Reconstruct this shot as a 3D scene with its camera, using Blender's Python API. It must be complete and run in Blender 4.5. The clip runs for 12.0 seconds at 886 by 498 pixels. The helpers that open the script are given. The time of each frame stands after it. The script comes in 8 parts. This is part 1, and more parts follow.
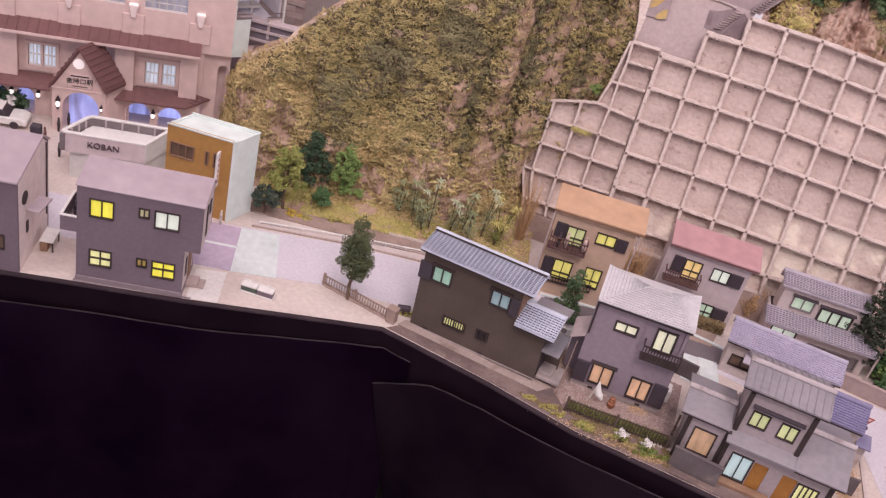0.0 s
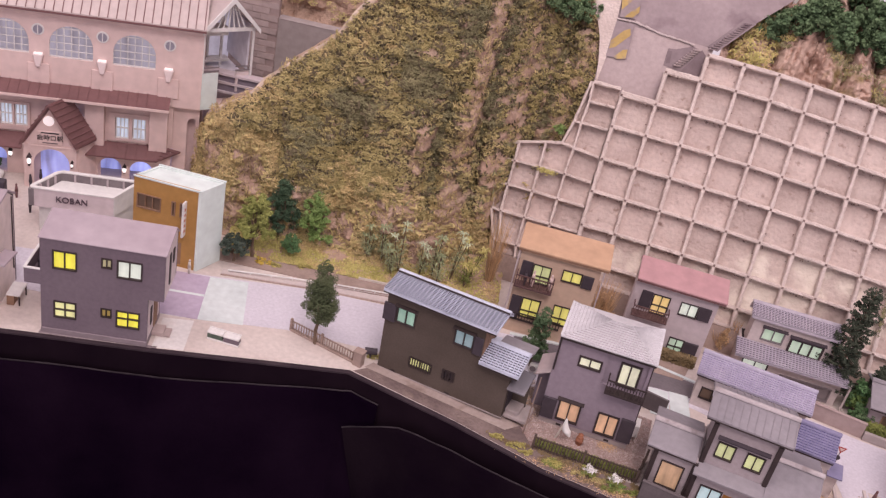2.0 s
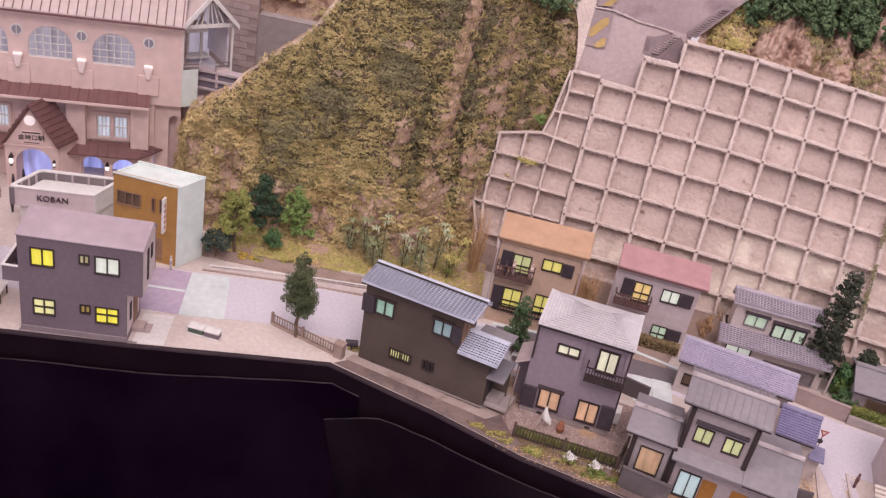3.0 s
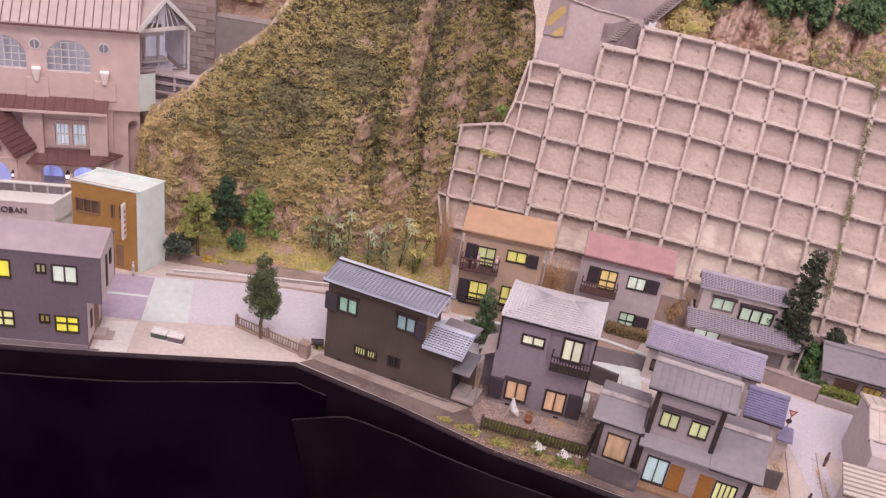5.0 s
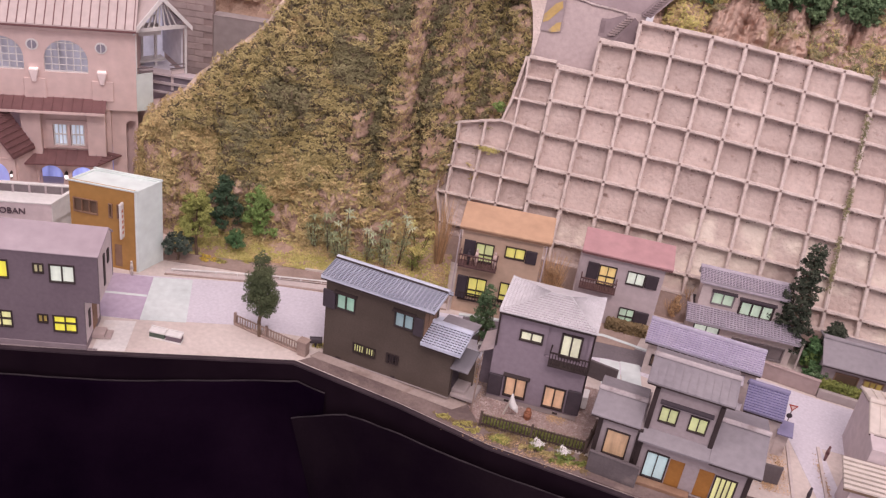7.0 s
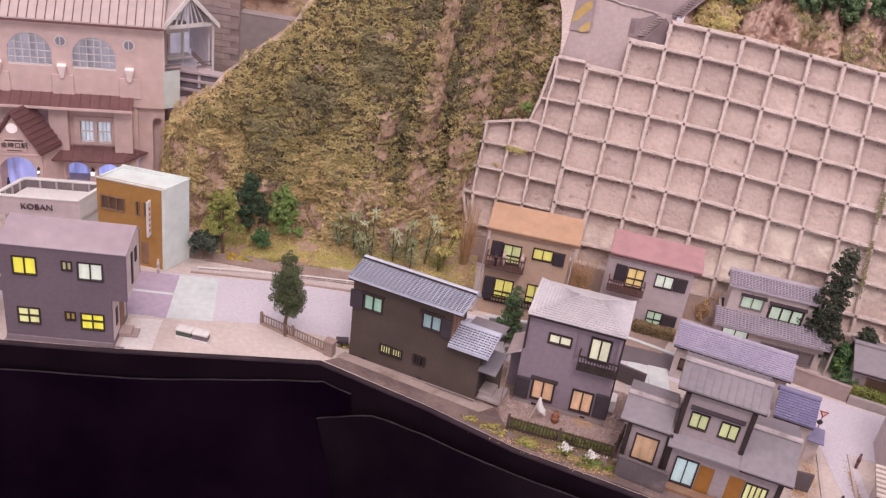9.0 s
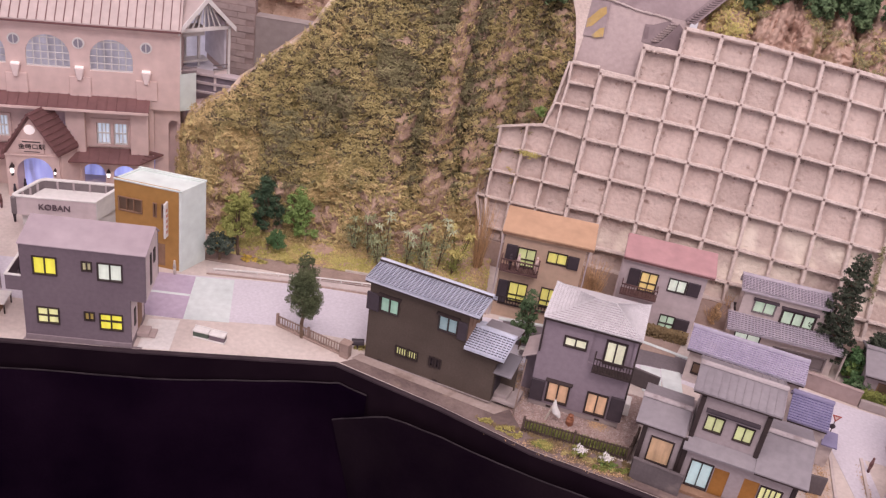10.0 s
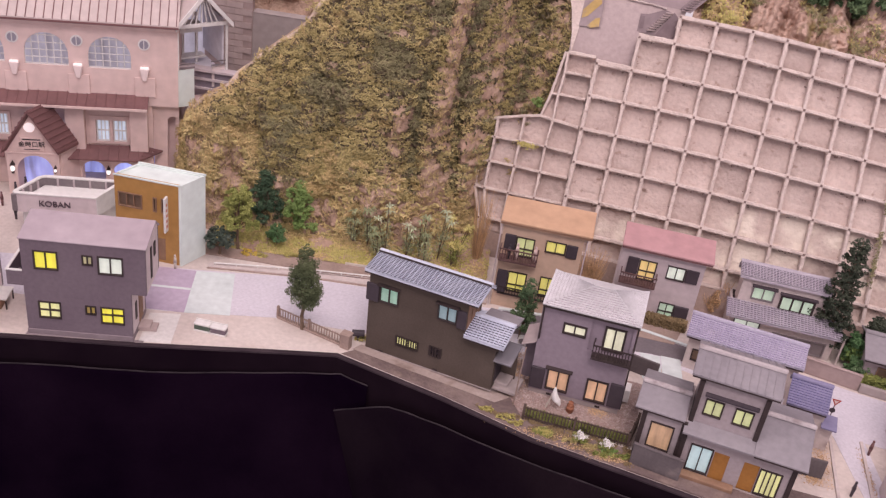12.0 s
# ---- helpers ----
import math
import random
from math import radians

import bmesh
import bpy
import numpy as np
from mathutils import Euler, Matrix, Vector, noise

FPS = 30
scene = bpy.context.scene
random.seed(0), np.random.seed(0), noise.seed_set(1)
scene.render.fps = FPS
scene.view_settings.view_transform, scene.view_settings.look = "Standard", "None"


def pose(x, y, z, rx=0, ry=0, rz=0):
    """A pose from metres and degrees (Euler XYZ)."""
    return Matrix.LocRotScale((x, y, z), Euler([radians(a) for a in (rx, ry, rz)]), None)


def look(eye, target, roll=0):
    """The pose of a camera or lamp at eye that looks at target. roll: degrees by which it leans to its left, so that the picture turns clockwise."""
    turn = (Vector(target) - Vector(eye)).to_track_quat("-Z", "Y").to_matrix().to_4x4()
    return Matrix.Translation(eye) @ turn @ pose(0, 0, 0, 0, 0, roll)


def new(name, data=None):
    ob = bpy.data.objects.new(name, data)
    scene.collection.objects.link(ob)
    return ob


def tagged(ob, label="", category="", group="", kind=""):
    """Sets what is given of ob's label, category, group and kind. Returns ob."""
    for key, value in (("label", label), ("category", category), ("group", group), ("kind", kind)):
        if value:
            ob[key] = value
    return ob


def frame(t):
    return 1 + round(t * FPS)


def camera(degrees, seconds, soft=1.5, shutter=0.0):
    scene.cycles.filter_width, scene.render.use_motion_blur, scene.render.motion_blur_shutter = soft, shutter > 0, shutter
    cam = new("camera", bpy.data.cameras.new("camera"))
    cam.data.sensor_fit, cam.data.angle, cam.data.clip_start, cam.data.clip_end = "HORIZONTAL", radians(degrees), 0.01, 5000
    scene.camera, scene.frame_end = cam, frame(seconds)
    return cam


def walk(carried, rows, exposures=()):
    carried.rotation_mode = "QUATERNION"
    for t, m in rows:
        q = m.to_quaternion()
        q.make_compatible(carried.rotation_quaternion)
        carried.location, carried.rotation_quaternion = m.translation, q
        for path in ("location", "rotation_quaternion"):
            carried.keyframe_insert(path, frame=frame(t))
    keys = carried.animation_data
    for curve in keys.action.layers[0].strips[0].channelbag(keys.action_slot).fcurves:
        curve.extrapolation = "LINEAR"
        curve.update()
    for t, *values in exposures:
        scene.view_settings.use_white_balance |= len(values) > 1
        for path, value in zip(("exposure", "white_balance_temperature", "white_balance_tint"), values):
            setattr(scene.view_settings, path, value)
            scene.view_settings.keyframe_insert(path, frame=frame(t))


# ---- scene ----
cam = camera(48.0, 12.0, soft=1.3)
EXPOSURES = [(0, -0.03, 6500, 17), (12, -0.03, 6500, 17)]
PATH = [
    (0, (-0.04376, 0.00138, 0.25806), (-0.03866, 0.33453, 0.03673), 14.99),
    (0.5, (-0.04044, 0.00072, 0.26014), (-0.03621, 0.33708, 0.04370), 14.43),
    (1, (-0.03297, -0.00136, 0.26123), (-0.03191, 0.33926, 0.05152), 13.51),
    (1.5, (-0.02895, -0.00121, 0.26122), (-0.02950, 0.34123, 0.05450), 13.06),
    (2, (-0.02538, -0.00128, 0.25878), (-0.02786, 0.34266, 0.05457), 12.50),
    (2.5, (-0.02033, -0.00172, 0.25704), (-0.02508, 0.34232, 0.05305), 11.88),
    (3, (-0.01307, -0.00211, 0.25773), (-0.01821, 0.34148, 0.05300), 11.21),
    (5, (-0.00219, -0.00020, 0.25687), (-0.00250, 0.34355, 0.05234), 9.40),
    (5.5, (-0.00104, 0.00017, 0.25689), (-0.00145, 0.34395, 0.05240), 9.15),
    (6, (-0.00003, -0.00010, 0.25645), (-0.00019, 0.34375, 0.05208), 8.94),
    (6.5, (0.00001, 0.00001, 0.25606), (0.00001, 0.34372, 0.05145), 8.86),
    (7, (0.00088, 0.00014, 0.25604), (-0.00138, 0.34356, 0.05096), 8.76),
    (7.2, (0.00090, 0.00030, 0.25600), (-0.00294, 0.34357, 0.05068), 8.75),
    (8.8, (-0.00310, 0.00280, 0.25570), (-0.01233, 0.34483, 0.04851), 8.76),
    (9, (-0.00440, 0.00289, 0.25566), (-0.01262, 0.34499, 0.04853), 8.78),
    (9.5, (-0.00824, 0.00131, 0.25612), (-0.01628, 0.34390, 0.04980), 9.02),
    (10, (-0.01054, -0.00059, 0.25580), (-0.01919, 0.34239, 0.05017), 9.09),
    (10.5, (-0.01111, -0.00264, 0.25567), (-0.02100, 0.34039, 0.05016), 8.90),
    (11, (-0.01078, -0.00339, 0.25480), (-0.02121, 0.33963, 0.04930), 8.71),
    (11.5, (-0.00971, -0.00392, 0.25340), (-0.01989, 0.33932, 0.04825), 8.46),
    (12, (-0.00805, -0.00414, 0.25330), (-0.01792, 0.33883, 0.04768), 8.19),
]
walk(cam, [(t, look(eye, target, roll)) for t, eye, target, roll in PATH], EXPOSURES)
# The layout is a 1:150 model: all sizes below are in centimetres and become metres by S.
S = 0.01

# ---- light ----
world = bpy.data.worlds.new("hall")
scene.world = world
world.use_nodes = True
world.node_tree.nodes["Background"].inputs["Color"].default_value = (0.815, 0.71, 0.765, 1)
world.node_tree.nodes["Background"].inputs["Strength"].default_value = 0.90


def area_lamp(name, eye, target, sx, sy, watts, colour, spread=180):
    d = bpy.data.lights.new(name, "AREA")
    d.shape, d.size, d.size_y, d.energy, d.color = "RECTANGLE", sx, sy, watts, colour
    d.spread = radians(spread)
    ob = new(name, d)
    ob.matrix_world = look(eye, target)
    return tagged(ob, "ceiling lamp panel of the exhibition hall", "lamp", kind="structure")


area_lamp("ceiling_lamp", (0.16, -0.45, 1.12), (0.06, 0.33, 0.0), 0.5, 0.35, 1.38, (1.0, 0.87, 0.84), 70)
area_lamp("ceiling_lamp", (-0.50, 0.05, 1.20), (-0.14, 0.40, 0.03), 0.25, 0.2, 3.15, (1.0, 0.88, 0.84))
area_lamp("ceiling_lamp", (0.14, 0.18, 1.00), (0.08, 0.40, 0.03), 0.25, 0.2, 1.8, (1.0, 0.87, 0.84))


# ---- materials ----
def mat(name, c1, c2, rough=0.7, scale=1.0, bump=0.2, metal=0.0, fine=6.0, spec=0.35, island=0.0, stain=None, ob_random=0.0, depth=0.0004):
    """Two-scale mottled surface. scale: blotches per centimetre; fine: how much finer the grain is."""
    m = bpy.data.materials.new(name)
    m.use_nodes = True
    nt = m.node_tree
    p = nt.nodes["Principled BSDF"]
    tc = nt.nodes.new("ShaderNodeTexCoord")
    n1 = nt.nodes.new("ShaderNodeTexNoise")
    n2 = nt.nodes.new("ShaderNodeTexNoise")
    n1.inputs["Scale"].default_value, n1.inputs["Detail"].default_value = scale * 100, 5
    n2.inputs["Scale"].default_value, n2.inputs["Detail"].default_value = scale * 100 * fine, 4
    nt.links.new(tc.outputs["Object"], n1.inputs["Vector"])
    nt.links.new(tc.outputs["Object"], n2.inputs["Vector"])
    ramp = nt.nodes.new("ShaderNodeMapRange")
    ramp.inputs["From Min"].default_value, ramp.inputs["From Max"].default_value = 0.3, 0.7
    nt.links.new(n1.outputs["Fac"], ramp.inputs["Value"])
    mix = nt.nodes.new("ShaderNodeMix")
    mix.data_type = "RGBA"
    mix.inputs["A"].default_value, mix.inputs["B"].default_value = (*c1, 1), (*c2, 1)
    nt.links.new(ramp.outputs["Result"], mix.inputs["Factor"])
    out = mix.outputs["Result"]
    hsv = nt.nodes.new("ShaderNodeHueSaturation")
    grain = nt.nodes.new("ShaderNodeMapRange")
    grain.inputs["From Min"].default_value, grain.inputs["From Max"].default_value = 0.2, 0.8
    grain.inputs["To Min"].default_value, grain.inputs["To Max"].default_value = 0.88, 1.12
    nt.links.new(n2.outputs["Fac"], grain.inputs["Value"])
    val = grain.outputs["Result"]
    for amount, node in ((island, "ShaderNodeNewGeometry"), (ob_random, "ShaderNodeObjectInfo")):
        if amount:
            src = nt.nodes.new(node)
            r = nt.nodes.new("ShaderNodeMapRange")
            r.inputs["To Min"].default_value, r.inputs["To Max"].default_value = 1 - amount, 1 + amount
            nt.links.new(src.outputs["Random Per Island" if island and node == "ShaderNodeNewGeometry" else "Random"], r.inputs["Value"])
            mul = nt.nodes.new("ShaderNodeMath")
            mul.operation = "MULTIPLY"
            nt.links.new(val, mul.inputs[0])
            nt.links.new(r.outputs["Result"], mul.inputs[1])
            val = mul.outputs[0]
    nt.links.new(val, hsv.inputs["Value"])
    nt.links.new(out, hsv.inputs["Color"])
    out = hsv.outputs["Color"]
    if stain:
        n3 = nt.nodes.new("ShaderNodeTexNoise")
        n3.inputs["Scale"].default_value, n3.inputs["Detail"].default_value = stain[1] * 100, 6
        nt.links.new(tc.outputs["Object"], n3.inputs["Vector"])
        r3 = nt.nodes.new("ShaderNodeMapRange")
        r3.inputs["From Min"].default_value, r3.inputs["From Max"].default_value = stain[2], stain[2] + 0.12
        nt.links.new(n3.outputs["Fac"], r3.inputs["Value"])
        m3 = nt.nodes.new("ShaderNodeMix")
        m3.data_type = "RGBA"
        m3.inputs["B"].default_value = (*stain[0], 1)
        nt.links.new(out, m3.inputs["A"])
        nt.links.new(r3.outputs["Result"], m3.inputs["Factor"])
        out = m3.outputs["Result"]
    nt.links.new(out, p.inputs["Base Color"])
    p.inputs["Roughness"].default_value, p.inputs["Metallic"].default_value = rough, metal
    p.inputs["Specular IOR Level"].default_value = spec
    if bump:
        b = nt.nodes.new("ShaderNodeBump")
        b.inputs["Strength"].default_value, b.inputs["Distance"].default_value = bump, depth
        nt.links.new(n2.outputs["Fac"], b.inputs["Height"])
        nt.links.new(b.outputs["Normal"], p.inputs["Normal"])
    return m


def glow(name, colour, strength, base=(0.6, 0.6, 0.5), var=0.25, scale=1.2):
    """A translucent window sheet, lit from behind by the lamp inside the model."""
    m = mat(name, base, base, 0.25, 1.0, 0.0)
    nt = m.node_tree
    p = nt.nodes["Principled BSDF"]
    p.inputs["Emission Color"].default_value = (*colour, 1)
    tc, n = nt.nodes.new("ShaderNodeTexCoord"), nt.nodes.new("ShaderNodeTexNoise")
    n.inputs["Scale"].default_value = scale * 100
    stretch = nt.nodes.new("ShaderNodeMapping")
    stretch.inputs["Scale"].default_value = (2.6, 2.6, 0.45)
    r = nt.nodes.new("ShaderNodeMapRange")
    r.inputs["From Min"].default_value, r.inputs["From Max"].default_value = 0.3, 0.7
    r.inputs["To Min"].default_value, r.inputs["To Max"].default_value = strength * (1 - var), strength * (1 + var)
    nt.links.new(tc.outputs["Object"], stretch.inputs["Vector"])
    nt.links.new(stretch.outputs["Vector"], n.inputs["Vector"])
    nt.links.new(n.outputs["Fac"], r.inputs["Value"])
    nt.links.new(r.outputs["Result"], p.inputs["Emission Strength"])
    return m


GROUND = mat("pale_ground", (0.53, 0.45, 0.415), (0.625, 0.55, 0.51), 0.9, 0.35, 0.4, fine=14, stain=((0.47, 0.385, 0.335), 0.5, 0.60))
GROUND_WHITE = mat("whitish_forecourt", (0.63, 0.60, 0.58), (0.71, 0.68, 0.66), 0.9, 0.4, 0.3, fine=14, stain=((0.58, 0.51, 0.47), 0.4, 0.55))
YARD = mat("trodden_yard", (0.44, 0.345, 0.295), (0.60, 0.50, 0.44), 0.95, 1.2, 0.5, stain=((0.36, 0.25, 0.18), 1.0, 0.56))
ROAD = mat("pale_asphalt", (0.56, 0.525, 0.58), (0.615, 0.58, 0.635), 0.85, 0.25, 0.15, fine=30)
ROAD_DARK = mat("grey_asphalt", (0.14, 0.12, 0.132), (0.19, 0.162, 0.175), 0.9, 0.5, 0.3, fine=20)
TILE_LILAC = mat("lilac_paving", (0.42, 0.34, 0.44), (0.47, 0.39, 0.49), 0.8, 0.6, 0.15)
PAVE_WHITE = mat("white_paving", (0.57, 0.625, 0.62), (0.635, 0.685, 0.68), 0.8, 0.5, 0.15)
CONC = mat("concrete", (0.48, 0.41, 0.395), (0.58, 0.505, 0.485), 0.9, 0.4, 0.35, fine=12, stain=((0.40, 0.33, 0.31), 0.45, 0.58))
APRON = mat("stained_concrete", (0.37, 0.295, 0.292), (0.45, 0.368, 0.36), 0.9, 0.25, 0.3, fine=20, stain=((0.32, 0.25, 0.25), 0.3, 0.57))
APRON_UPPER = mat("blotchy_mauve_concrete", (0.275, 0.215, 0.225), (0.37, 0.30, 0.305), 0.9, 0.35, 0.4, fine=12, stain=((0.21, 0.155, 0.17), 0.5, 0.56))
HAZARD_GREY = mat("faded_grey_panel", (0.27, 0.215, 0.225), (0.33, 0.27, 0.275), 0.9, 0.8, 0.2)
APRON_PALE = mat("worn_pale_paving", (0.31, 0.24, 0.215), (0.40, 0.325, 0.295), 0.95, 0.7, 0.5, fine=10, stain=((0.24, 0.175, 0.15), 0.9, 0.57))
CONC_GREY = mat("grey_concrete", (0.33, 0.28, 0.27), (0.42, 0.36, 0.35), 0.9, 0.5, 0.3)
BEAM = mat("beam_concrete", (0.55, 0.455, 0.415), (0.67, 0.575, 0.53), 0.9, 0.9, 0.8, fine=9, stain=((0.32, 0.235, 0.195), 3.0, 0.655), depth=0.0008)
INFILL = mat("sprayed_mortar", (0.44, 0.345, 0.312), (0.565, 0.463, 0.422), 0.95, 0.6, 1.0, fine=9, stain=((0.28, 0.195, 0.165), 2.2, 0.64), depth=0.0009, ob_random=0.10)
# Chalky stains plus brighter light on the wall foot, both put into the colour.
CHALK_LIT = mat("lit_chalky_mortar", (0.47, 0.37, 0.33), (0.58, 0.48, 0.43), 0.95, 0.6, 1.0, fine=9, stain=((0.68, 0.60, 0.52), 0.55, 0.47), depth=0.0009, ob_random=0.06)
LIP = mat("painted_edge_board", (0.030, 0.020, 0.026), (0.058, 0.042, 0.049), 0.85, 0.8, 0.3, spec=0.15)
HALL_FLOOR = mat("grey_hall_carpet", (0.22, 0.20, 0.21), (0.28, 0.26, 0.27), 0.95, 0.05, 0.2, fine=30)
TABLE = mat("dark_table_board", (0.02, 0.015, 0.018), (0.035, 0.027, 0.03), 0.9, 0.1, 0.1)
BLACK = mat("black_fascia", (0.0066, 0.0026, 0.0064), (0.0125, 0.0064, 0.0106), 0.9, 0.3, 0.1, spec=0.05)
CLOTH = mat("black_cloth", (0.0030, 0.0006, 0.0046), (0.0100, 0.0042, 0.0112), 1.0, 0.22, 0.2, fine=30, spec=0.015)
# Greyer than CLOTH: the sheen on this skirt is put into its colour.
CLOTH_SHEEN = mat("sheen_black_cloth", (0.0048, 0.0018, 0.0056), (0.0140, 0.0082, 0.0122), 1.0, 0.2, 0.3, fine=30, spec=0.03)
HEM = mat("worn_cloth_hem", (0.020, 0.015, 0.019), (0.048, 0.038, 0.044), 0.9, 1.0, 0.2, spec=0.1)
EARTH = mat("earth", (0.40, 0.265, 0.20), (0.54, 0.39, 0.30), 0.95, 0.9, 1.0, fine=7, stain=((0.29, 0.195, 0.14), 0.8, 0.57), depth=0.0016)
RIM = mat("pale_plaster_rim", (0.52, 0.40, 0.32), (0.62, 0.50, 0.41), 0.9, 0.8, 0.5, stain=((0.36, 0.29, 0.15), 1.2, 0.60), depth=0.0008)
ANCHOR = mat("rusty_anchor", (0.16, 0.11, 0.10), (0.26, 0.19, 0.17), 0.8, 2.0, 0.2)
ROCK = mat("plaster_rock", (0.43, 0.285, 0.225), (0.60, 0.44, 0.365), 0.95, 0.7, 1.0, fine=7, stain=((0.27, 0.20, 0.09), 0.6, 0.57), depth=0.0016)
GRASS = mat("olive_foliage", (0.37, 0.305, 0.13), (0.51, 0.425, 0.20), 0.9, 0.12, 0.0, island=0.32)
# Undergrowth darkened so that its colour also gives the shade between the sprigs.
GRASS_UNDER = mat("shade_brown_undergrowth", (0.088, 0.070, 0.043), (0.15, 0.118, 0.07), 0.95, 0.5, 0.0, island=0.25)
GRASS_DARK = mat("grey_green_foliage", (0.185, 0.175, 0.095), (0.29, 0.26, 0.14), 0.9, 0.2, 0.0, island=0.3)
GRASS_PALE = mat("yellow_grass", (0.40, 0.355, 0.115), (0.54, 0.475, 0.185), 0.9, 0.5, 0.0, island=0.25)
STRAW = mat("straw_fibres", (0.48, 0.36, 0.165), (0.62, 0.48, 0.245), 0.9, 0.4, 0.0, island=0.28)
MOSS_GOLD = mat("golden_moss", (0.58, 0.42, 0.07), (0.68, 0.50, 0.12), 0.9, 0.6, 0.0, island=0.25)
LEAF_DARK = mat("dark_leaves", (0.066, 0.088, 0.042), (0.13, 0.15, 0.075), 0.8, 1.0, 0.0, island=0.25)
LEAF_CONIFER = mat("black_green_needles", (0.030, 0.044, 0.029), (0.085, 0.10, 0.068), 0.8, 1.0, 0.0, island=0.3)
HEDGE_BROWN = mat("brown_hedge_leaves", (0.17, 0.12, 0.065), (0.26, 0.19, 0.10), 0.9, 1.0, 0.0, island=0.25)
SOIL = mat("brown_soil", (0.29, 0.21, 0.178), (0.39, 0.295, 0.255), 0.95, 1.0, 0.6, fine=8)
LEAF_MID = mat("green_leaves", (0.17, 0.27, 0.075), (0.27, 0.385, 0.13), 0.8, 1.0, 0.0, island=0.18)
LEAF_OLIVE = mat("olive_leaves", (0.155, 0.19, 0.05), (0.27, 0.285, 0.08), 0.8, 1.0, 0.0, island=0.22)
LEAF_JADE = mat("jade_leaves", (0.07, 0.155, 0.06), (0.14, 0.24, 0.10), 0.8, 1.0, 0.0, island=0.2)
LEAF_PINE = mat("pine_green_leaves", (0.035, 0.075, 0.042), (0.085, 0.135, 0.075), 0.8, 1.0, 0.0, island=0.22)
LEAF_FROND = mat("grey_green_fronds", (0.26, 0.30, 0.16), (0.38, 0.41, 0.24), 0.8, 1.0, 0.0, island=0.3)
TILE_SHADE = mat("dark_tile_riser", (0.05, 0.05, 0.075), (0.08, 0.08, 0.11), 0.7, 1.0, 0.0)
TILE_SHADE_PALE = mat("grey_tile_riser", (0.40, 0.365, 0.385), (0.46, 0.42, 0.44), 0.7, 1.0, 0.0)
TILE_SHADE_VIOLET = mat("violet_tile_riser", (0.29, 0.245, 0.37), (0.35, 0.295, 0.42), 0.7, 1.0, 0.0)
TILE_SHADE_GREY = mat("grey_line_riser", (0.13, 0.11, 0.14), (0.17, 0.145, 0.18), 0.7, 1.0, 0.0)
TILE_SHADE_INDIGO = mat("indigo_tile_riser", (0.13, 0.12, 0.25), (0.16, 0.15, 0.29), 0.7, 1.0, 0.0)
LEAF_BLUE = mat("blue_green_leaves", (0.05, 0.075, 0.055), (0.13, 0.16, 0.13), 0.8, 1.0, 0.0, island=0.4)
LEAF_FOREST = mat("forest_leaves", (0.075, 0.135, 0.065), (0.17, 0.245, 0.12), 0.8, 0.6, 0.0, island=0.25)
LEAF_LIME = mat("lime_olive_leaves", (0.23, 0.26, 0.07), (0.38, 0.39, 0.13), 0.8, 1.0, 0.0, island=0.28)
LEAF_PALE = mat("pale_fronds", (0.37, 0.42, 0.27), (0.52, 0.56, 0.38), 0.8, 1.0, 0.0, island=0.25)
LEAF_DRY = mat("dry_twigs", (0.48, 0.31, 0.17), (0.64, 0.44, 0.26), 0.9, 1.0, 0.0, island=0.3)
BARK = mat("bark", (0.12, 0.08, 0.055), (0.20, 0.14, 0.10), 0.95, 2.0, 0.5)
FLOWER = mat("white_petals", (0.75, 0.72, 0.70), (0.85, 0.82, 0.80), 0.8, 1.0, 0.0)
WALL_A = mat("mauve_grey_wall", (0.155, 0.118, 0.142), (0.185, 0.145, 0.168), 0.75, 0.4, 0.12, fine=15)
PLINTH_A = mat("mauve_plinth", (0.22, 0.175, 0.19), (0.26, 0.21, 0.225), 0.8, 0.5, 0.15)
# Pale side walls, lightened further to put light from the right into their colour.
WALL_A_PALE = mat("lightened_pink_wall", (0.60, 0.505, 0.515), (0.68, 0.585, 0.59), 0.75, 0.4, 0.1)
WALL_F = mat("lightened_cream_wall", (0.72, 0.62, 0.595), (0.78, 0.68, 0.655), 0.75, 0.4, 0.1)
ROOF_A = mat("mauve_sheet_roof", (0.37, 0.30, 0.33), (0.43, 0.36, 0.39), 0.7, 0.3, 0.1)
WALL_B = mat("brown_sand_wall", (0.075, 0.056, 0.045), (0.105, 0.08, 0.066), 0.85, 0.6, 0.5, fine=20)
WALL_C = mat("lavender_grey_wall", (0.255, 0.205, 0.245), (0.285, 0.235, 0.272), 0.8, 0.3, 0.12, fine=15)
WALL_D = mat("grey_pink_wall", (0.33, 0.28, 0.29), (0.385, 0.33, 0.34), 0.8, 0.4, 0.2, fine=15)
WALL_O = mat("orange_tan_wall", (0.55, 0.395, 0.295), (0.61, 0.45, 0.34), 0.8, 0.5, 0.15)
WALL_P = mat("pink_grey_wall", (0.51, 0.435, 0.45), (0.57, 0.49, 0.505), 0.8, 0.5, 0.15)
WALL_E = mat("dusty_grey_wall", (0.53, 0.455, 0.44), (0.61, 0.53, 0.51), 0.8, 0.5, 0.2, fine=12, stain=((0.42, 0.34, 0.32), 0.8, 0.62))
ROOF_O = mat("orange_roof", (0.47, 0.295, 0.19), (0.54, 0.345, 0.225), 0.65, 0.4, 0.1, stain=((0.51, 0.36, 0.21), 0.3, 0.6))
ROOF_P = mat("rose_roof", (0.43, 0.245, 0.255), (0.50, 0.29, 0.30), 0.65, 0.4, 0.1, stain=((0.46, 0.31, 0.30), 0.3, 0.6))
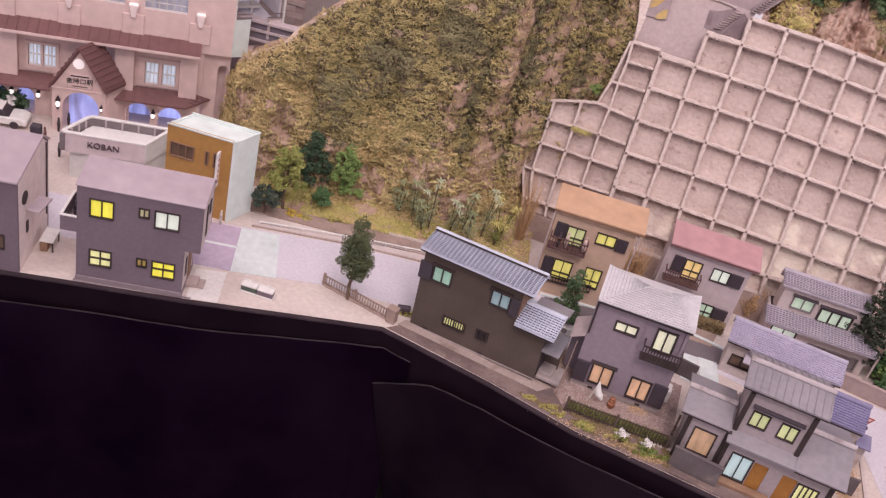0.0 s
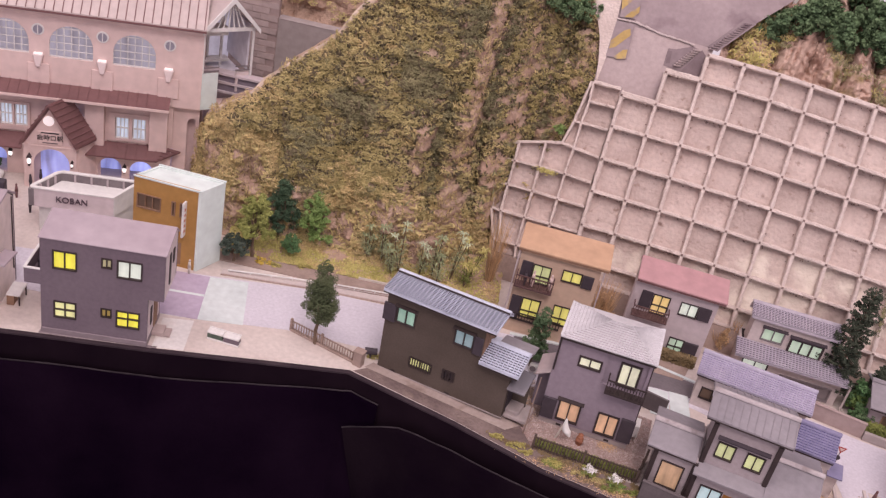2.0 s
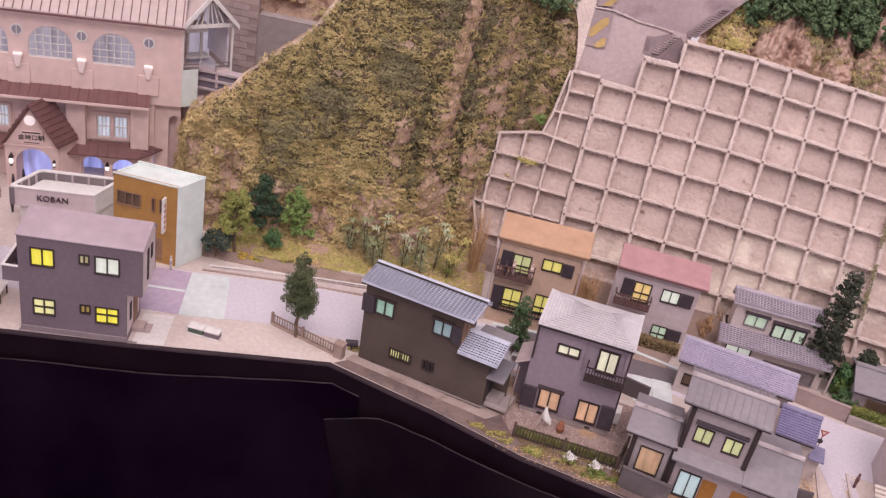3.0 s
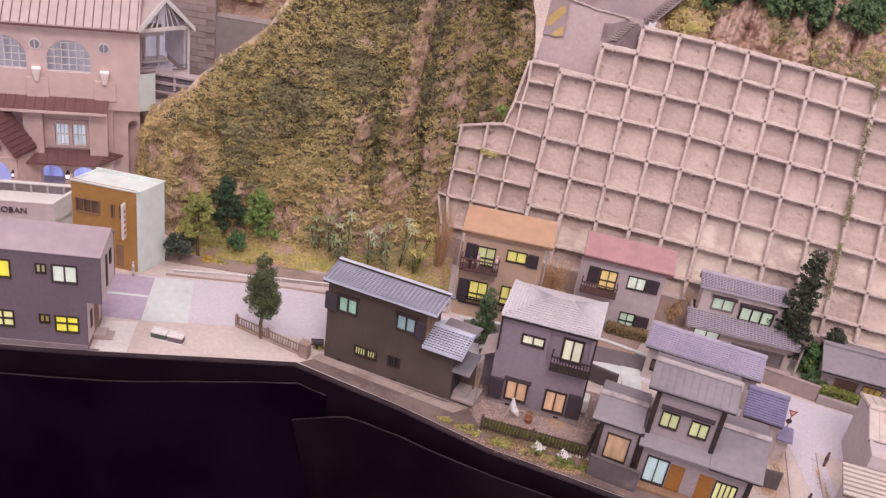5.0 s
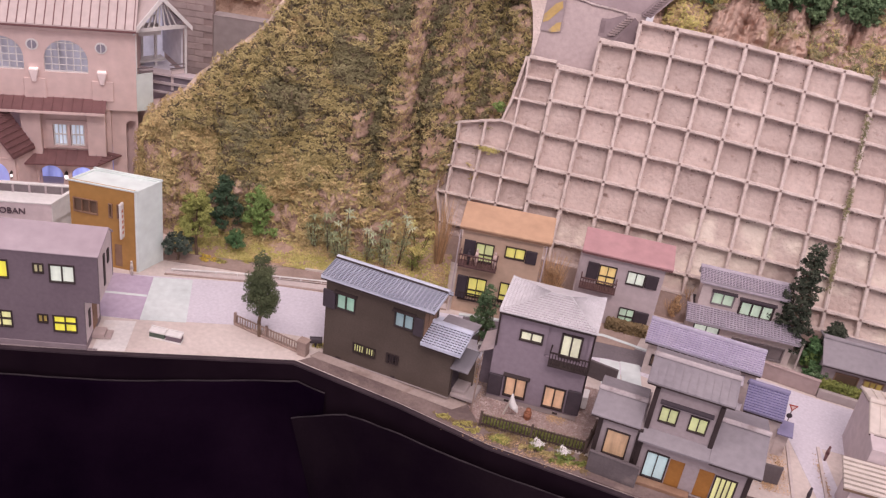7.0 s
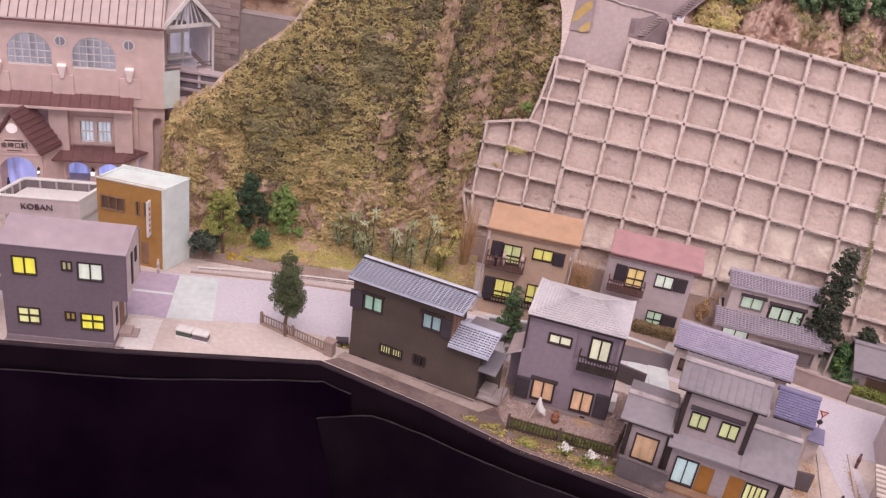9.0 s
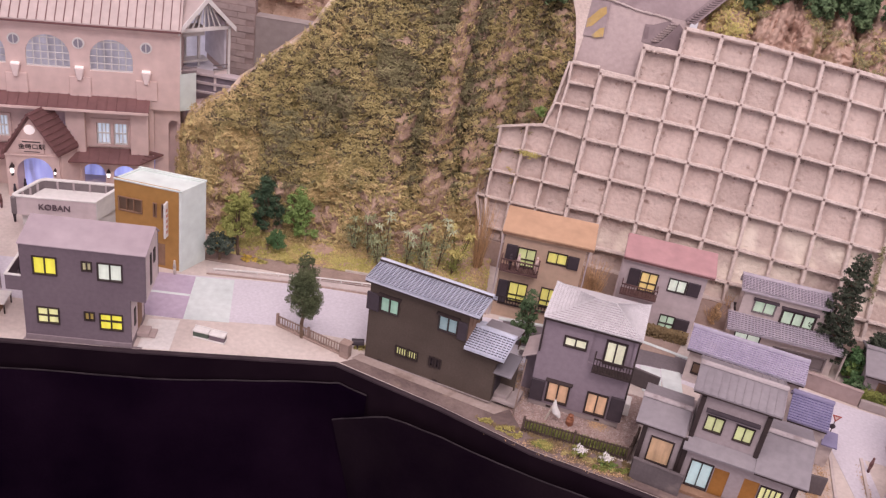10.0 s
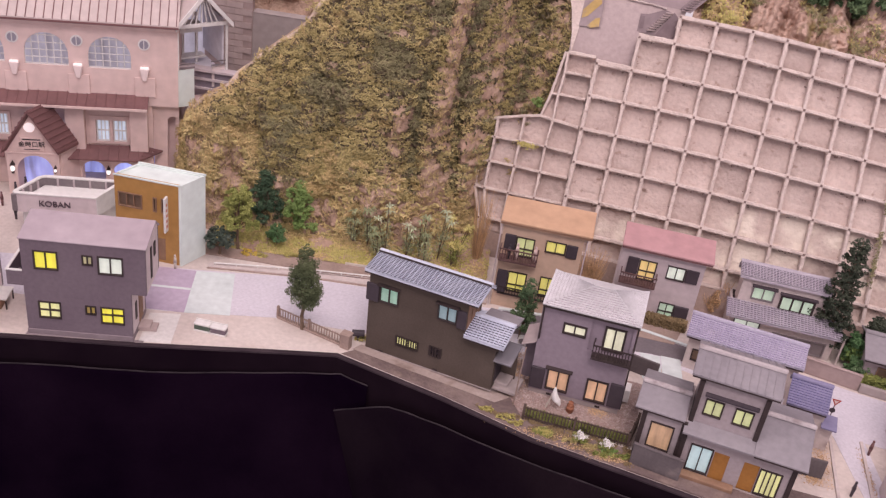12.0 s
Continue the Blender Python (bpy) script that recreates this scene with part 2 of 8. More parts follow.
ROOF_B = mat("slate_blue_tiles", (0.46, 0.49, 0.59), (0.59, 0.62, 0.72), 0.45, 1.2, 0.1, spec=0.6)
ROOF_C = mat("whitish_tiles", (0.49, 0.475, 0.495), (0.58, 0.56, 0.58), 0.6, 0.8, 0.15)
ROOF_D = mat("grey_sheet_roof", (0.215, 0.195, 0.215), (0.30, 0.275, 0.295), 0.6, 0.3, 0.15, fine=14, stain=((0.165, 0.155, 0.175), 0.3, 0.57))
ROOF_CAP = mat("dusty_ridge_tiles", (0.36, 0.32, 0.33), (0.47, 0.42, 0.43), 0.8, 1.2, 0.3, stain=((0.27, 0.23, 0.23), 1.5, 0.58))
ROOF_E = mat("grey_lilac_tiles", (0.37, 0.33, 0.39), (0.46, 0.42, 0.47), 0.6, 0.8, 0.15)
ROOF_K = mat("violet_tiles", (0.355, 0.33, 0.425), (0.44, 0.41, 0.505), 0.6, 0.8, 0.15, stain=((0.43, 0.37, 0.41), 0.3, 0.55))
ROOF_S = mat("indigo_tiles", (0.19, 0.175, 0.29), (0.26, 0.24, 0.36), 0.55, 0.8, 0.15)
ROOF_H = mat("cream_sheet", (0.53, 0.47, 0.42), (0.63, 0.565, 0.51), 0.7, 0.5, 0.15, stain=((0.44, 0.36, 0.31), 0.5, 0.60))
ROOF_ST = mat("pink_sheet_roof", (0.50, 0.415, 0.395), (0.56, 0.465, 0.445), 0.6, 0.4, 0.1)
AWNING = mat("maroon_awning", (0.15, 0.075, 0.075), (0.20, 0.10, 0.10), 0.65, 0.6, 0.1)
BALCONY = mat("dark_maroon_balcony", (0.10, 0.055, 0.055), (0.15, 0.085, 0.08), 0.6, 1.0, 0.1)
PLASTER = mat("pink_plaster", (0.66, 0.505, 0.47), (0.72, 0.555, 0.52), 0.8, 0.3, 0.12)
PLASTER_IN = mat("pale_interior", (0.62, 0.60, 0.66), (0.70, 0.68, 0.73), 0.8, 0.4, 0.0)
# Paler copy of the plaster: the lamp's light on the sconce, as colour.
PLASTER_LIT = mat("lit_sconce_plaster", (0.72, 0.60, 0.58), (0.78, 0.66, 0.64), 0.6, 0.4, 0.0)
KOBAN_INK = mat("purple_black_letters", (0.09, 0.06, 0.075), (0.12, 0.085, 0.10), 0.6, 1.0, 0.0)
WHITE = mat("white_paint", (0.68, 0.66, 0.64), (0.76, 0.74, 0.72), 0.6, 0.5, 0.05)
SHOP_WHITE = mat("greenish_white_card", (0.63, 0.71, 0.68), (0.70, 0.775, 0.745), 0.6, 0.3, 0.05)
OCHRE = mat("ochre_wall", (0.40, 0.215, 0.065), (0.46, 0.255, 0.082), 0.65, 0.5, 0.1)
DARK = mat("dark_brown_trim", (0.03, 0.02, 0.02), (0.05, 0.035, 0.035), 0.6, 1.0, 0.1)
SHUTTER = mat("dark_shutter", (0.045, 0.035, 0.045), (0.065, 0.05, 0.06), 0.6, 1.0, 0.2)
STEEL = mat("grey_steel", (0.20, 0.17, 0.18), (0.27, 0.235, 0.24), 0.5, 1.0, 0.05, metal=0.2)
WOOD = mat("brown_wood", (0.22, 0.13, 0.085), (0.31, 0.19, 0.125), 0.75, 1.5, 0.3)
FENCE = mat("faded_brown_wood", (0.25, 0.175, 0.145), (0.35, 0.26, 0.22), 0.8, 1.5, 0.3)
FENCE_DARK = mat("dark_brown_fence_wood", (0.075, 0.05, 0.042), (0.12, 0.085, 0.07), 0.8, 1.5, 0.3)
ROOF_LEAN = mat("pale_mauve_sheet", (0.44, 0.36, 0.36), (0.52, 0.43, 0.43), 0.7, 0.6, 0.15)
WOOD_DOOR = mat("orange_wood_door", (0.30, 0.13, 0.03), (0.38, 0.175, 0.045), 0.6, 1.2, 0.2)
BRICK = mat("brown_brick", (0.40, 0.315, 0.30), (0.47, 0.38, 0.36), 0.9, 0.6, 0.3, ob_random=0.10)
MORTAR = mat("brown_mortar", (0.33, 0.25, 0.235), (0.39, 0.30, 0.285), 0.9, 0.6, 0.3)
# Concrete tones with the stairway's shade put into the colour.
STAIR_SHADE = mat("shade_dark_concrete", (0.20, 0.155, 0.165), (0.28, 0.222, 0.23), 0.9, 0.6, 0.2)
RECESS = mat("shade_mauve_concrete", (0.16, 0.12, 0.128), (0.22, 0.17, 0.178), 0.9, 0.8, 0.3)
GIRDER = mat("purple_grey_girder", (0.20, 0.165, 0.20), (0.26, 0.22, 0.255), 0.6, 0.6, 0.1)
BLOCK_DARK = mat("dark_grey_blocks", (0.10, 0.083, 0.088), (0.155, 0.13, 0.135), 0.9, 0.8, 0.4, fine=10, stain=((0.20, 0.165, 0.16), 1.0, 0.62))
EDGE_SOIL = mat("dusty_edge_soil", (0.14, 0.10, 0.095), (0.24, 0.18, 0.165), 0.95, 0.8, 0.8, fine=8, stain=((0.27, 0.205, 0.175), 1.0, 0.60), depth=0.001)
PEBBLE = mat("pink_pebbles", (0.36, 0.275, 0.25), (0.48, 0.385, 0.355), 0.9, 3.0, 0.0, island=0.25)
GRAVEL = mat("pink_gravel", (0.30, 0.20, 0.18), (0.42, 0.31, 0.285), 0.95, 5.0, 1.0, fine=4, depth=0.0008)
RED = mat("red_paint", (0.36, 0.06, 0.05), (0.44, 0.085, 0.06), 0.6, 1.0, 0.0)
PLASTER_RED = mat("faded_red_writing", (0.48, 0.17, 0.11), (0.56, 0.22, 0.15), 0.7, 1.0, 0.0)
ORANGE = mat("orange_paint", (0.30, 0.12, 0.07), (0.38, 0.16, 0.09), 0.7, 1.0, 0.0)
YELLOW = mat("worn_yellow_paint", (0.40, 0.275, 0.105), (0.50, 0.355, 0.14), 0.8, 1.0, 0.1, stain=((0.33, 0.265, 0.22), 1.4, 0.54))
INK = mat("black_ink", (0.04, 0.03, 0.035), (0.06, 0.05, 0.05), 0.6, 1.0, 0.0)
GLOW_YELLOW = glow("lit_yellow_sheet", (0.88, 0.80, 0.05), 0.66, (0.5, 0.45, 0.1))
GLOW_PALE = glow("lit_pale_yellow_sheet", (0.86, 0.82, 0.32), 0.56, (0.45, 0.45, 0.3))
GLOW_WHITE = glow("lit_white_sheet", (0.76, 0.84, 0.72), 0.52, (0.5, 0.52, 0.46))
GLOW_LIME = glow("lit_lime_sheet", (0.64, 0.68, 0.26), 0.46, (0.42, 0.44, 0.3))
GLOW_MINT = glow("lit_mint_sheet", (0.48, 0.64, 0.46), 0.46, (0.42, 0.5, 0.42))
GLOW_TEAL = glow("lit_teal_sheet", (0.26, 0.52, 0.36), 0.42, (0.3, 0.4, 0.35))
GLOW_PALE_GREY = glow("lit_cream_sheet", (0.72, 0.70, 0.46), 0.56)
GLOW_CITRON = glow("lit_citron_sheet", (0.76, 0.68, 0.14), 0.54, (0.5, 0.45, 0.2))
GLOW_BLUE = glow("lit_blue_grey_sheet", (0.22, 0.34, 0.36), 0.38, (0.25, 0.32, 0.34))
GLOW_SKY = glow("lit_sky_sheet", (0.40, 0.58, 0.60), 0.48, (0.42, 0.5, 0.5))
GLOW_PEACH = glow("lit_peach_sheet", (0.80, 0.44, 0.26), 0.44, (0.46, 0.32, 0.22), 0.3, 2.0)
GLOW_WOOD = glow("lit_wood_sheet", (0.58, 0.35, 0.20), 0.40, (0.38, 0.26, 0.18), 0.4, 2.5)
GLOW_AMBER = glow("lit_amber_sheet", (0.85, 0.58, 0.22), 0.55, (0.5, 0.4, 0.2))
GLOW_ARCH = glow("blue_arcade_light", (0.34, 0.39, 0.82), 0.75, (0.35, 0.35, 0.6), 0.7, 0.8)
GLOW_HALL = glow("lit_station_hall", (0.55, 0.52, 0.62), 0.34, (0.5, 0.5, 0.55), 0.6, 0.9)
# The loggia's back wall is made to glow for brightness; no lamp is known there.
GLOW_LOGGIA = glow("glowing_loggia_back", (0.66, 0.62, 0.74), 0.36, (0.6, 0.58, 0.64), 0.3, 0.8)
GLOW_FROST = glow("lit_frosted_sheet", (0.62, 0.72, 0.86), 0.46, (0.5, 0.55, 0.6), 0.5, 2.0)
GLOW_WAN = glow("lit_wan_olive_sheet", (0.60, 0.55, 0.28), 0.40, (0.4, 0.36, 0.25), 0.5, 2.0)
ROUND_PANE = glow("dim_round_pane", (0.40, 0.38, 0.46), 0.12, (0.24, 0.22, 0.26))
LAMP = glow("lamp_globe", (1.0, 0.95, 0.92), 1.2, (0.8, 0.8, 0.8), 0.0)
SCONCE = glow("sconce_light", (1.0, 0.93, 0.92), 0.48, (0.8, 0.7, 0.68), 0.2)
BROWN_GLASS = mat("brown_window", (0.12, 0.075, 0.05), (0.17, 0.11, 0.075), 0.3, 1.0, 0.0, spec=0.6)
OLIVE_GLASS = glow("lit_olive_sheet", (0.42, 0.32, 0.06), 0.4, (0.3, 0.2, 0.1))


# ---- mesh tools ----
class M:
    """A list of corners and faces, in centimetres."""

    def __init__(self):
        self.v, self.f = [], []

    def add(self, verts, faces):
        n = len(self.v)
        self.v += [tuple(p) for p in verts]
        self.f += [tuple(i + n for i in q) for q in faces]
        return self

    def box(self, x0, x1, y0, y1, z0, z1):
        x0, x1, y0, y1, z0, z1 = min(x0, x1), max(x0, x1), min(y0, y1), max(y0, y1), min(z0, z1), max(z0, z1)
        return self.add([(x, y, z) for z in (z0, z1) for y in (y0, y1) for x in (x0, x1)],
                        [(0, 2, 3, 1), (4, 5, 7, 6), (0, 1, 5, 4), (2, 6, 7, 3), (0, 4, 6, 2), (1, 3, 7, 5)])

    def prism(self, poly, z0, z1):
        """Upright prism over a plan outline, counter-clockwise."""
        n = len(poly)
        verts = [(x, y, z0) for x, y in poly] + [(x, y, z1) for x, y in poly]
        return self.add(verts, [tuple(range(n - 1, -1, -1)), tuple(range(n, 2 * n))] + [(i, (i + 1) % n, n + (i + 1) % n, n + i) for i in range(n)])

    def slab(self, poly, y0, y1):
        """Prism of an outline in x and z (counter-clockwise from the front) between two depths."""
        n = len(poly)
        verts = [(x, y0, z) for x, z in poly] + [(x, y1, z) for x, z in poly]
        return self.add(verts, [tuple(range(n)), tuple(range(2 * n - 1, n - 1, -1))] + [(i, n + i, n + (i + 1) % n, (i + 1) % n) for i in range(n)])

    def side(self, poly, x0, x1):
        """Prism of an outline in y and z between two x."""
        n = len(poly)
        verts = [(x0, y, z) for y, z in poly] + [(x1, y, z) for y, z in poly]
        return self.add(verts, [tuple(range(n - 1, -1, -1)), tuple(range(n, 2 * n))] + [(i, (i + 1) % n, n + (i + 1) % n, n + i) for i in range(n)])

    def tube(self, a, b, r, r2=None, n=6):
        a, b = Vector(a), Vector(b)
        r2 = r if r2 is None else r2
        q = (b - a).to_track_quat("Z", "Y")
        ring = [Vector((math.cos(2 * math.pi * i / n), math.sin(2 * math.pi * i / n), 0)) for i in range(n)]
        verts = [a + q @ (p * r) for p in ring] + [b + q @ (p * r2) for p in ring]
        return self.add(verts, [tuple(range(n - 1, -1, -1)), tuple(range(n, 2 * n))] + [(i, (i + 1) % n, n + (i + 1) % n, n + i) for i in range(n)])

    def ball(self, c, rx, ry, rz, n=8, k=5):
        verts = [(c[0], c[1], c[2] - rz)]
        for j in range(1, k):
            a = math.pi * j / k
            for i in range(n):
                b = 2 * math.pi * i / n
                verts.append((c[0] + rx * math.sin(a) * math.cos(b), c[1] + ry * math.sin(a) * math.sin(b), c[2] - rz * math.cos(a)))
        verts.append((c[0], c[1], c[2] + rz))
        faces = [(0, 1 + (i + 1) % n, 1 + i) for i in range(n)]
        for j in range(k - 2):
            o = 1 + j * n
            faces += [(o + i, o + (i + 1) % n, o + n + (i + 1) % n, o + n + i) for i in range(n)]
        o = 1 + (k - 2) * n
        faces += [(o + i, o + (i + 1) % n, len(verts) - 1) for i in range(n)]
        return self.add(verts, faces)

    def sheet(self, fn, nu, nv):
        """A surface of nu x nv squares; fn(u, v), both 0..1, gives the point."""
        verts = [fn(i / nu, j / nv) for j in range(nv + 1) for i in range(nu + 1)]
        w = nu + 1
        return self.add(verts, [(j * w + i, j * w + i + 1, (j + 1) * w + i + 1, (j + 1) * w + i) for j in range(nv) for i in range(nu)])

    def pierced(self, x0, x1, z0, z1, y0, y1, holes):
        """A wall in the x-z plane from y0 (front) to y1 with rectangular openings (x0, x1, z0, z1) right through it."""
        xs = sorted({x0, x1, *[c for h in holes for c in h[:2] if x0 < c < x1]})
        zs = sorted({z0, z1, *[c for h in holes for c in h[2:4] if z0 < c < z1]})
        solid = lambda i, j: 0 <= i < len(xs) - 1 and 0 <= j < len(zs) - 1 and not any(h[0] < (xs[i] + xs[i + 1]) / 2 < h[1] and h[2] < (zs[j] + zs[j + 1]) / 2 < h[3] for h in holes)
        for i in range(len(xs) - 1):
            for j in range(len(zs) - 1):
                if not solid(i, j):
                    continue
                a, b, c, d = xs[i], xs[i + 1], zs[j], zs[j + 1]
                self.add([(a, y0, c), (b, y0, c), (b, y0, d), (a, y0, d)], [(0, 1, 2, 3)])
                self.add([(a, y1, c), (b, y1, c), (b, y1, d), (a, y1, d)], [(3, 2, 1, 0)])
                if not solid(i - 1, j):
                    self.add([(a, y0, c), (a, y1, c), (a, y1, d), (a, y0, d)], [(3, 2, 1, 0)])
                if not solid(i + 1, j):
                    self.add([(b, y0, c), (b, y1, c), (b, y1, d), (b, y0, d)], [(0, 1, 2, 3)])
                if not solid(i, j - 1):
                    self.add([(a, y0, c), (b, y0, c), (b, y1, c), (a, y1, c)], [(3, 2, 1, 0)])
                if not solid(i, j + 1):
                    self.add([(a, y0, d), (b, y0, d), (b, y1, d), (a, y1, d)], [(0, 1, 2, 3)])
        return self

    def turned(self, m):
        self.v = [tuple(m @ Vector(p)) for p in self.v]
        return self

    def mesh(self, name, bevel=0.0, smooth=False, weld=False):
        me = bpy.data.meshes.new(name)
        me.from_pydata([(x * S, y * S, z * S) for x, y, z in self.v], [], self.f)
        if bevel or weld:
            bm = bmesh.new()
            bm.from_mesh(me)
            if weld:
                bmesh.ops.remove_doubles(bm, verts=bm.verts, dist=0.00001)
            if bevel:
                edges = [e for e in bm.edges if len(e.link_faces) == 2 and e.calc_face_angle(0) > 0.6]
                bmesh.ops.bevel(bm, geom=edges, offset=bevel * S, segments=1, affect="EDGES", clamp_overlap=True)
            bm.to_mesh(me)
            bm.free()
        if smooth:
            me.polygons.foreach_set("use_smooth", [True] * len(me.polygons))
        me.update()
        return me


def thing(name, label, category, x=0.0, y=0.0, z=0.0, yaw=0.0, group="", lean=0.0):
    """An empty at the base of a thing; lean: degrees by which its right-hand end is tipped up."""
    ob = new(name)
    ob.empty_display_size = 0.005
    ob.matrix_basis = pose(x * S, y * S, z * S, 0, -lean, yaw)
    return tagged(ob, label, category, group)


def part(name, m, material, parent, label="", bevel=0.0, smooth=False, at=None, weld=False):
    ob = new(name, m.mesh(name, bevel, smooth, weld))
    ob.data.materials.append(material)
    ob.parent = parent
    if at:
        ob.location = [c * S for c in at]
    return tagged(ob, label) if label else ob


def whole(name, m, material, label, category, group="", kind="", bevel=0.0, smooth=False, x=0.0, y=0.0, z=0.0, yaw=0.0, weld=False):
    """A thing, or a piece of the setting, of one mesh."""
    ob = new(name, m.mesh(name, bevel, smooth, weld))
    ob.data.materials.append(material)
    ob.matrix_basis = pose(x * S, y * S, z * S, 0, 0, yaw)
    return tagged(ob, label, category, group, kind)


def writing(body, size, material, parent, x, y, z, name="lettering", depth=0.02):
    cu = bpy.data.curves.new(name, "FONT")
    cu.body, cu.size, cu.extrude = body, size * S, depth * S
    cu.align_x, cu.align_y = "CENTER", "CENTER"
    ob = new(name, cu)
    cu.materials.append(material)
    ob.parent = parent
    ob.matrix_local = pose(x * S, y * S, z * S, 90, 0, 0)
    return ob


# ---- parts that several houses share ----
def window(parent, x0, x1, z0, z1, pane_mat, n=2, y=0.0, rail=0.0, trim=DARK, fw=0.07, grille=0, hood=False, sill=True, name="window"):
    """A sliding window in an opening of a front wall whose face is at y: frame, leaves and, where asked, a mid rail."""
    m = M()
    d0, d1 = y - 0.05, y + 0.08
    w = (x1 - x0 - 2 * fw) / n
    zs = [z0 + fw, z1 - fw] if not rail else [z0 + fw, z0 + rail * (z1 - z0) - 0.02, z0 + rail * (z1 - z0) + 0.02, z1 - fw]
    leaves = []
    for i in range(n):
        a = x0 + fw + i * w + (fw * 0.4 if i else 0)
        b = x0 + fw + (i + 1) * w - (fw * 0.4 if i < n - 1 else 0)
        leaves += [(a, b, zs[k], zs[k + 1]) for k in range(0, len(zs), 2)]
    m.pierced(x0, x1, z0, z1, d0, d1, leaves)
    win = part(name, m, trim, parent, weld=True)
    for i in range(n):
        a = x0 + fw + i * w
        part("pane", M().box(a + 0.004, a + w - 0.004, y + 0.03 + 0.02 * (i % 2), y + 0.05 + 0.02 * (i % 2), z0 + fw, z1 - fw), pane_mat, win)
    if grille:
        for i in range(grille):
            c = x0 + (i + 0.7) * (x1 - x0) / (grille + 0.4)
            part("bar", M().box(c - 0.022, c + 0.022, y - 0.1, y - 0.06, z0, z1), trim, win)
    if hood:
        part("hood", M().side([(y - 0.16, z1 + 0.03), (y, z1 + 0.07), (y, z1 + 0.11), (y - 0.16, z1 + 0.06)], x0 - 0.08, x1 + 0.08), DARK, win)
    return win


def shutter_box(parent, x0, x1, z0, z1, y=0.0):
    part("shutter_case", M().box(x0, x1, y - 0.10, y - 0.001, z0, z1), SHUTTER, parent, bevel=0.02)


RISER_TONE = {"slate_blue_tiles": TILE_SHADE, "whitish_tiles": TILE_SHADE_PALE, "violet_tiles": TILE_SHADE_VIOLET, "indigo_tiles": TILE_SHADE_INDIGO, "grey_lilac_tiles": TILE_SHADE_GREY}
LAP = 0.84


def dark_risers(ob, nu, nv, material):
    """The risers between the courses take a second, darker material."""
    ob.data.materials.append(RISER_TONE[material.name])
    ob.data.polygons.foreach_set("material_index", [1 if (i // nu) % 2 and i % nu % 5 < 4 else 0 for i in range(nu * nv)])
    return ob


def tiles(parent, material, x0, x1, y0, z0, y1, z1, courses, cols, tx0=None, tx1=None, step=0.034, wave=0.02, name="tiling"):
    """Overlapping tile courses on a slope from the eave (y0, z0) up to (y1, z1); tx0, tx1: its ends at the top."""
    tx0, tx1 = x0 if tx0 is None else tx0, x1 if tx1 is None else tx1
    ny, nz = -(z1 - z0), (y1 - y0)
    ln = math.hypot(ny, nz)
    ny, nz = ny / ln, nz / ln
    if nz < 0:
        ny, nz = -ny, -nz
    nv, nu = 2 * courses - 1, 5 * cols

    def fn(u, v):
        j, i = round(v * nv), round(u * nu)
        k = (j // 2 + (LAP if j % 2 else 0)) / courses
        h = 0.012 + (0 if j % 2 else step) + (wave if i % 5 in (0,) else 0)
        a, b = x0 + (tx0 - x0) * k, x1 + (tx1 - x1) * k
        return (a + (b - a) * u, y0 + (y1 - y0) * k + ny * h, z0 + (z1 - z0) * k + nz * h)

    return dark_risers(part(name, M().sheet(fn, nu, nv), material, parent), nu, nv, material)


def gable_roof(parent, material, x0, x1, ye, ze, yr, zr, yb, zb, t=0.12, edge=DARK, courses=0, cols=0, ribs=0, cap=None):
    """A roof with its ridge along x: a solid slab, with tile courses or standing ribs on it, and a ridge cap."""
    roof = part("roof", M().side([(ye, ze - t), (yr, zr - t), (yb, zb - t), (yb, zb), (yr, zr), (ye, ze)], x0, x1), material, parent, bevel=0.015)
    part("barge_board", M().side([(ye - 0.01, ze - t - 0.04), (yr, zr - t - 0.04), (yb + 0.01, zb - t - 0.04), (yb + 0.01, zb - t + 0.02), (yr, zr - t + 0.02), (ye - 0.01, ze - t + 0.02)], x0 + 0.03, x1 - 0.03), edge, roof)
    if courses:
        tiles(roof, material, x0, x1, ye, ze, yr, zr, courses, cols)
        tiles(roof, material, x0, x1, yb, zb, yr, zr, max(2, round(courses * (yb - yr) / max(0.1, yr - ye))), cols)
    for i in range(ribs):
        c = x0 + 0.04 + (x1 - x0 - 0.08) * i / (ribs - 1)
        part("seam", M().side([(ye, ze), (yr, zr), (yb, zb), (yb, zb + 0.035), (yr, zr + 0.035), (ye, ze + 0.035)], c - 0.02, c + 0.02), material, roof)
    part("ridge_cap", M().side([(yr - 0.13, zr - 0.0), (yr + 0.13, zr - 0.0), (yr + 0.07, zr + 0.11), (yr - 0.07, zr + 0.11)], x0 - 0.02, x1 + 0.02), cap or material, roof, bevel=0.02)
    return roof


def shell(parent, material, x0, x1, z0, z1, y0, y1, holes, t=0.12, gable=None, side_mat=None, side_holes=()):
    """Four walls of a storey with openings in the front; gable: (y, z) of a peak that the end walls run up to."""
    part("wall", M().pierced(x0, x1, z0, z1, y0, y0 + t, holes), material, parent, weld=True)
    part("wall", M().box(x0, x1, y1 - t, y1, z0, z1), material, parent)
    for a, b in ((x0, x0 + t), (x1 - t, x1)):
        poly = [(y0 + t, z0), (y1 - t, z0), (y1 - t, z1)] + ([gable] if gable else []) + [(y0 + t, z1)]
        part("wall", M().side(poly, a, b), side_mat or material, parent)
    part("floor_plate", M().box(x0 + t, x1 - t, y0 + t, y1 - t, z1 - 0.08, z1), DARK, parent)


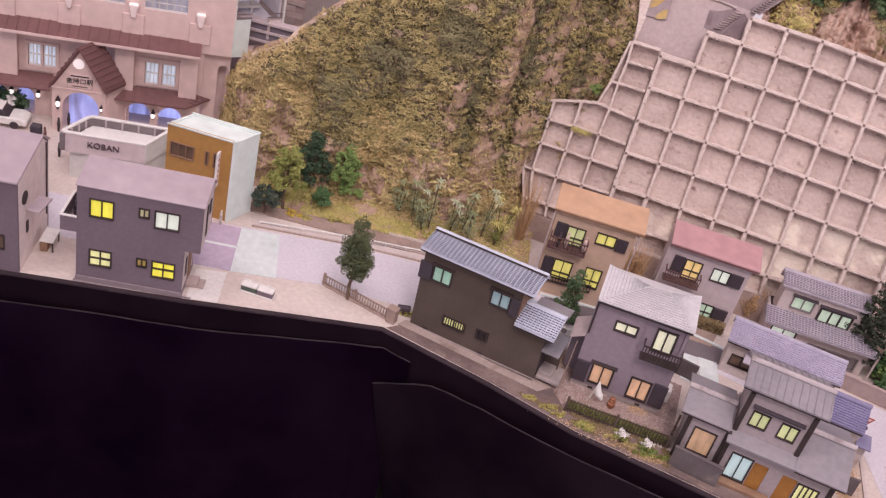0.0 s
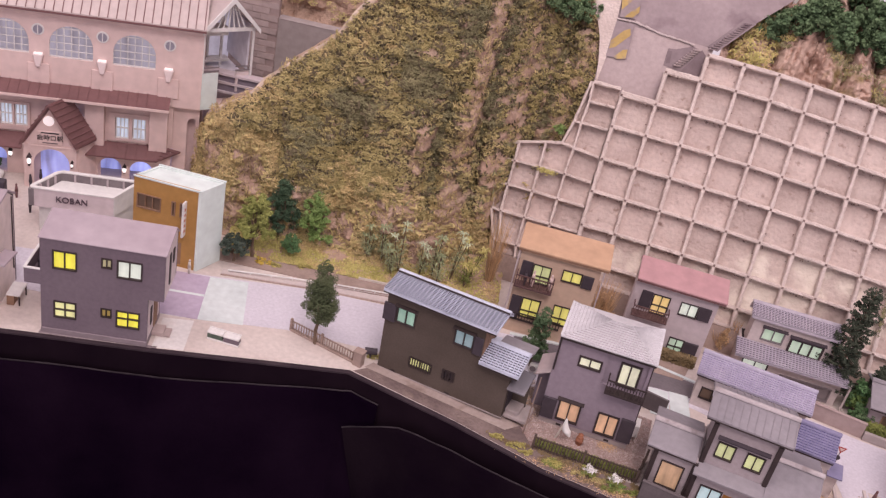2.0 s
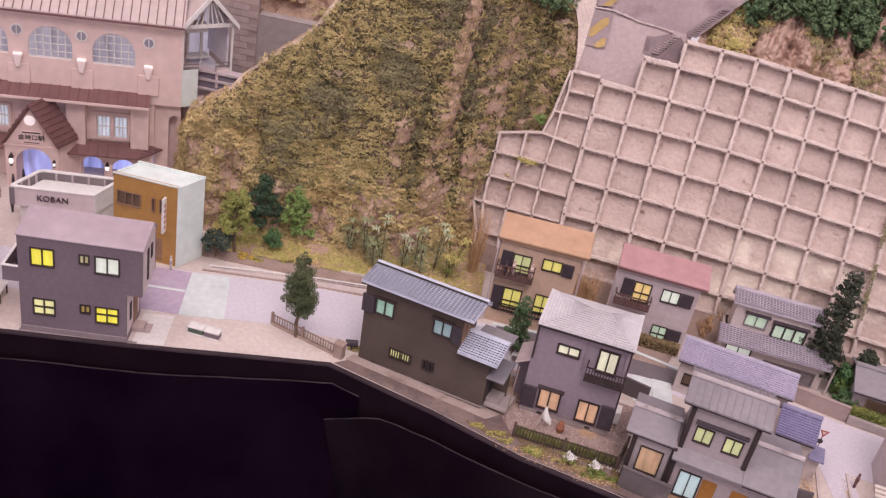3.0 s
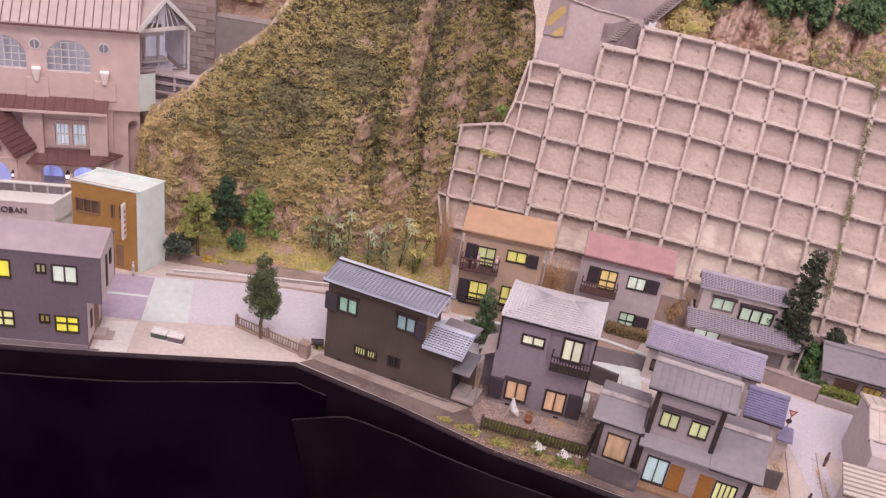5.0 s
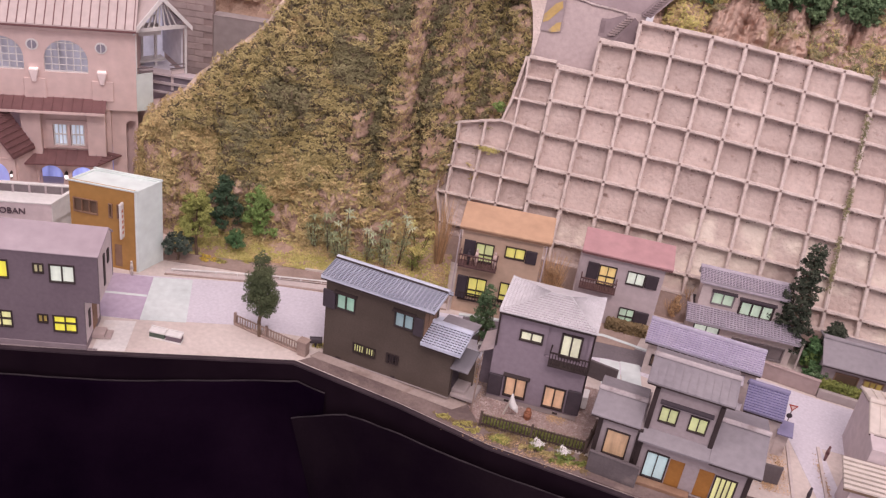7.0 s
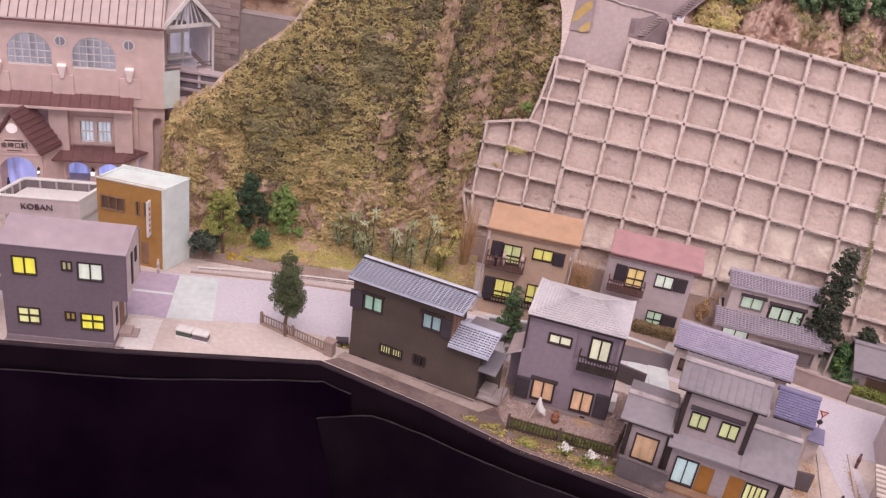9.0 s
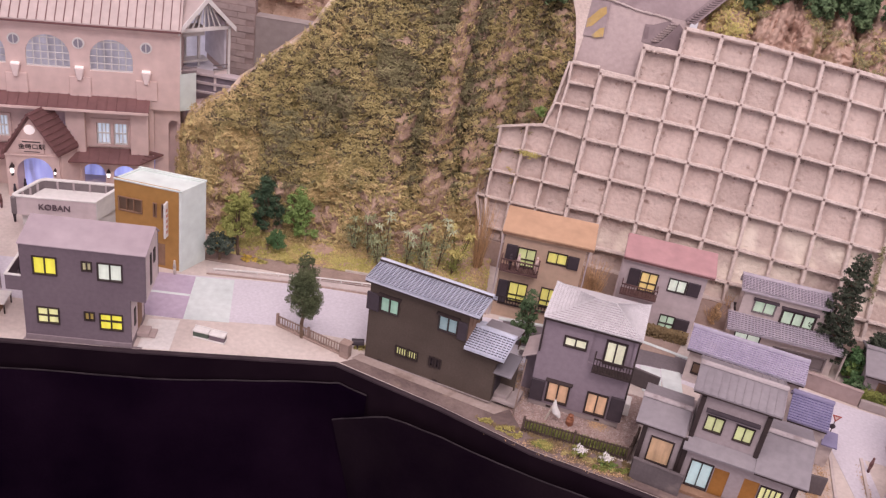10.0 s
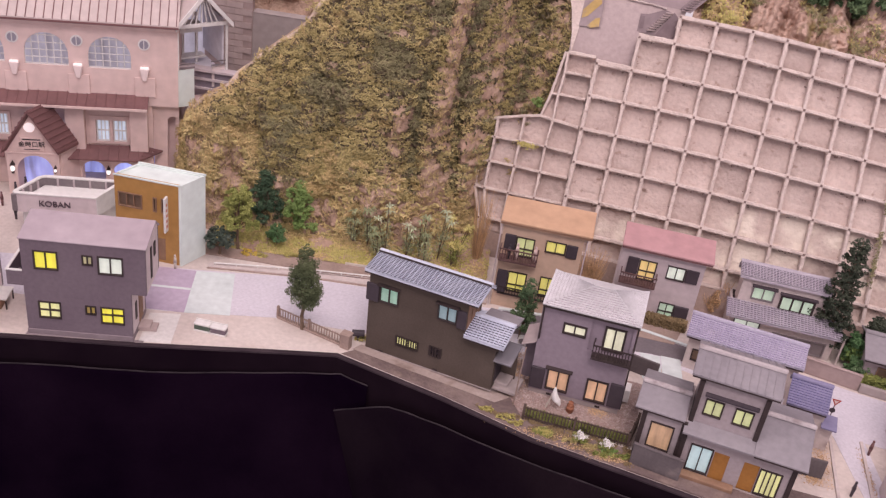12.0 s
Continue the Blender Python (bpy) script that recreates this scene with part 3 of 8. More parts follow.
def railing(parent, x0, x1, y0, y1, z0, z1, bars, material=DARK, name="balcony", floor=0.1, gap=0.0):
    b = part(name, M().box(x0, x1, y0, y1, z0, z0 + floor), material, parent)
    part("handrail", M().box(x0, x1, y0, y0 + 0.05, z1 - 0.05, z1).box(x0, x0 + 0.05, y0, y1, z1 - 0.05, z1).box(x1 - 0.05, x1, y0, y1, z1 - 0.05, z1), material, b)
    for i in range(bars):
        c = x0 + 0.025 + (x1 - x0 - 0.05) * i / (bars - 1)
        part("baluster", M().box(c - 0.018, c + 0.018, y0 + 0.01, y0 + 0.04, z0 + floor, z1 - 0.05), material, b)
    return b


# ---- the board, ground and cloth ----
FRONT = [(-27, 28.5), (-20.2, 29.82), (-17.6, 30.23), (-13.4, 30.83), (-8.2, 31.78), (-5.45, 32.25), (-0.9, 30.6), (2.78, 29.0), (6.0, 28.1), (9.06, 27.2), (13.5, 25.9), (24, 22.9)]
outline = FRONT + [(24, 54), (-27, 54)]
whole("ground", M().prism(outline, -0.6, 0.0), GROUND, "pale sandy ground of the model railway layout", "ground", kind="structure")


whole("table", M().prism([(x, y + 1.2) for x, y in FRONT] + [(24, 53.5), (-27, 53.5)], -79.5, -0.62), TABLE, "dark boxed table carrying the layout", "table", kind="structure")
whole("floor", M().box(-200, 200, -160, 240, -82, -80), HALL_FLOOR, "grey carpet floor of the exhibition hall", "floor", kind="structure")


def strip(pts, inset, out, z0, z1):
    """A band along the front edge, from inset behind it to out before it."""
    m = M()
    n = len(pts)
    nor = []
    for i in range(n):
        a, b = Vector(pts[max(0, i - 1)]), Vector(pts[min(n - 1, i + 1)])
        d = (b - a).normalized()
        nor.append(Vector((d.y, -d.x)))
    for i in range(n - 1):
        p, q = Vector(pts[i]), Vector(pts[i + 1])
        a, b, c, d = p - nor[i] * inset, q - nor[i + 1] * inset, q + nor[i + 1] * out, p + nor[i] * out
        m.add([(*a, z0), (*b, z0), (*c, z0), (*d, z0), (*a, z1), (*b, z1), (*c, z1), (*d, z1)], [(0, 1, 2, 3), (4, 7, 6, 5), (3, 2, 6, 7), (0, 4, 5, 1)] + ([(0, 3, 7, 4)] if i == 0 else []) + ([(1, 5, 6, 2)] if i == n - 2 else []))
    return m


whole("edge_board", strip(FRONT, -0.002, 0.215, -0.08, 0.0), LIP, "brown painted edge board round the layout", "edge board", kind="structure", weld=True)
whole("fascia", strip(FRONT, -0.03, 0.20, -6.0, -0.08), BLACK, "matt black fascia board under the layout edge", "fascia", kind="structure", weld=True)


def cloth(pts, top, drop, out, folds, name, material, sway=0.0):
    """A skirt hanging from a line of points; sway draws its first edge inwards on the way down."""
    n = len(pts)
    seg = []
    for i in range(n - 1):
        for k in range(12):
            seg.append((Vector(pts[i]).lerp(Vector(pts[i + 1]), k / 12), top[i] + (top[i + 1] - top[i]) * k / 12))
    seg.append((Vector(pts[-1]), top[-1]))
    nu = len(seg) - 1

    def fn(u, v):
        p, t = seg[round(u * nu)]
        w = out + 0.35 * v * math.sin(u * folds) + 0.5 * v
        fall = (drop + t) * v ** 2.2
        return (p.x + 0.2 * w + sway * min(fall, 12.0) * (1 - u) ** 6, p.y - w, t - fall + 0.015 * math.sin(u * folds * 1.7))

    ob = whole(name, M().sheet(fn, nu, 30), material, "black cloth skirt hanging from the layout", "cloth skirt", smooth=True)
    hem = M()
    for i in range(nu):
        a, b = fn(i / nu, 0), fn((i + 1) / nu, 0)
        hem.tube(a, b, 0.034, n=5)
    part("hem", hem, HEM, ob, "frayed grey hem")
    return ob


cloth([(-27, 28.2), (-19.0, 29.82), (-15.8, 30.37), (-12.95, 30.87), (-10.3, 31.39), (-8.05, 31.82), (-5.75, 32.2), (-5.25, 32.18), (-4.05, 31.74)], [-1.05, -1.1, -1.1, -1.2, -1.1, -0.97, -0.85, -0.76, -0.8], 79, 0.32, 23, "cloth_skirt", CLOTH)
cloth([(-5.45, 32.25), (-4.3, 31.83), (-3.1, 31.4), (-2.05, 31.02), (-0.8, 30.56), (1.5, 29.56), (3.7, 28.74), (6.0, 28.1), (9.06, 27.2), (13.5, 25.9), (24, 23.0)], [-2.45, -1.72, -1.05, -0.95, -0.9, -0.8, -0.66, -0.62, -0.64, -0.66, -0.7], 79, 0.75, 31, "cloth_skirt", CLOTH_SHEEN, 0.25)


def flat(name, poly, z, material, label, category="paving", bevel=0.0):
    return whole(name, M().prism(poly, -0.05, z), material, label, category, kind="structure", bevel=bevel)


flat("road", [(-27, 32.2), (-13.1, 33.2), (-8.6, 33.95), (-5.0, 33.9), (0.5, 33.6), (9.2, 34.9), (15.0, 32.4), (15.4, 28.9), (16.2, 22.6), (17.0, 22.6), (16.4, 29.3), (16.3, 31.9), (24, 30.5), (24, 33.7), (20.5, 34.3), (16.9, 35.25), (13.2, 36.5), (9.7, 36.7), (7.5, 37.2), (0.2, 37.3), (-5.0, 37.38), (-8.0, 37.34), (-13.1, 36.56), (-27, 34.8)], 0.012, ROAD, "pale lilac-grey model road surface", "road")
flat("paving_lilac", [(-14.6, 33.1), (-12.27, 33.3), (-12.75, 36.5), (-14.8, 36.35)], 0.024, TILE_LILAC, "lilac crossing panels on the road")
flat("paving_white", [(-12.27, 33.3), (-10.38, 33.6), (-11.05, 36.75), (-12.75, 36.5)], 0.022, PAVE_WHITE, "whitish paving panel across the road")
flat("paving_line", [(-14.7, 34.75), (-12.53, 34.95), (-12.55, 35.1), (-14.7, 34.9)], 0.030, PAVE_WHITE, "white line between the lilac panels")
flat("kerb", [(-12.4, 37.3), (-8.0, 37.75), (-5.0, 38.0), (0.4, 38.0), (0.4, 37.62), (-5.0, 37.55), (-8.0, 37.45), (-12.4, 36.95)][::-1], 0.07, CONC, "dusty concrete kerb along the road", "kerb", 0.02)
flat("gutter", [(-12.4, 36.86), (-8.0, 37.36), (-5.0, 37.46), (0.4, 37.53), (0.4, 37.62), (-5.0, 37.55), (-8.0, 37.45), (-12.4, 36.95)], 0.03, SOIL, "dark gutter line along the kerb", "gutter")
flat("edge_path", [(-5.3, 32.25), (-0.9, 30.62), (2.78, 29.02), (6.0, 28.12), (9.06, 27.22), (13.5, 25.92), (14.2, 28.2), (8.0, 29.2), (6.6, 29.2), (2.5, 30.2), (1.9, 31.7), (1.0, 31.4), (-4.5, 32.85)], 0.016, EDGE_SOIL, "dusty brown soil along the board edge", "soil")
whole("edge_kerb", strip([(6.5, 28.12), (9.06, 27.36), (13.5, 26.06), (24, 23.06)], 0.02, 0.14, -0.02, 0.09), EDGE_SOIL, "dusty dark kerb before the grey-pink house", "kerb", kind="structure", weld=True)
flat("house_apron", [(-4.9, 32.66), (1.2, 30.70), (1.85, 31.2), (-4.6, 33.05)], 0.03, APRON_PALE, "mauve concrete strip along the brown house", "paving")
flat("gravel_yard", [(1.6, 31.6), (2.3, 30.1), (6.6, 29.4), (7.4, 33.4), (2.6, 34.4)], 0.02, GRAVEL, "pinkish gravel yard round the grey house", "gravel")
flat("lane_kerb", [(1.0, 37.28), (7.6, 37.38), (9.75, 36.66), (9.85, 36.8), (7.7, 37.55), (1.0, 37.45)], 0.06, PAVE_WHITE, "thin white kerb line along the lane", "kerb")
flat("asphalt_lane", [(1.2, 35.6), (7.8, 35.75), (9.6, 35.5), (9.7, 36.62), (7.6, 37.3), (1.2, 37.25)], 0.028, ROAD_DARK, "darker grey asphalt lane between the houses", "road")
flat("doorstep_path", [(-13.35, 30.9), (-12.1, 31.1), (-12.35, 33.15), (-13.6, 32.9)], 0.02, GROUND_WHITE, "white forecourt slab beside the mauve house")
flat("plinth_strip", [(-17.7, 30.23), (-13.15, 30.88), (-13.15, 30.98), (-17.7, 30.45)], 0.02, PLINTH_A, "mauve concrete strip under the mauve house", "paving")
flat("soil_strip", [(5.4, 37.15), (9.0, 36.7), (9.6, 38.3), (5.8, 38.7)], 0.04, SOIL, "brown soil before the rose-roofed house", "soil")
for k in range(2):
    flat("driveway", [(7.35 + 0.9 * k, 33.9 - 0.1 * k), (8.2 + 0.9 * k, 33.8 - 0.1 * k), (8.25 + 0.9 * k, 35.62), (7.4 + 0.9 * k, 35.7)], 0.034, PAVE_WHITE, "whitish concrete driveway slab")


# ---- front row of houses ----
def house_a():
    h = thing("house", "mauve-grey flat-fronted model house with lit yellow windows", "house", -17.61, 30.34, 0, 6.8)
    up = [(0.47, 1.39, 3.13, 3.97), (2.30, 2.71, 3.49, 3.94), (2.89, 3.85, 3.14, 3.96)]
    lo = [(0.49, 1.36, 0.84, 1.63), (2.30, 2.72, 1.17, 1.60), (2.89, 3.81, 0.80, 1.60)]
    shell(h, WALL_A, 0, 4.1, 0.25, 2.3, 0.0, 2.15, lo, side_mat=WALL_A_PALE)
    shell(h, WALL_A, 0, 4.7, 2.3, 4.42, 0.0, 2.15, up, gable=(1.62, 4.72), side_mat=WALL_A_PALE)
    part("plinth", M().box(-0.02, 4.12, -0.03, 2.15, 0, 0.25), PLINTH_A, h, bevel=0.015)
    part("roof", M().side([(-0.05, 4.42), (1.62, 4.74), (2.20, 4.25), (2.20, 4.33), (1.62, 4.82), (-0.05, 4.48)], -0.05, 4.76), ROOF_A, h, bevel=0.015)
    window(h, *up[0], GLOW_YELLOW, fw=0.05)
    window(h, *up[1], GLOW_WAN, n=2, fw=0.05)
    window(h, *up[2], GLOW_WHITE, fw=0.05)
    window(h, *lo[0], GLOW_PALE, rail=0.5, fw=0.05)
    window(h, *lo[1], OLIVE_GLASS, n=2, fw=0.05)
    window(h, *lo[2], GLOW_YELLOW, rail=0.55, fw=0.05)
    # side openings
    part("side_window", M().box(4.69, 4.74, 0.75, 0.95, 2.65, 4.05), DARK, h)
    part("side_window", M().box(4.69, 4.74, 1.30, 1.55, 3.35, 3.95), DARK, h)
    part("entrance_door", M().box(4.08, 4.14, 1.05, 1.6, 0.27, 1.75), WOOD, h, "brown entrance door")
    part("side_window", M().box(4.08, 4.13, 0.5, 0.75, 0.75, 1.55), DARK, h)
    part("step", M().box(4.12, 4.6, 0.75, 1.3, 0.024, 0.24), BRICK, h, bevel=0.02)
    part("step", M().box(4.6, 4.85, 0.75, 1.3, 0.024, 0.13), BRICK, h, bevel=0.02)
    b = part("balcony", M().box(-0.62, 0, 0.0, 1.7, 2.28, 2.38).box(-0.62, 0, 0, 0.06, 2.38, 2.95).box(-0.62, -0.56, 0.06, 1.7, 2.38, 2.95).box(-0.62, 0, 1.64, 1.7, 2.38, 2.95), WALL_A, h, bevel=0.01)
    part("handrail", M().box(-0.64, 0.0, -0.02, 0.08, 2.95, 3.0).box(-0.64, -0.54, 0.08, 1.72, 2.95, 3.0), WHITE, b)
    return h


def house_b():
    h = thing("house", "dark brown model house with slate-blue tiled roof", "house", -4.36, 32.94, 0, -18.1, lean=1.6)
    holes = [(0.43, 1.28, 2.50, 3.26), (3.00, 3.84, 2.58, 3.32), (1.30, 2.32, 0.68, 1.14), (2.80, 3.35, 0.74, 1.20)]
    shell(h, WALL_B, -0.05, 4.25, 0.0, 3.84, 0.0, 1.65, holes, gable=(1.15, 3.96), side_mat=WALL_B)
    shell(h, WALL_B, 4.25, 5.6, 0.0, 2.24, 0.0, 1.6, [], gable=(1.0, 2.5))
    gable_roof(h, ROOF_B, -0.20, 4.74, -0.26, 3.96, 1.15, 4.10, 1.72, 3.72, courses=15, cols=28, t=0.1)
    gable_roof(h, ROOF_B, 4.27, 5.98, -0.26, 2.36, 1.0, 2.66, 1.75, 2.40, courses=10, cols=11, t=0.1)
    part("back_slope", M().side([(1.05, 2.66), (1.85, 2.56), (1.85, 2.62), (1.05, 2.74)], 4.6, 6.05), ROOF_D, h, bevel=0.01)
    # Added dark strip standing in for the shadow line under the ridge cap.
    part("painted_ridge_shadow", M().box(-0.20, 4.74, 1.00, 1.06, 4.06, 4.18), DARK, h)
    window(h, *holes[0], GLOW_TEAL, hood=True, fw=0.05)
    shutter_box(h, -0.14, 0.41, 2.45, 3.28)
    window(h, *holes[1], GLOW_BLUE, hood=True, fw=0.05)
    shutter_box(h, 3.86, 4.24, 2.50, 3.34)
    window(h, *holes[2], GLOW_PALE, n=2, grille=9, fw=0.05)
    window(h, *holes[3], SHUTTER, n=2, grille=4, fw=0.07)
    for i in range(3):
        part("wall_board", M().box(4.252, 4.275, 0.05 + i * 0.46, 0.42 + i * 0.46, 2.3, 3.75), WOOD, h)
    part("porch_roof", M().side([(-0.15, 1.55), (1.1, 1.78), (1.1, 1.86), (-0.15, 1.63)], 5.6, 6.35), ROOF_D, h, bevel=0.01)
    part("porch_side", M().box(5.6, 6.25, 1.0, 1.06, 0.0, 1.7), WALL_B, h)
    part("entrance_door", M().box(5.6, 5.64, 0.25, 0.95, 0.3, 1.5), SHUTTER, h)
    part("step", M().box(5.62, 6.6, 0.15, 1.25, 0.0, 0.16), CONC_GREY, h, bevel=0.02)
    part("step", M().box(5.62, 6.2, 0.3, 1.2, 0.16, 0.32), CONC_GREY, h, bevel=0.02)
    for c in (0.55, 3.05):
        part("vent", M().box(c, c + 0.22, -0.03, 0.0, 0.06, 0.13), DARK, h)
    part("plinth", M().box(-0.12, 5.62, -0.02, 1.4, -0.02, 0.03), CONC_GREY, h)
    return h


def house_c():
    h = thing("house", "lavender-grey model house with pale hipped tile roof", "house", 2.5, 31.79, 0, -10.8, lean=1.2)
    holes = [(0.91, 1.84, 3.20, 3.71), (0.64, 1.56, 0.38, 1.40), (2.24, 3.12, 0.32, 1.40)]
    t = 0.12
    part("wall", M().pierced(0, 3.69, 0.22, 2.72, 0, t, holes[1:]), WALL_C, h, weld=True)
    part("wall", M().pierced(0, 1.98, 2.72, 4.3, 0, t, holes[:1]), WALL_C, h, weld=True)
    door = (2.50, 3.34, 2.82, 3.94)
    part("wall", M().pierced(1.98, 3.57, 2.72, 4.3, 0.10, 0.10 + t, [door]), WALL_C, h, weld=True)
    part("wall", M().box(0, t, t, 2.3, 0.22, 4.3), WALL_C, h)
    part("wall", M().box(3.57, 3.69, 0.0, 2.3, 2.72, 4.3).box(3.57, 3.69, t, 2.3, 0.22, 2.72), WALL_C, h)
    part("wall", M().box(t, 3.57, 2.18, 2.3, 0.22, 4.3), WALL_C, h)
    part("floor_plate", M().box(t, 3.57, t, 2.18, 2.64, 2.72), DARK, h)
    part("plinth", M().box(0.0, 3.69, 0.02, 2.3, 0, 0.22), CONC_GREY, h)
    for c in (0.75, 2.75):
        part("vent", M().box(c, c + 0.2, -0.01, 0.02, 0.08, 0.16), DARK, h)
    # hipped roof
    x0, x1, y0, y1, ze, zr = 0.0, 3.80, -0.22, 2.5, 4.40, 4.90
    ra, rb, yr = 1.75, 2.50, 1.14
    roof = part("roof", M().add([(x0, y0, ze), (x1, y0, ze), (x1, y1, ze), (x0, y1, ze), (ra, yr, zr), (rb, yr, zr)], [(0, 1, 5, 4), (1, 2, 5), (2, 3, 4, 5), (3, 0, 4), (3, 2, 1, 0)]), ROOF_C, h)
    part("eave_board", M().box(x0 + 0.02, x1 - 0.02, y0 + 0.02, y1 - 0.02, ze - 0.11, ze - 0.003), DARK, roof)
    tiles(roof, ROOF_C, x0, x1, y0, ze, yr, zr, 13, 26, ra, rb)
    for (xa, xb, sgn) in ((x0, ra, 1), (x1, rb, -1)):
        nv, nu = 25, 90

        def fn(u, v, xa=xa, xb=xb, sgn=sgn):
            j, i = round(v * nv), round(u * nu)
            k = (j // 2 + (LAP if j % 2 else 0)) / 13
            hh = 0.015 + (0 if j % 2 else 0.04) + (0.03 if i % 5 == 0 else 0)
            ya, yb = y1 + (yr - y1) * k, y0 + (yr - y0) * k
            return (xa + (xb - xa) * k - sgn * 0.3 * hh, ya + (yb - ya) * u if sgn > 0 else yb + (ya - yb) * u, ze + (zr - ze) * k + hh)

        dark_risers(part("tiling", M().sheet(fn, nu, nv), ROOF_C, roof), nu, nv, ROOF_C)
    for a, b in (((x0, y0), (ra, yr)), ((x1, y0), (rb, yr)), ((x1, y1), (rb, yr)), ((x0, y1), (ra, yr)), ((ra, yr), (rb, yr))):
        za = ze if a[0] in (x0, x1) else zr
        part("ridge_cap", M().tube((*a, za + 0.035), (*b, zr + 0.045), 0.022, n=6), ROOF_C, roof)
    window(h, *holes[0], GLOW_PALE_GREY, fw=0.07)
    window(h, *door, GLOW_PALE_GREY, fw=0.08, y=0.10, name="balcony_door")
    window(h, *holes[1], GLOW_PEACH, fw=0.07, hood=True)
    window(h, *holes[2], GLOW_PEACH, fw=0.07)
    shutter_box(h, 0.0, 0.56, 0.33, 1.34)
    shutter_box(h, 3.19, 3.76, 0.34, 1.48)
    railing(h, 2.20, 3.74, -0.42, 0.09, 2.60, 3.28, 14)
    part("lean_to_roof", M().slab([(-0.58, 2.10), (0.0, 2.42), (0.0, 2.49), (-0.58, 2.17)], 0.05, 1.5), ROOF_LEAN, h, "brown sloping lean-to roof", bevel=0.01)
    part("lean_to_wall", M().box(-0.5, 0.0, 0.9, 0.98, 0.0, 2.2), WALL_C, h)
    part("downpipe", M().tube((0.06, -0.05, 2.7), (0.06, -0.05, 4.2), 0.035), DARK, h)
    part("downpipe", M().tube((3.74, 0.6, 0.1), (3.74, 0.6, 4.2), 0.035), DARK, h)
    part("air_conditioner", M().box(3.75, 4.0, 0.7, 1.3, 0.15, 0.75), WHITE, h, "white air-conditioning unit", bevel=0.03)
    return h


def house_d():
    h = thing("house", "grey-pink model house with sheet-metal roofs and dark posts", "house", 8.2, 28.58, 0, -14.5)
    lo = [(0.32, 1.17, 0.17, 1.43), (1.21, 1.76, 0.04, 1.36), (2.30, 2.87, 0.04, 1.34), (2.90, 3.72, 0.08, 1.30)]
    shell(h, WALL_D, 0, 4.1, 0.0, 1.95, 0.0, 3.0, lo, gable=(1.5, 2.5))
    up = [(0.34, 1.02, 2.62, 3.36), (1.42, 2.10, 2.60, 3.34)]
    shell(h, WALL_D, 0.02, 2.46, 1.9, 4.12, 0.3, 2.6, up, gable=(1.55, 4.5))
    wing = [(-1.30, -0.40, 0.58, 1.80)]
    shell(h, WALL_D, -1.62, -0.05, 0.0, 2.24, 0.05, 2.4, wing, gable=(1.2, 2.5))
    # roofs
    gable_roof(h, ROOF_D, -0.40, 2.78, 0.12, 4.34, 1.50, 4.62, 2.85, 4.05, t=0.09, ribs=12, cap=ROOF_CAP)
    gable_roof(h, ROOF_D, 2.46, 4.40, -0.35, 2.04, 1.5, 2.66, 3.3, 2.0, t=0.08, cap=ROOF_CAP)
    part("skirt_roof", M().side([(-0.35, 1.96), (0.3, 2.14), (0.3, 2.22), (-0.35, 2.04)], -0.12, 2.46), ROOF_D, h, bevel=0.01)
    gable_roof(h, ROOF_D, -2.0, -0.14, -0.12, 2.36, 1.2, 2.64, 2.7, 2.15, t=0.08, cap=ROOF_CAP)
    for x, y, z0, z1 in ((0.0, -0.04, 0, 1.92), (4.05, -0.04, 0, 1.92), (0.04, 0.24, 2.0, 4.1), (2.40, 0.24, 2.0, 4.1), (-1.6, 0.0, 0, 2.22), (-0.1, 0.0, 0, 2.22)):
        part("corner_post", M().box(x - 0.09, x + 0.09, y - 0.03, y + 0.1, z0, z1), DARK, h, bevel=0.015)
    window(h, *up[0], GLOW_LIME, y=0.3, fw=0.05)
    window(h, *up[1], GLOW_LIME, y=0.3, fw=0.05)
    part("long_hood", M().side([(0.16, 3.50), (0.3, 3.53), (0.3, 3.62), (0.16, 3.57)], 0.26, 2.2), SHUTTER, h)
    window(h, *lo[0], GLOW_SKY, fw=0.05)
    part("door_leaf", M().box(lo[1][0], lo[1][1], 0.03, 0.07, lo[1][2], lo[1][3]), WOOD_DOOR, h, "orange-brown wooden sliding door")
    part("door_leaf", M().box(lo[2][0], lo[2][1], 0.03, 0.07, lo[2][2], lo[2][3]), WOOD_DOOR, h, "orange-brown wooden sliding door")
    window(h, *lo[3], GLOW_PALE, n=4, fw=0.05)
    window(h, *wing[0], GLOW_WOOD, n=1, y=0.05, fw=0.05)
    part("veranda_step", M().box(0.15, 2.2, -0.4, -0.04, 0.0, 0.16), WOOD, h, bevel=0.015)
    part("plinth", M().box(-0.1, 4.15, -0.06, 3.0, -0.05, 0.04), CONC_GREY, h)
    return h


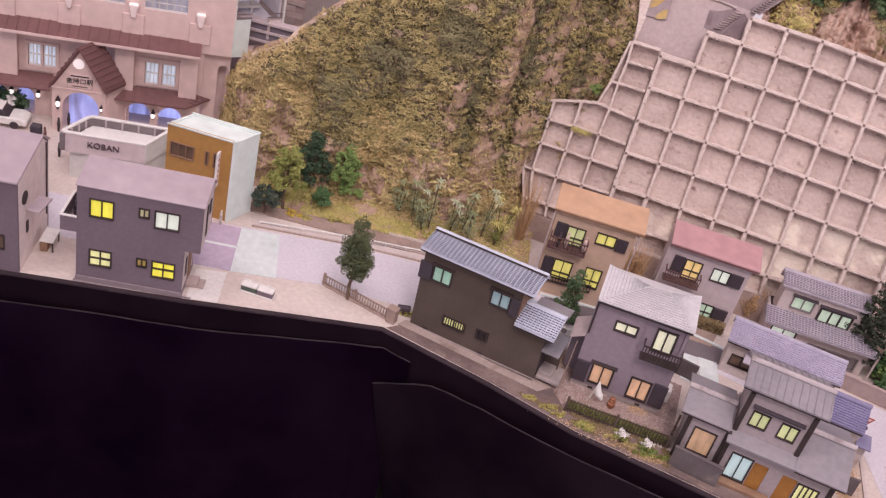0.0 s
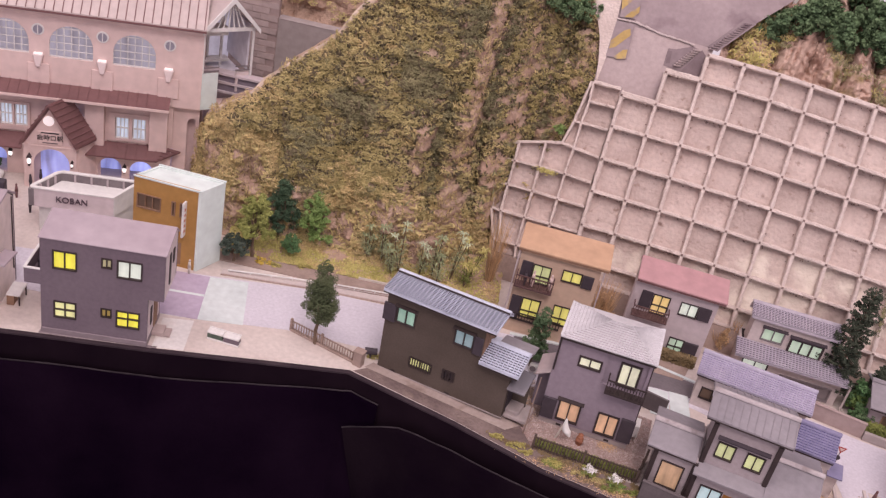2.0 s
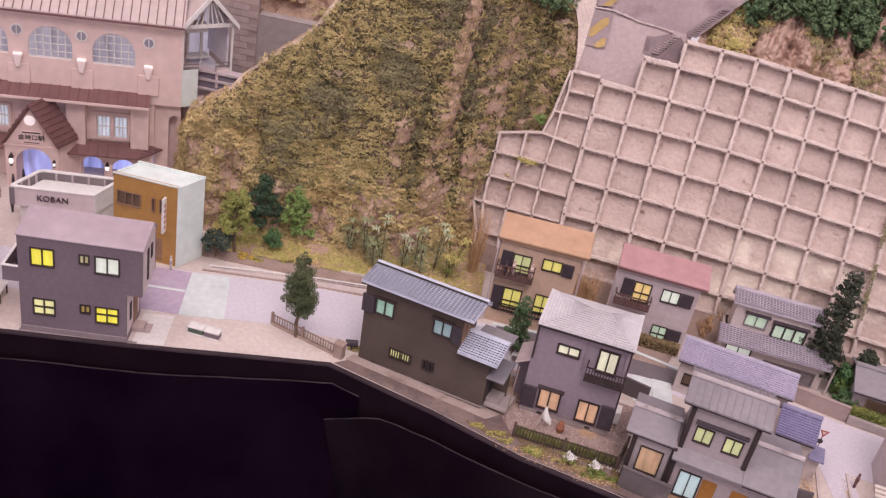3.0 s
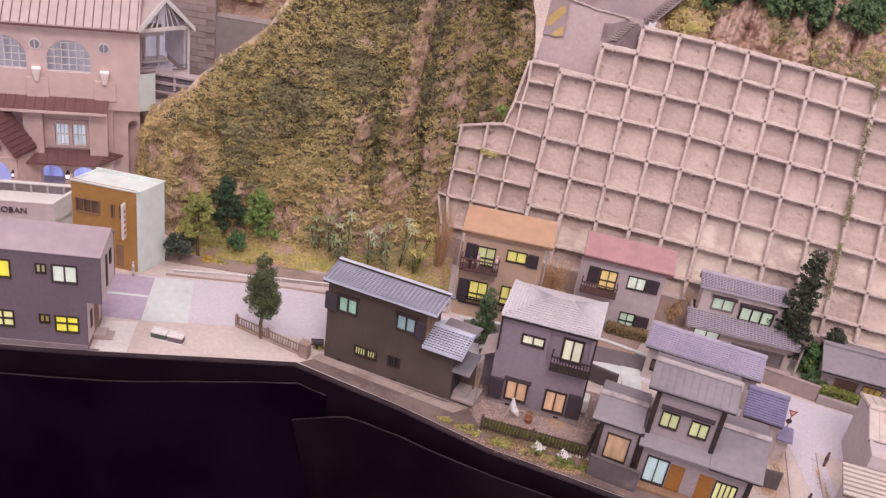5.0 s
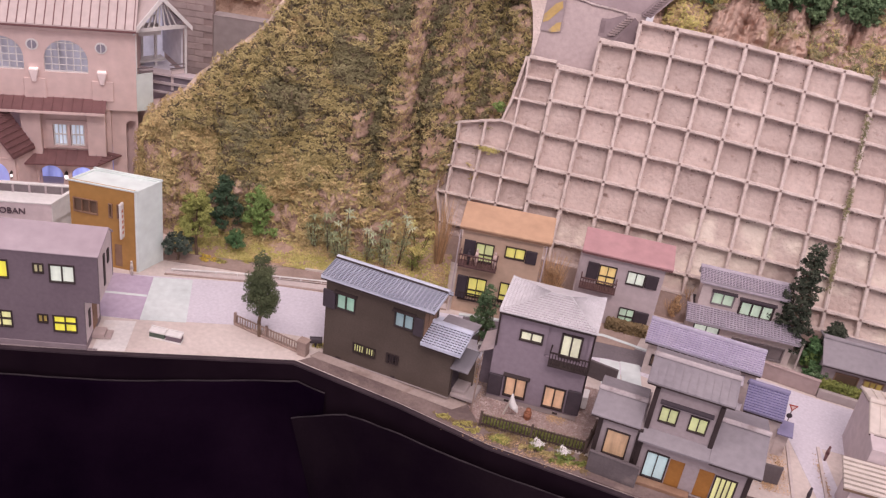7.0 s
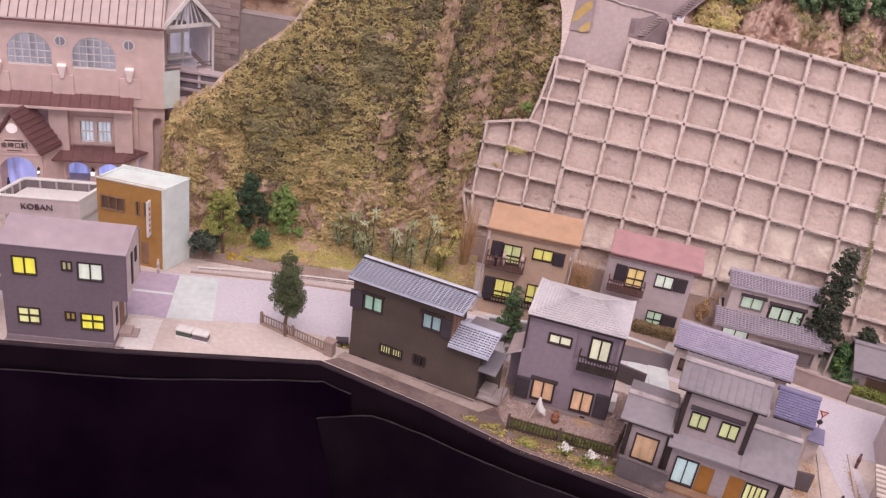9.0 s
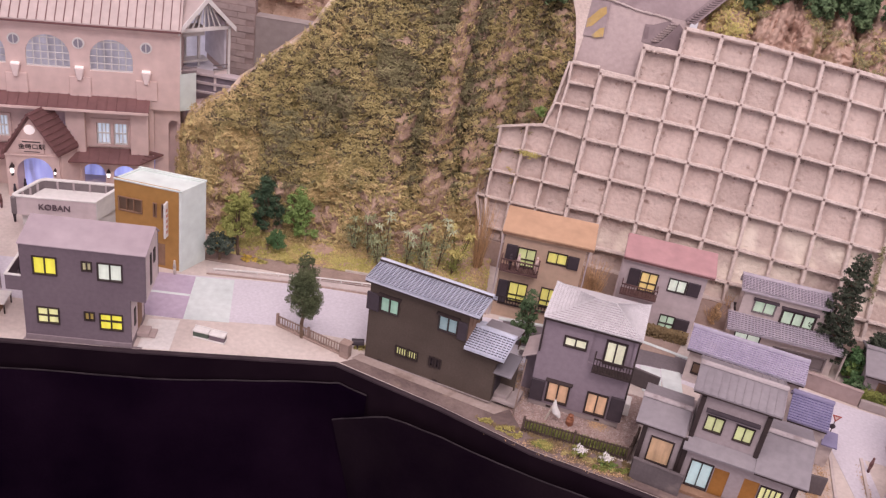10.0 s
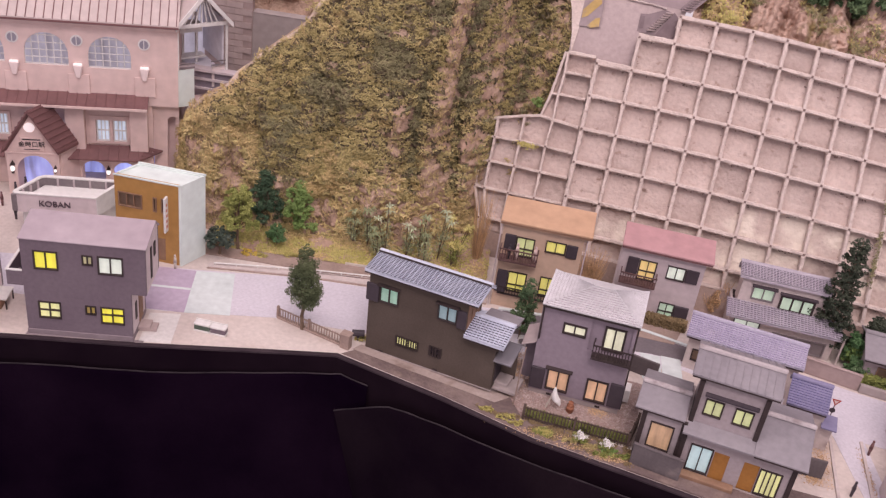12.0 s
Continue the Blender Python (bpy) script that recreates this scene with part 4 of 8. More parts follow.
# ---- back row of houses ----
def house_o():
    h = thing("house", "orange-tan two-storey model house with orange roof", "house", 0.5, 37.7, 0, -5)
    holes = [(0.75, 1.57, 2.79, 3.77), (2.05, 2.95, 3.27, 3.87), (0.66, 1.51, 0.90, 1.95), (2.10, 2.86, 0.95, 2.0)]
    shell(h, WALL_O, 0.1, 3.66, 0.0, 4.4, 0.0, 1.7, holes, gable=(1.3, 4.66))
    part("roof", M().side([(-0.24, 4.46), (1.5, 4.80), (1.8, 4.45), (1.8, 4.53), (1.5, 4.89), (-0.24, 4.55)], -0.06, 3.98), ROOF_O, h, bevel=0.02)
    part("eave_board", M().box(-0.04, 3.96, -0.22, -0.17, 4.36, 4.46), WOOD, h)
    window(h, *holes[0], GLOW_LIME, fw=0.05, rail=0.4)
    window(h, *holes[1], GLOW_CITRON, fw=0.05)
    window(h, *holes[2], GLOW_CITRON, fw=0.05, grille=0, rail=0.35)
    window(h, *holes[3], GLOW_CITRON, fw=0.05, rail=0.35)
    shutter_box(h, 0.24, 0.74, 3.0, 3.82)
    shutter_box(h, 2.97, 3.46, 3.22, 3.86)
    shutter_box(h, 0.18, 0.65, 0.8, 1.96)
    railing(h, 0.12, 1.82, -0.5, 0.0, 2.66, 3.30, 15, BALCONY)
    railing(h, 0.3, 2.6, -0.12, 0.0, 0.72, 1.12, 18, DARK, name="window_rail", floor=0.03)
    for x in (-0.0, 3.8):
        part("downpipe", M().tube((x + 0.0, -0.1, 0), (x, -0.1, 4.3), 0.03), WALL_P, h)
    return h


def house_p():
    h = thing("house", "pink-grey two-storey model house with rose roof", "house", 6.0, 38.7, 0, -8)
    holes = [(0.93, 1.72, 2.04, 3.08), (2.19, 3.02, 2.38, 3.08), (2.24, 2.96, 0.36, 1.13)]
    shell(h, WALL_P, 0.05, 3.79, 0.0, 3.6, 0.0, 1.7, holes, gable=(1.2, 3.80))
    part("roof", M().side([(-0.24, 3.66), (1.5, 3.93), (1.8, 3.62), (1.8, 3.70), (1.5, 4.02), (-0.24, 3.75)], 0.0, 4.08), ROOF_P, h, bevel=0.02)
    part("eave_board", M().box(0.02, 4.05, -0.22, -0.17, 3.57, 3.66), AWNING, h)
    window(h, *holes[0], GLOW_AMBER, fw=0.05, rail=0.45)
    window(h, *holes[1], GLOW_WHITE, fw=0.05)
    window(h, *holes[2], GLOW_MINT, fw=0.05, rail=0.4)
    shutter_box(h, 0.40, 0.91, 2.20, 3.12)
    shutter_box(h, 3.04, 3.60, 2.42, 3.10)
    shutter_box(h, 2.96, 3.6, 0.34, 1.12)
    railing(h, 0.2, 1.84, -0.5, 0.0, 1.92, 2.50, 15, BALCONY)
    part("downpipe", M().tube((0.0, -0.05, 0), (0.0, -0.05, 3.5), 0.03), WALL_P, h)
    return h


def house_e():
    h = thing("house", "dusty grey model house with stepped lilac tile roofs", "house", 11.4, 38.9, 0, -8)
    up = [(0.84, 1.86, 1.82, 2.50), (2.12, 3.66, 1.58, 2.40)]
    shell(h, WALL_E, 0.32, 3.98, 1.1, 2.84, 0.0, 1.05, up, gable=(0.75, 3.04))
    lo = [(0.32, 1.5, 0.72, 1.18), (2.1, 4.5, 0.1, 0.86)]
    shell(h, WALL_E, 0.1, 4.8, 0.0, 1.3, -0.85, 1.5, lo)
    gable_roof(h, ROOF_E, 0.12, 4.15, -0.16, 2.98, 0.8, 3.18, 1.15, 2.75, t=0.08, courses=9, cols=28, edge=ROOF_E)
    part("lower_roof", M().side([(-1.2, 1.34), (0.02, 1.56), (0.02, 1.64), (-1.2, 1.42)], -0.12, 5.0), ROOF_E, h)
    tiles(h, ROOF_E, -0.12, 5.0, -1.2, 1.42, 0.0, 1.64, 9, 34)
    window(h, *up[0], GLOW_MINT, fw=0.06, trim=STEEL)
    window(h, *up[1], GLOW_MINT, n=3, fw=0.09, y=-0.06)
    for q in up:
        part("hood", M().box(q[0] - 0.06, q[1] + 0.06, -0.2, 0.0, q[3] + 0.03, q[3] + 0.10), SHUTTER, h)
    window(h, *lo[0], GLOW_WHITE, y=-0.85, fw=0.05)
    window(h, *lo[1], STEEL, n=4, y=-0.85, fw=0.06, trim=STEEL)
    part("fence_stick", M().tube((5.1, -1.1, 0), (5.1, -1.1, 1.5), 0.05), CONC, h)
    return h


def house_k():
    h = thing("house", "low model house with long violet tiled roof", "house", 9.1, 35.2, 0, -15)
    shell(h, WALL_E, 0.05, 4.65, 0.0, 1.72, 0.0, 1.3, [(0.3, 1.3, 0.5, 1.1)], gable=(0.9, 2.05))
    window(h, 0.3, 1.3, 0.5, 1.1, BROWN_GLASS, fw=0.05)
    gable_roof(h, ROOF_K, -0.12, 4.80, -0.25, 1.82, 0.95, 2.24, 1.4, 1.85, t=0.08, courses=11, cols=32)
    part("lower_roof", M().side([(-0.55, 1.2), (0.0, 1.36), (0.0, 1.42), (-0.55, 1.26)], 0.8, 1.9), ROOF_E, h)
    part("lower_roof", M().side([(-0.55, 1.2), (0.0, 1.36), (0.0, 1.42), (-0.55, 1.26)], 3.0, 4.2), ROOF_E, h)
    return h


def house_s():
    h = thing("shed", "small model shed with indigo tiled roof", "shed", 12.5, 31.5, 0, -15)
    shell(h, WALL_E, 0.1, 1.55, 0.0, 1.75, 0.0, 1.5, [], gable=(0.85, 2.2))
    gable_roof(h, ROOF_S, 0.0, 1.58, -0.22, 1.86, 0.9, 2.44, 1.6, 1.92, t=0.08, courses=11, cols=11)
    part("lean_to_roof", M().side([(-0.3, 1.25), (0.6, 1.3), (0.6, 1.36), (-0.3, 1.31)], 1.5, 2.1), ROOF_S, h)
    part("lean_to_wall", M().box(1.56, 2.0, 0.0, 0.5, 0.0, 1.26), WALL_E, h)
    return h


def house_g():
    h = thing("house", "grey model house with plain grey roof and olive door", "house", 16.8, 36.0, 0, -11)
    holes = [(0.75, 1.75, 0.1, 1.15), (1.95, 2.8, 0.3, 1.15)]
    shell(h, WALL_D, 0.2, 4.8, 0.0, 1.55, 0.0, 2.0, holes, gable=(1.2, 1.9))
    gable_roof(h, ROOF_D, 0.02, 5.0, -0.35, 1.60, 1.2, 2.04, 2.2, 1.74, t=0.08)
    window(h, *holes[0], BROWN_GLASS, n=1, fw=0.05, trim=WOOD)
    window(h, *holes[1], OLIVE_GLASS, n=3, rail=0.5, fw=0.05, trim=WOOD)
    return h


def house_h():
    h = thing("house", "cream model house with ribbed sheet roofs", "house", 15.9, 29.0, 0, -11)
    shell(h, WALL_P, 0.75, 5.0, 0.0, 2.45, 0.3, 4.2, [], gable=(2.6, 2.9))
    gable_roof(h, ROOF_H, 0.68, 5.2, 1.2, 2.66, 2.65, 3.1, 4.4, 2.5, t=0.1, ribs=13)
    part("upper_wall", M().box(0.76, 5.0, 0.3, 1.3, 2.44, 2.56), WALL_P, h)
    part("vent_grille", M().box(1.55, 2.1, 0.24, 0.3, 2.0, 2.25), STEEL, h)
    shell(h, WALL_P, 0.2, 5.0, 0.0, 1.6, -1.1, 0.3, [])
    lo = part("corrugated_roof", M().side([(-1.3, 1.62), (0.3, 1.86), (0.3, 1.96), (-1.3, 1.72)], -0.1, 5.2), BARK, h, "ribbed cream sheet roof")
    for i in range(7):
        y = -1.28 + i * 0.225
        z = 1.72 + (y + 1.3) * 0.15
        part("rib", M().box(-0.12, 5.2, y, y + 0.165, z - 0.02, z + 0.07), ROOF_H, lo)
    return h


def house_f():
    h = thing("house", "pale pink model house with a round side window", "house", -19.68, 29.87, 0, 6.8)
    shell(h, WALL_A, -5.0, 0.0, 0.0, 4.15, 0.0, 3.4, [(-0.85, -0.5, 1.0, 1.7)], gable=(2.7, 4.6), side_mat=WALL_F)
    window(h, -0.85, -0.5, 1.0, 1.7, BROWN_GLASS, n=1, fw=0.05)
    part("roof", M().side([(-0.1, 4.12), (2.75, 4.63), (3.5, 4.1), (3.5, 4.2), (2.75, 4.73), (-0.1, 4.22)], -5.1, 0.06), ROOF_A, h, bevel=0.02)
    part("round_window", M().tube((-0.01, 0.75, 3.05), (0.04, 0.75, 3.05), 0.28, n=16), DARK, h)
    part("side_window", M().box(-0.01, 0.04, 0.85, 1.05, 1.35, 1.85), DARK, h)
    part("roof_box", M().box(-0.48, -0.1, 2.75, 3.1, 4.5, 5.0), SHUTTER, h, bevel=0.03)
    part("downpipe", M().tube((0.03, 3.1, 0.8), (0.03, 3.1, 4.2), 0.025), DARK, h)
    return h


for build in (house_a, house_b, house_c, house_d, house_o, house_p, house_e, house_k, house_s, house_g, house_h, house_f):
    build()


# ---- grid-beam slope wall ----
WALL_YAW, WALL_LEAN = -11.0, 22.0
WALL_AT = (5.64, 41.34, 1.0)


def slope_point(u, d, v):
    """A point of the slope wall: u along it, d behind its face, v up the slope."""
    m = pose(*WALL_AT, 0, 0, WALL_YAW) @ pose(0, 0, 0, -WALL_LEAN, 0, 0)
    return m @ Vector((u, d, v))


WALL_COLS = [(-2.45, -0.08), (-0.80, -0.06), (0.88, -0.12), (2.52, -0.06), (4.11, -0.03), (5.72, -0.07), (7.28, -0.20), (8.81, -0.22), (10.41, -0.36), (11.88, -0.36), (13.45, -0.38), (15.0, -0.38), (16.55, -0.38), (18.1, -0.38), (19.7, -0.38)]
WALL_ROWS = [(0.15, 0.0), (1.10, 0.005), (2.74, 0.012), (4.44, 0.022), (6.06, 0.026), (7.66, 0.030), (9.20, 0.040), (10.77, 0.060), (12.0, 0.045)]


def wall_node(i, j):
    """Where a post and a beam of the grid cross; the beams sag slightly towards one end."""
    u = WALL_COLS[i][0] + WALL_COLS[i][1] * (WALL_ROWS[j][0] - 6) / 6
    return Vector((u, WALL_ROWS[j][0] - WALL_ROWS[j][1] * max(0.0, u - 4) - 0.018 * max(0.0, 1.5 - u)))


def slope_wall():
    rng = random.Random(4)
    w = new("wall_slope")
    w.empty_display_size = 0.005
    w.matrix_basis = pose(*[c * S for c in WALL_AT], 0, 0, WALL_YAW) @ pose(0, 0, 0, -WALL_LEAN, 0, 0)
    tagged(w, "concrete grid-beam slope wall with sprayed mortar panels", "retaining wall", kind="structure")
    ncol = len(WALL_COLS)
    top = lambda i: 6 if i == 0 else 7 if i == 1 else 8
    r = 0.10

    def panel(a, b, c, d, foot=0.20, material=INFILL):
        """Sprayed mortar between four corners (low left, low right, top right, top left), thicker towards its foot."""
        k, seed = 16, rng.uniform(0, 99)
        a, b, c, d = Vector(a), Vector(b), Vector(c), Vector(d)
        bulge = rng.uniform(0.6, 1.15)

        def fn(p, q):
            e = a.lerp(b, p).lerp(d.lerp(c, p), q)
            deep = 0.46 - foot * bulge * (1 - q) ** 1.4 + 0.07 * noise.noise((p * 1.6 + seed, q * 1.6, 1.0)) + 0.03 * noise.noise((p * 4 + seed, q * 7, 3.0))
            deep -= 0.10 * max(0.0, noise.noise((p * 2.6 + seed, q * 8.0, 6.0)) - 0.12) + 0.03 * max(0.0, noise.noise((p * 9 + seed, q * 13, 9.0)))
            return (e.x, min(deep, 0.49), e.y)

        part("panel", M().sheet(fn, k, k), material, w, smooth=True)

    def beam(pts, wide=r, deep=0.46):
        """A rough beam along points of the face."""
        pts = [Vector(p) for p in pts]
        line = [pts[0]]
        for a, b in zip(pts, pts[1:]):
            n = max(2, int((b - a).length / 0.17))
            line += [a + (b - a) * (i + 1) / n for i in range(n)]
        seed, ring = rng.uniform(0, 99), []
        for i, p in enumerate(line):
            d = (line[min(i + 1, len(line) - 1)] - line[max(i - 1, 0)]).normalized()
            sd = Vector((-d.y, d.x)) * wide * (1 + 0.16 * noise.noise((i * 0.35, seed, 0.0)))
            j = [rng.gauss(0, 0.009) for _ in range(2)] + [rng.gauss(0, 0.012) for _ in range(2)]
            ring.append([(p.x - sd.x + j[0], deep, p.y - sd.y + j[0]), (p.x + sd.x + j[1], deep, p.y + sd.y + j[1]), (p.x + sd.x * 0.9 + j[1], 0.05 + j[2], p.y + sd.y * 0.9 + j[1]), (p.x + sd.x * 0.55, 0.0 + j[2], p.y + sd.y * 0.55), (p.x - sd.x * 0.55, 0.0 + j[3], p.y - sd.y * 0.55), (p.x - sd.x * 0.9 + j[0], 0.05 + j[3], p.y - sd.y * 0.9 + j[0])])
        n, m = len(line) - 1, M()
        faces = [tuple(6 * i + c for c in (k, (k + 1) % 6)) + tuple(6 * (i + 1) + c for c in ((k + 1) % 6, k)) for i in range(n) for k in range(6)]
        m.add([q for rr in ring for q in rr], faces + [(0, 1, 2, 3, 4, 5), tuple(6 * n + c for c in (5, 4, 3, 2, 1, 0))])
        part("beam", m, BEAM, w)

    for i in range(ncol - 1):
        for j in range(top(i)):
            # The lower panels take the paler mortar that also carries the foot's light.
            panel(wall_node(i, j), wall_node(i + 1, j), wall_node(i + 1, j + 1), wall_node(i, j + 1), 0.20, CHALK_LIT if j < 3 and i > 3 or j < 2 and i > 0 else INFILL)
    for i in range(ncol):
        t = max(top(max(0, i - 1)), top(min(i, ncol - 2)))
        beam([wall_node(i, j) for j in range(t + 1)], r * (1.12 if i == 0 else 1.0))
    for j in range(len(WALL_ROWS)):
        beam([wall_node(i, j) for i in range(0 if j <= 6 else 1 if j == 7 else 2, ncol)], r * (1.15 if j == 8 else 0.95), 0.44)
    beam([wall_node(1, 7) + Vector((-0.05, 0.06)), wall_node(2, 7) + Vector((0, 0.05))], 0.13, 0.40)
    beam([wall_node(0, 6) + Vector((-0.05, 0.10)), wall_node(1, 6) + Vector((0, 0.06))], 0.13, 0.40)
    for i in range(ncol - 1):
        for j in range(1, top(i) + 1):
            p = wall_node(i, j)
            part("anchor", M().box(p.x - 0.05, p.x + 0.05, -0.06, 0.0, p.y - 0.05, p.y + 0.05), ANCHOR, w, bevel=0.015)
    # narrower grid at its end
    fu = [(-6.35, -6.03, -5.15, -3.88, -2.50), (-6.90, -6.40, -5.19, -3.89, -2.53), (-6.99, -6.45, -5.20, -3.91, -2.56), (-7.10, -6.46, -5.23, -3.95, -2.60), (-7.12, -6.53, -5.27, -3.90, -2.62)]
    fv = [(0.63, 0.66, 0.70, 0.72, 0.74), (2.13, 2.11, 2.14, 2.20, 2.23), (3.39, 3.44, 3.49, 3.49, 3.51), (4.60, 4.65, 4.72, 4.76, 4.72), (5.31, 5.59, 5.96, 6.08, 5.99)]
    node = lambda i, j: Vector((fu[j][i], fv[j][i]))
    for i in range(4):
        for j in range(4):
            panel(node(i, j), node(i + 1, j), node(i + 1, j + 1), node(i, j + 1), 0.08)
        panel((fu[0][i] + 0.1, 0.1), (fu[0][i + 1], 0.1), node(i + 1, 0), node(i, 0), 0.04)
        beam([(fu[0][i] + 0.1, 0.1)] + [node(i, j) for j in range(5)], 0.075, 0.42)
    for j in range(4):
        beam([node(i, j) for i in range(5)], 0.07, 0.42)
        for i in range(4):
            p = node(i, j)
            part("anchor", M().box(p.x - 0.04, p.x + 0.04, -0.05, 0.0, p.y - 0.04, p.y + 0.04), ANCHOR, w)
    beam([node(0, 4), node(1, 4), node(2, 4), (-4.52, 6.14), node(3, 4), node(4, 4)], 0.08, 0.42)
    ur = [6.06, 7.33, 8.42, 9.36]
    for j in range(3):
        panel((-3.92, ur[j]), (-2.6, ur[j]), (-2.65, ur[j + 1]), (-3.93, ur[j + 1]), 0.06)
        beam([(-3.93, ur[j + 1]), (-2.62, ur[j + 1] + 0.03)], 0.07 if j < 2 else 0.10, 0.42)
    panel((-4.5, 6.14), (-3.92, 6.08), (-3.95, 9.33), (-4.04, 9.33), 0.04)
    beam([(-4.52, 6.14), (-4.27, 7.30), (-4.05, 9.36)], 0.075, 0.44)
    beam([(-3.90, 6.08), (-3.93, 7.33), (-3.87, 8.42), (-3.95, 9.36)], 0.07, 0.42)
    beam([(-4.27, 7.30), (-3.92, 7.33)], 0.06, 0.42)
    part("backing", M().box(-6.2, 19.6, 0.50, 0.9, -1.2, 5.2).box(-4.0, 19.6, 0.50, 0.9, 5.2, 9.2).box(-0.8, 19.6, 0.50, 0.9, 9.2, 10.5).box(0.9, 19.6, 0.50, 0.9, 10.5, 11.2), CONC, w)
    part("footing", M().box(-6.3, 19.6, -0.12, 0.50, -1.25, 0.08), SOIL, w)
    return w


slope_wall()


def wall_crust():
    """Crumbs and flaked edges along the beams: dark dirt under them, pale lumps on their edges."""
    rng, dirt, flakes = random.Random(83), M(), M()
    for _ in range(5200):
        i, j = rng.randrange(len(WALL_COLS) - 1), rng.randrange(1, 9)
        if (i == 0 and j > 6) or (i == 1 and j > 7):
            continue
        along_beam = rng.random() < 0.7
        a, b = wall_node(i, j), (wall_node(i + 1, j) if along_beam else wall_node(i, j - 1))
        p = a.lerp(b, rng.random())
        if noise.noise((p.x * 1.3, p.y * 1.3, 5.0)) + rng.uniform(-0.25, 0.25) < 0.05:
            continue
        side = rng.choice((-1, 1))
        if rng.random() < 0.45:
            off = 0.12 + 0.10 * rng.random() ** 2
            q = (p.x + (0 if along_beam else side * off), 0.36, p.y - (off if along_beam else 0))
            m = dirt
        else:
            off = 0.09 + rng.gauss(0, 0.015)
            q = (p.x + (0 if along_beam else side * off), 0.03, p.y + (side * off if along_beam else 0))
            m = flakes
        e = slope_point(*q)
        r = rng.uniform(0.012, 0.032)
        m.ball((e.x, e.y, e.z), r * rng.uniform(0.8, 2.0), r, r * rng.uniform(0.7, 1.4), 5, 3)
    whole("wall_dirt", dirt, ANCHOR, "dark crumbs of dirt under the beams", "dirt", kind="stuff")
    whole("wall_flakes", flakes, BEAM, "pale lumps of mortar on the beam edges", "mortar", kind="stuff")


wall_crust()

# concrete apron and rocky bank above the wall
def apron_fn(u, v, low=8.4, high=12.45):
    """The slope narrows to the wall at its foot and widens along the stairway above."""
    w = low + (high - low) * v
    end = max(0.9, -0.3 + 0.88 * (w - 11.05))
    start = -4.0 - 0.12 * max(0.0, w - 9.5) - 0.28 * max(0.0, w - 11.0)
    return tuple(slope_point(start + (end - start) * u, 0.45 + 0.2 * (w - 8.4) + 0.05 * noise.noise((u * 6, w * 0.75, 2)), w))


whole("concrete_slope", M().sheet(apron_fn, 30, 16), APRON, "stained grey-pink concrete slope above the grid wall", "slope", kind="structure", smooth=True)
whole("concrete_slope", M().sheet(lambda u, v: apron_fn(u, v, 12.45, 16.4), 30, 16), APRON_UPPER, "blotchy mauve concrete slope above the joint", "slope", kind="structure", smooth=True)


def on_apron(u, v, lift=0.03):
    return slope_point(u, 0.45 + 0.2 * (v - 8.4) - lift, v)


def marking(name, pts, lift, material, label, category="marking", group=""):
    whole(name, M().add([on_apron(*q, lift) for q in pts], [tuple(range(len(pts)))]), material, label, category, group=group, kind="structure")


marking("apron_edge", ((-3.93, 9.5), (-3.86, 9.5), (-3.80, 10.7), (-3.87, 12.5), (-3.98, 13.55), (-4.2, 15.5), (-6.0, 15.5), (-5.4, 13.1), (-4.72, 12.2), (-4.4, 11.5), (-4.1, 10.4)), 0.09, BEAM, "pale worn edge strip of the concrete slope", "edge")
marking("hazard_panel", ((-3.85, 10.72), (-2.85, 10.84), (-2.97, 12.56), (-3.88, 12.5)), 0.10, HAZARD_GREY, "darker grey panel behind the hazard stripes")
marking("hazard_panel", ((-3.80, 12.70), (-3.06, 12.82), (-3.06, 14.6), (-4.05, 14.5)), 0.10, HAZARD_GREY, "darker grey panel behind the hazard stripes")
for pts_ in (((-3.46, 10.80), (-3.32, 10.72), (-2.90, 10.86), (-2.94, 11.30), (-3.15, 11.22)), ((-3.80, 11.12), (-3.55, 11.25), (-3.02, 11.98), (-3.12, 12.30), (-3.40, 12.12), (-3.84, 11.50)), ((-3.58, 12.75), (-3.18, 12.84), (-2.98, 13.16), (-3.02, 13.45), (-3.35, 13.10)), ((-3.82, 13.05), (-3.42, 13.66), (-3.30, 14.1), (-3.94, 13.5)), ((-3.6, 14.0), (-3.1, 14.15), (-3.1, 14.5), (-3.5, 14.4))):
    marking("hazard_stripe", pts_, 0.12, YELLOW, "faded yellow hazard stripe painted on concrete", group="hazard stripes")
rj, mj = random.Random(17), M()
for (a_, b_), (c_, d_) in zip(((-3.9, 12.60), (-2.98, 12.66), (-1.64, 12.44), (-0.71, 12.42)), ((-2.98, 12.66), (-1.64, 12.44), (-0.71, 12.42), (0.0, 12.36))):
    for k in range(8):
        f, g = k / 8, (k + 1) / 8
        w_ = 0.05 * rj.uniform(0.7, 1.3)
        p, q = Vector((a_, b_)).lerp(Vector((c_, d_)), f), Vector((a_, b_)).lerp(Vector((c_, d_)), g)
        mj.tube(on_apron(p.x, p.y + rj.gauss(0, 0.012), 0.09), on_apron(q.x, q.y + rj.gauss(0, 0.012), 0.09), w_, w_, 6)
whole("concrete_joint", mj, CONC, "crumbled pale raised joint across the concrete slope", "joint", kind="structure")
# Flat dark sheets stand for the shade in the recess, side and drain.
marking("stair_recess", ((-1.10, 11.05), (0.62, 10.95), (0.46, 12.2), (-0.05, 12.30), (-0.75, 11.95), (-1.12, 11.9)), 0.03, STAIR_SHADE, "recess round the stairway with its shade painted in", "recess")
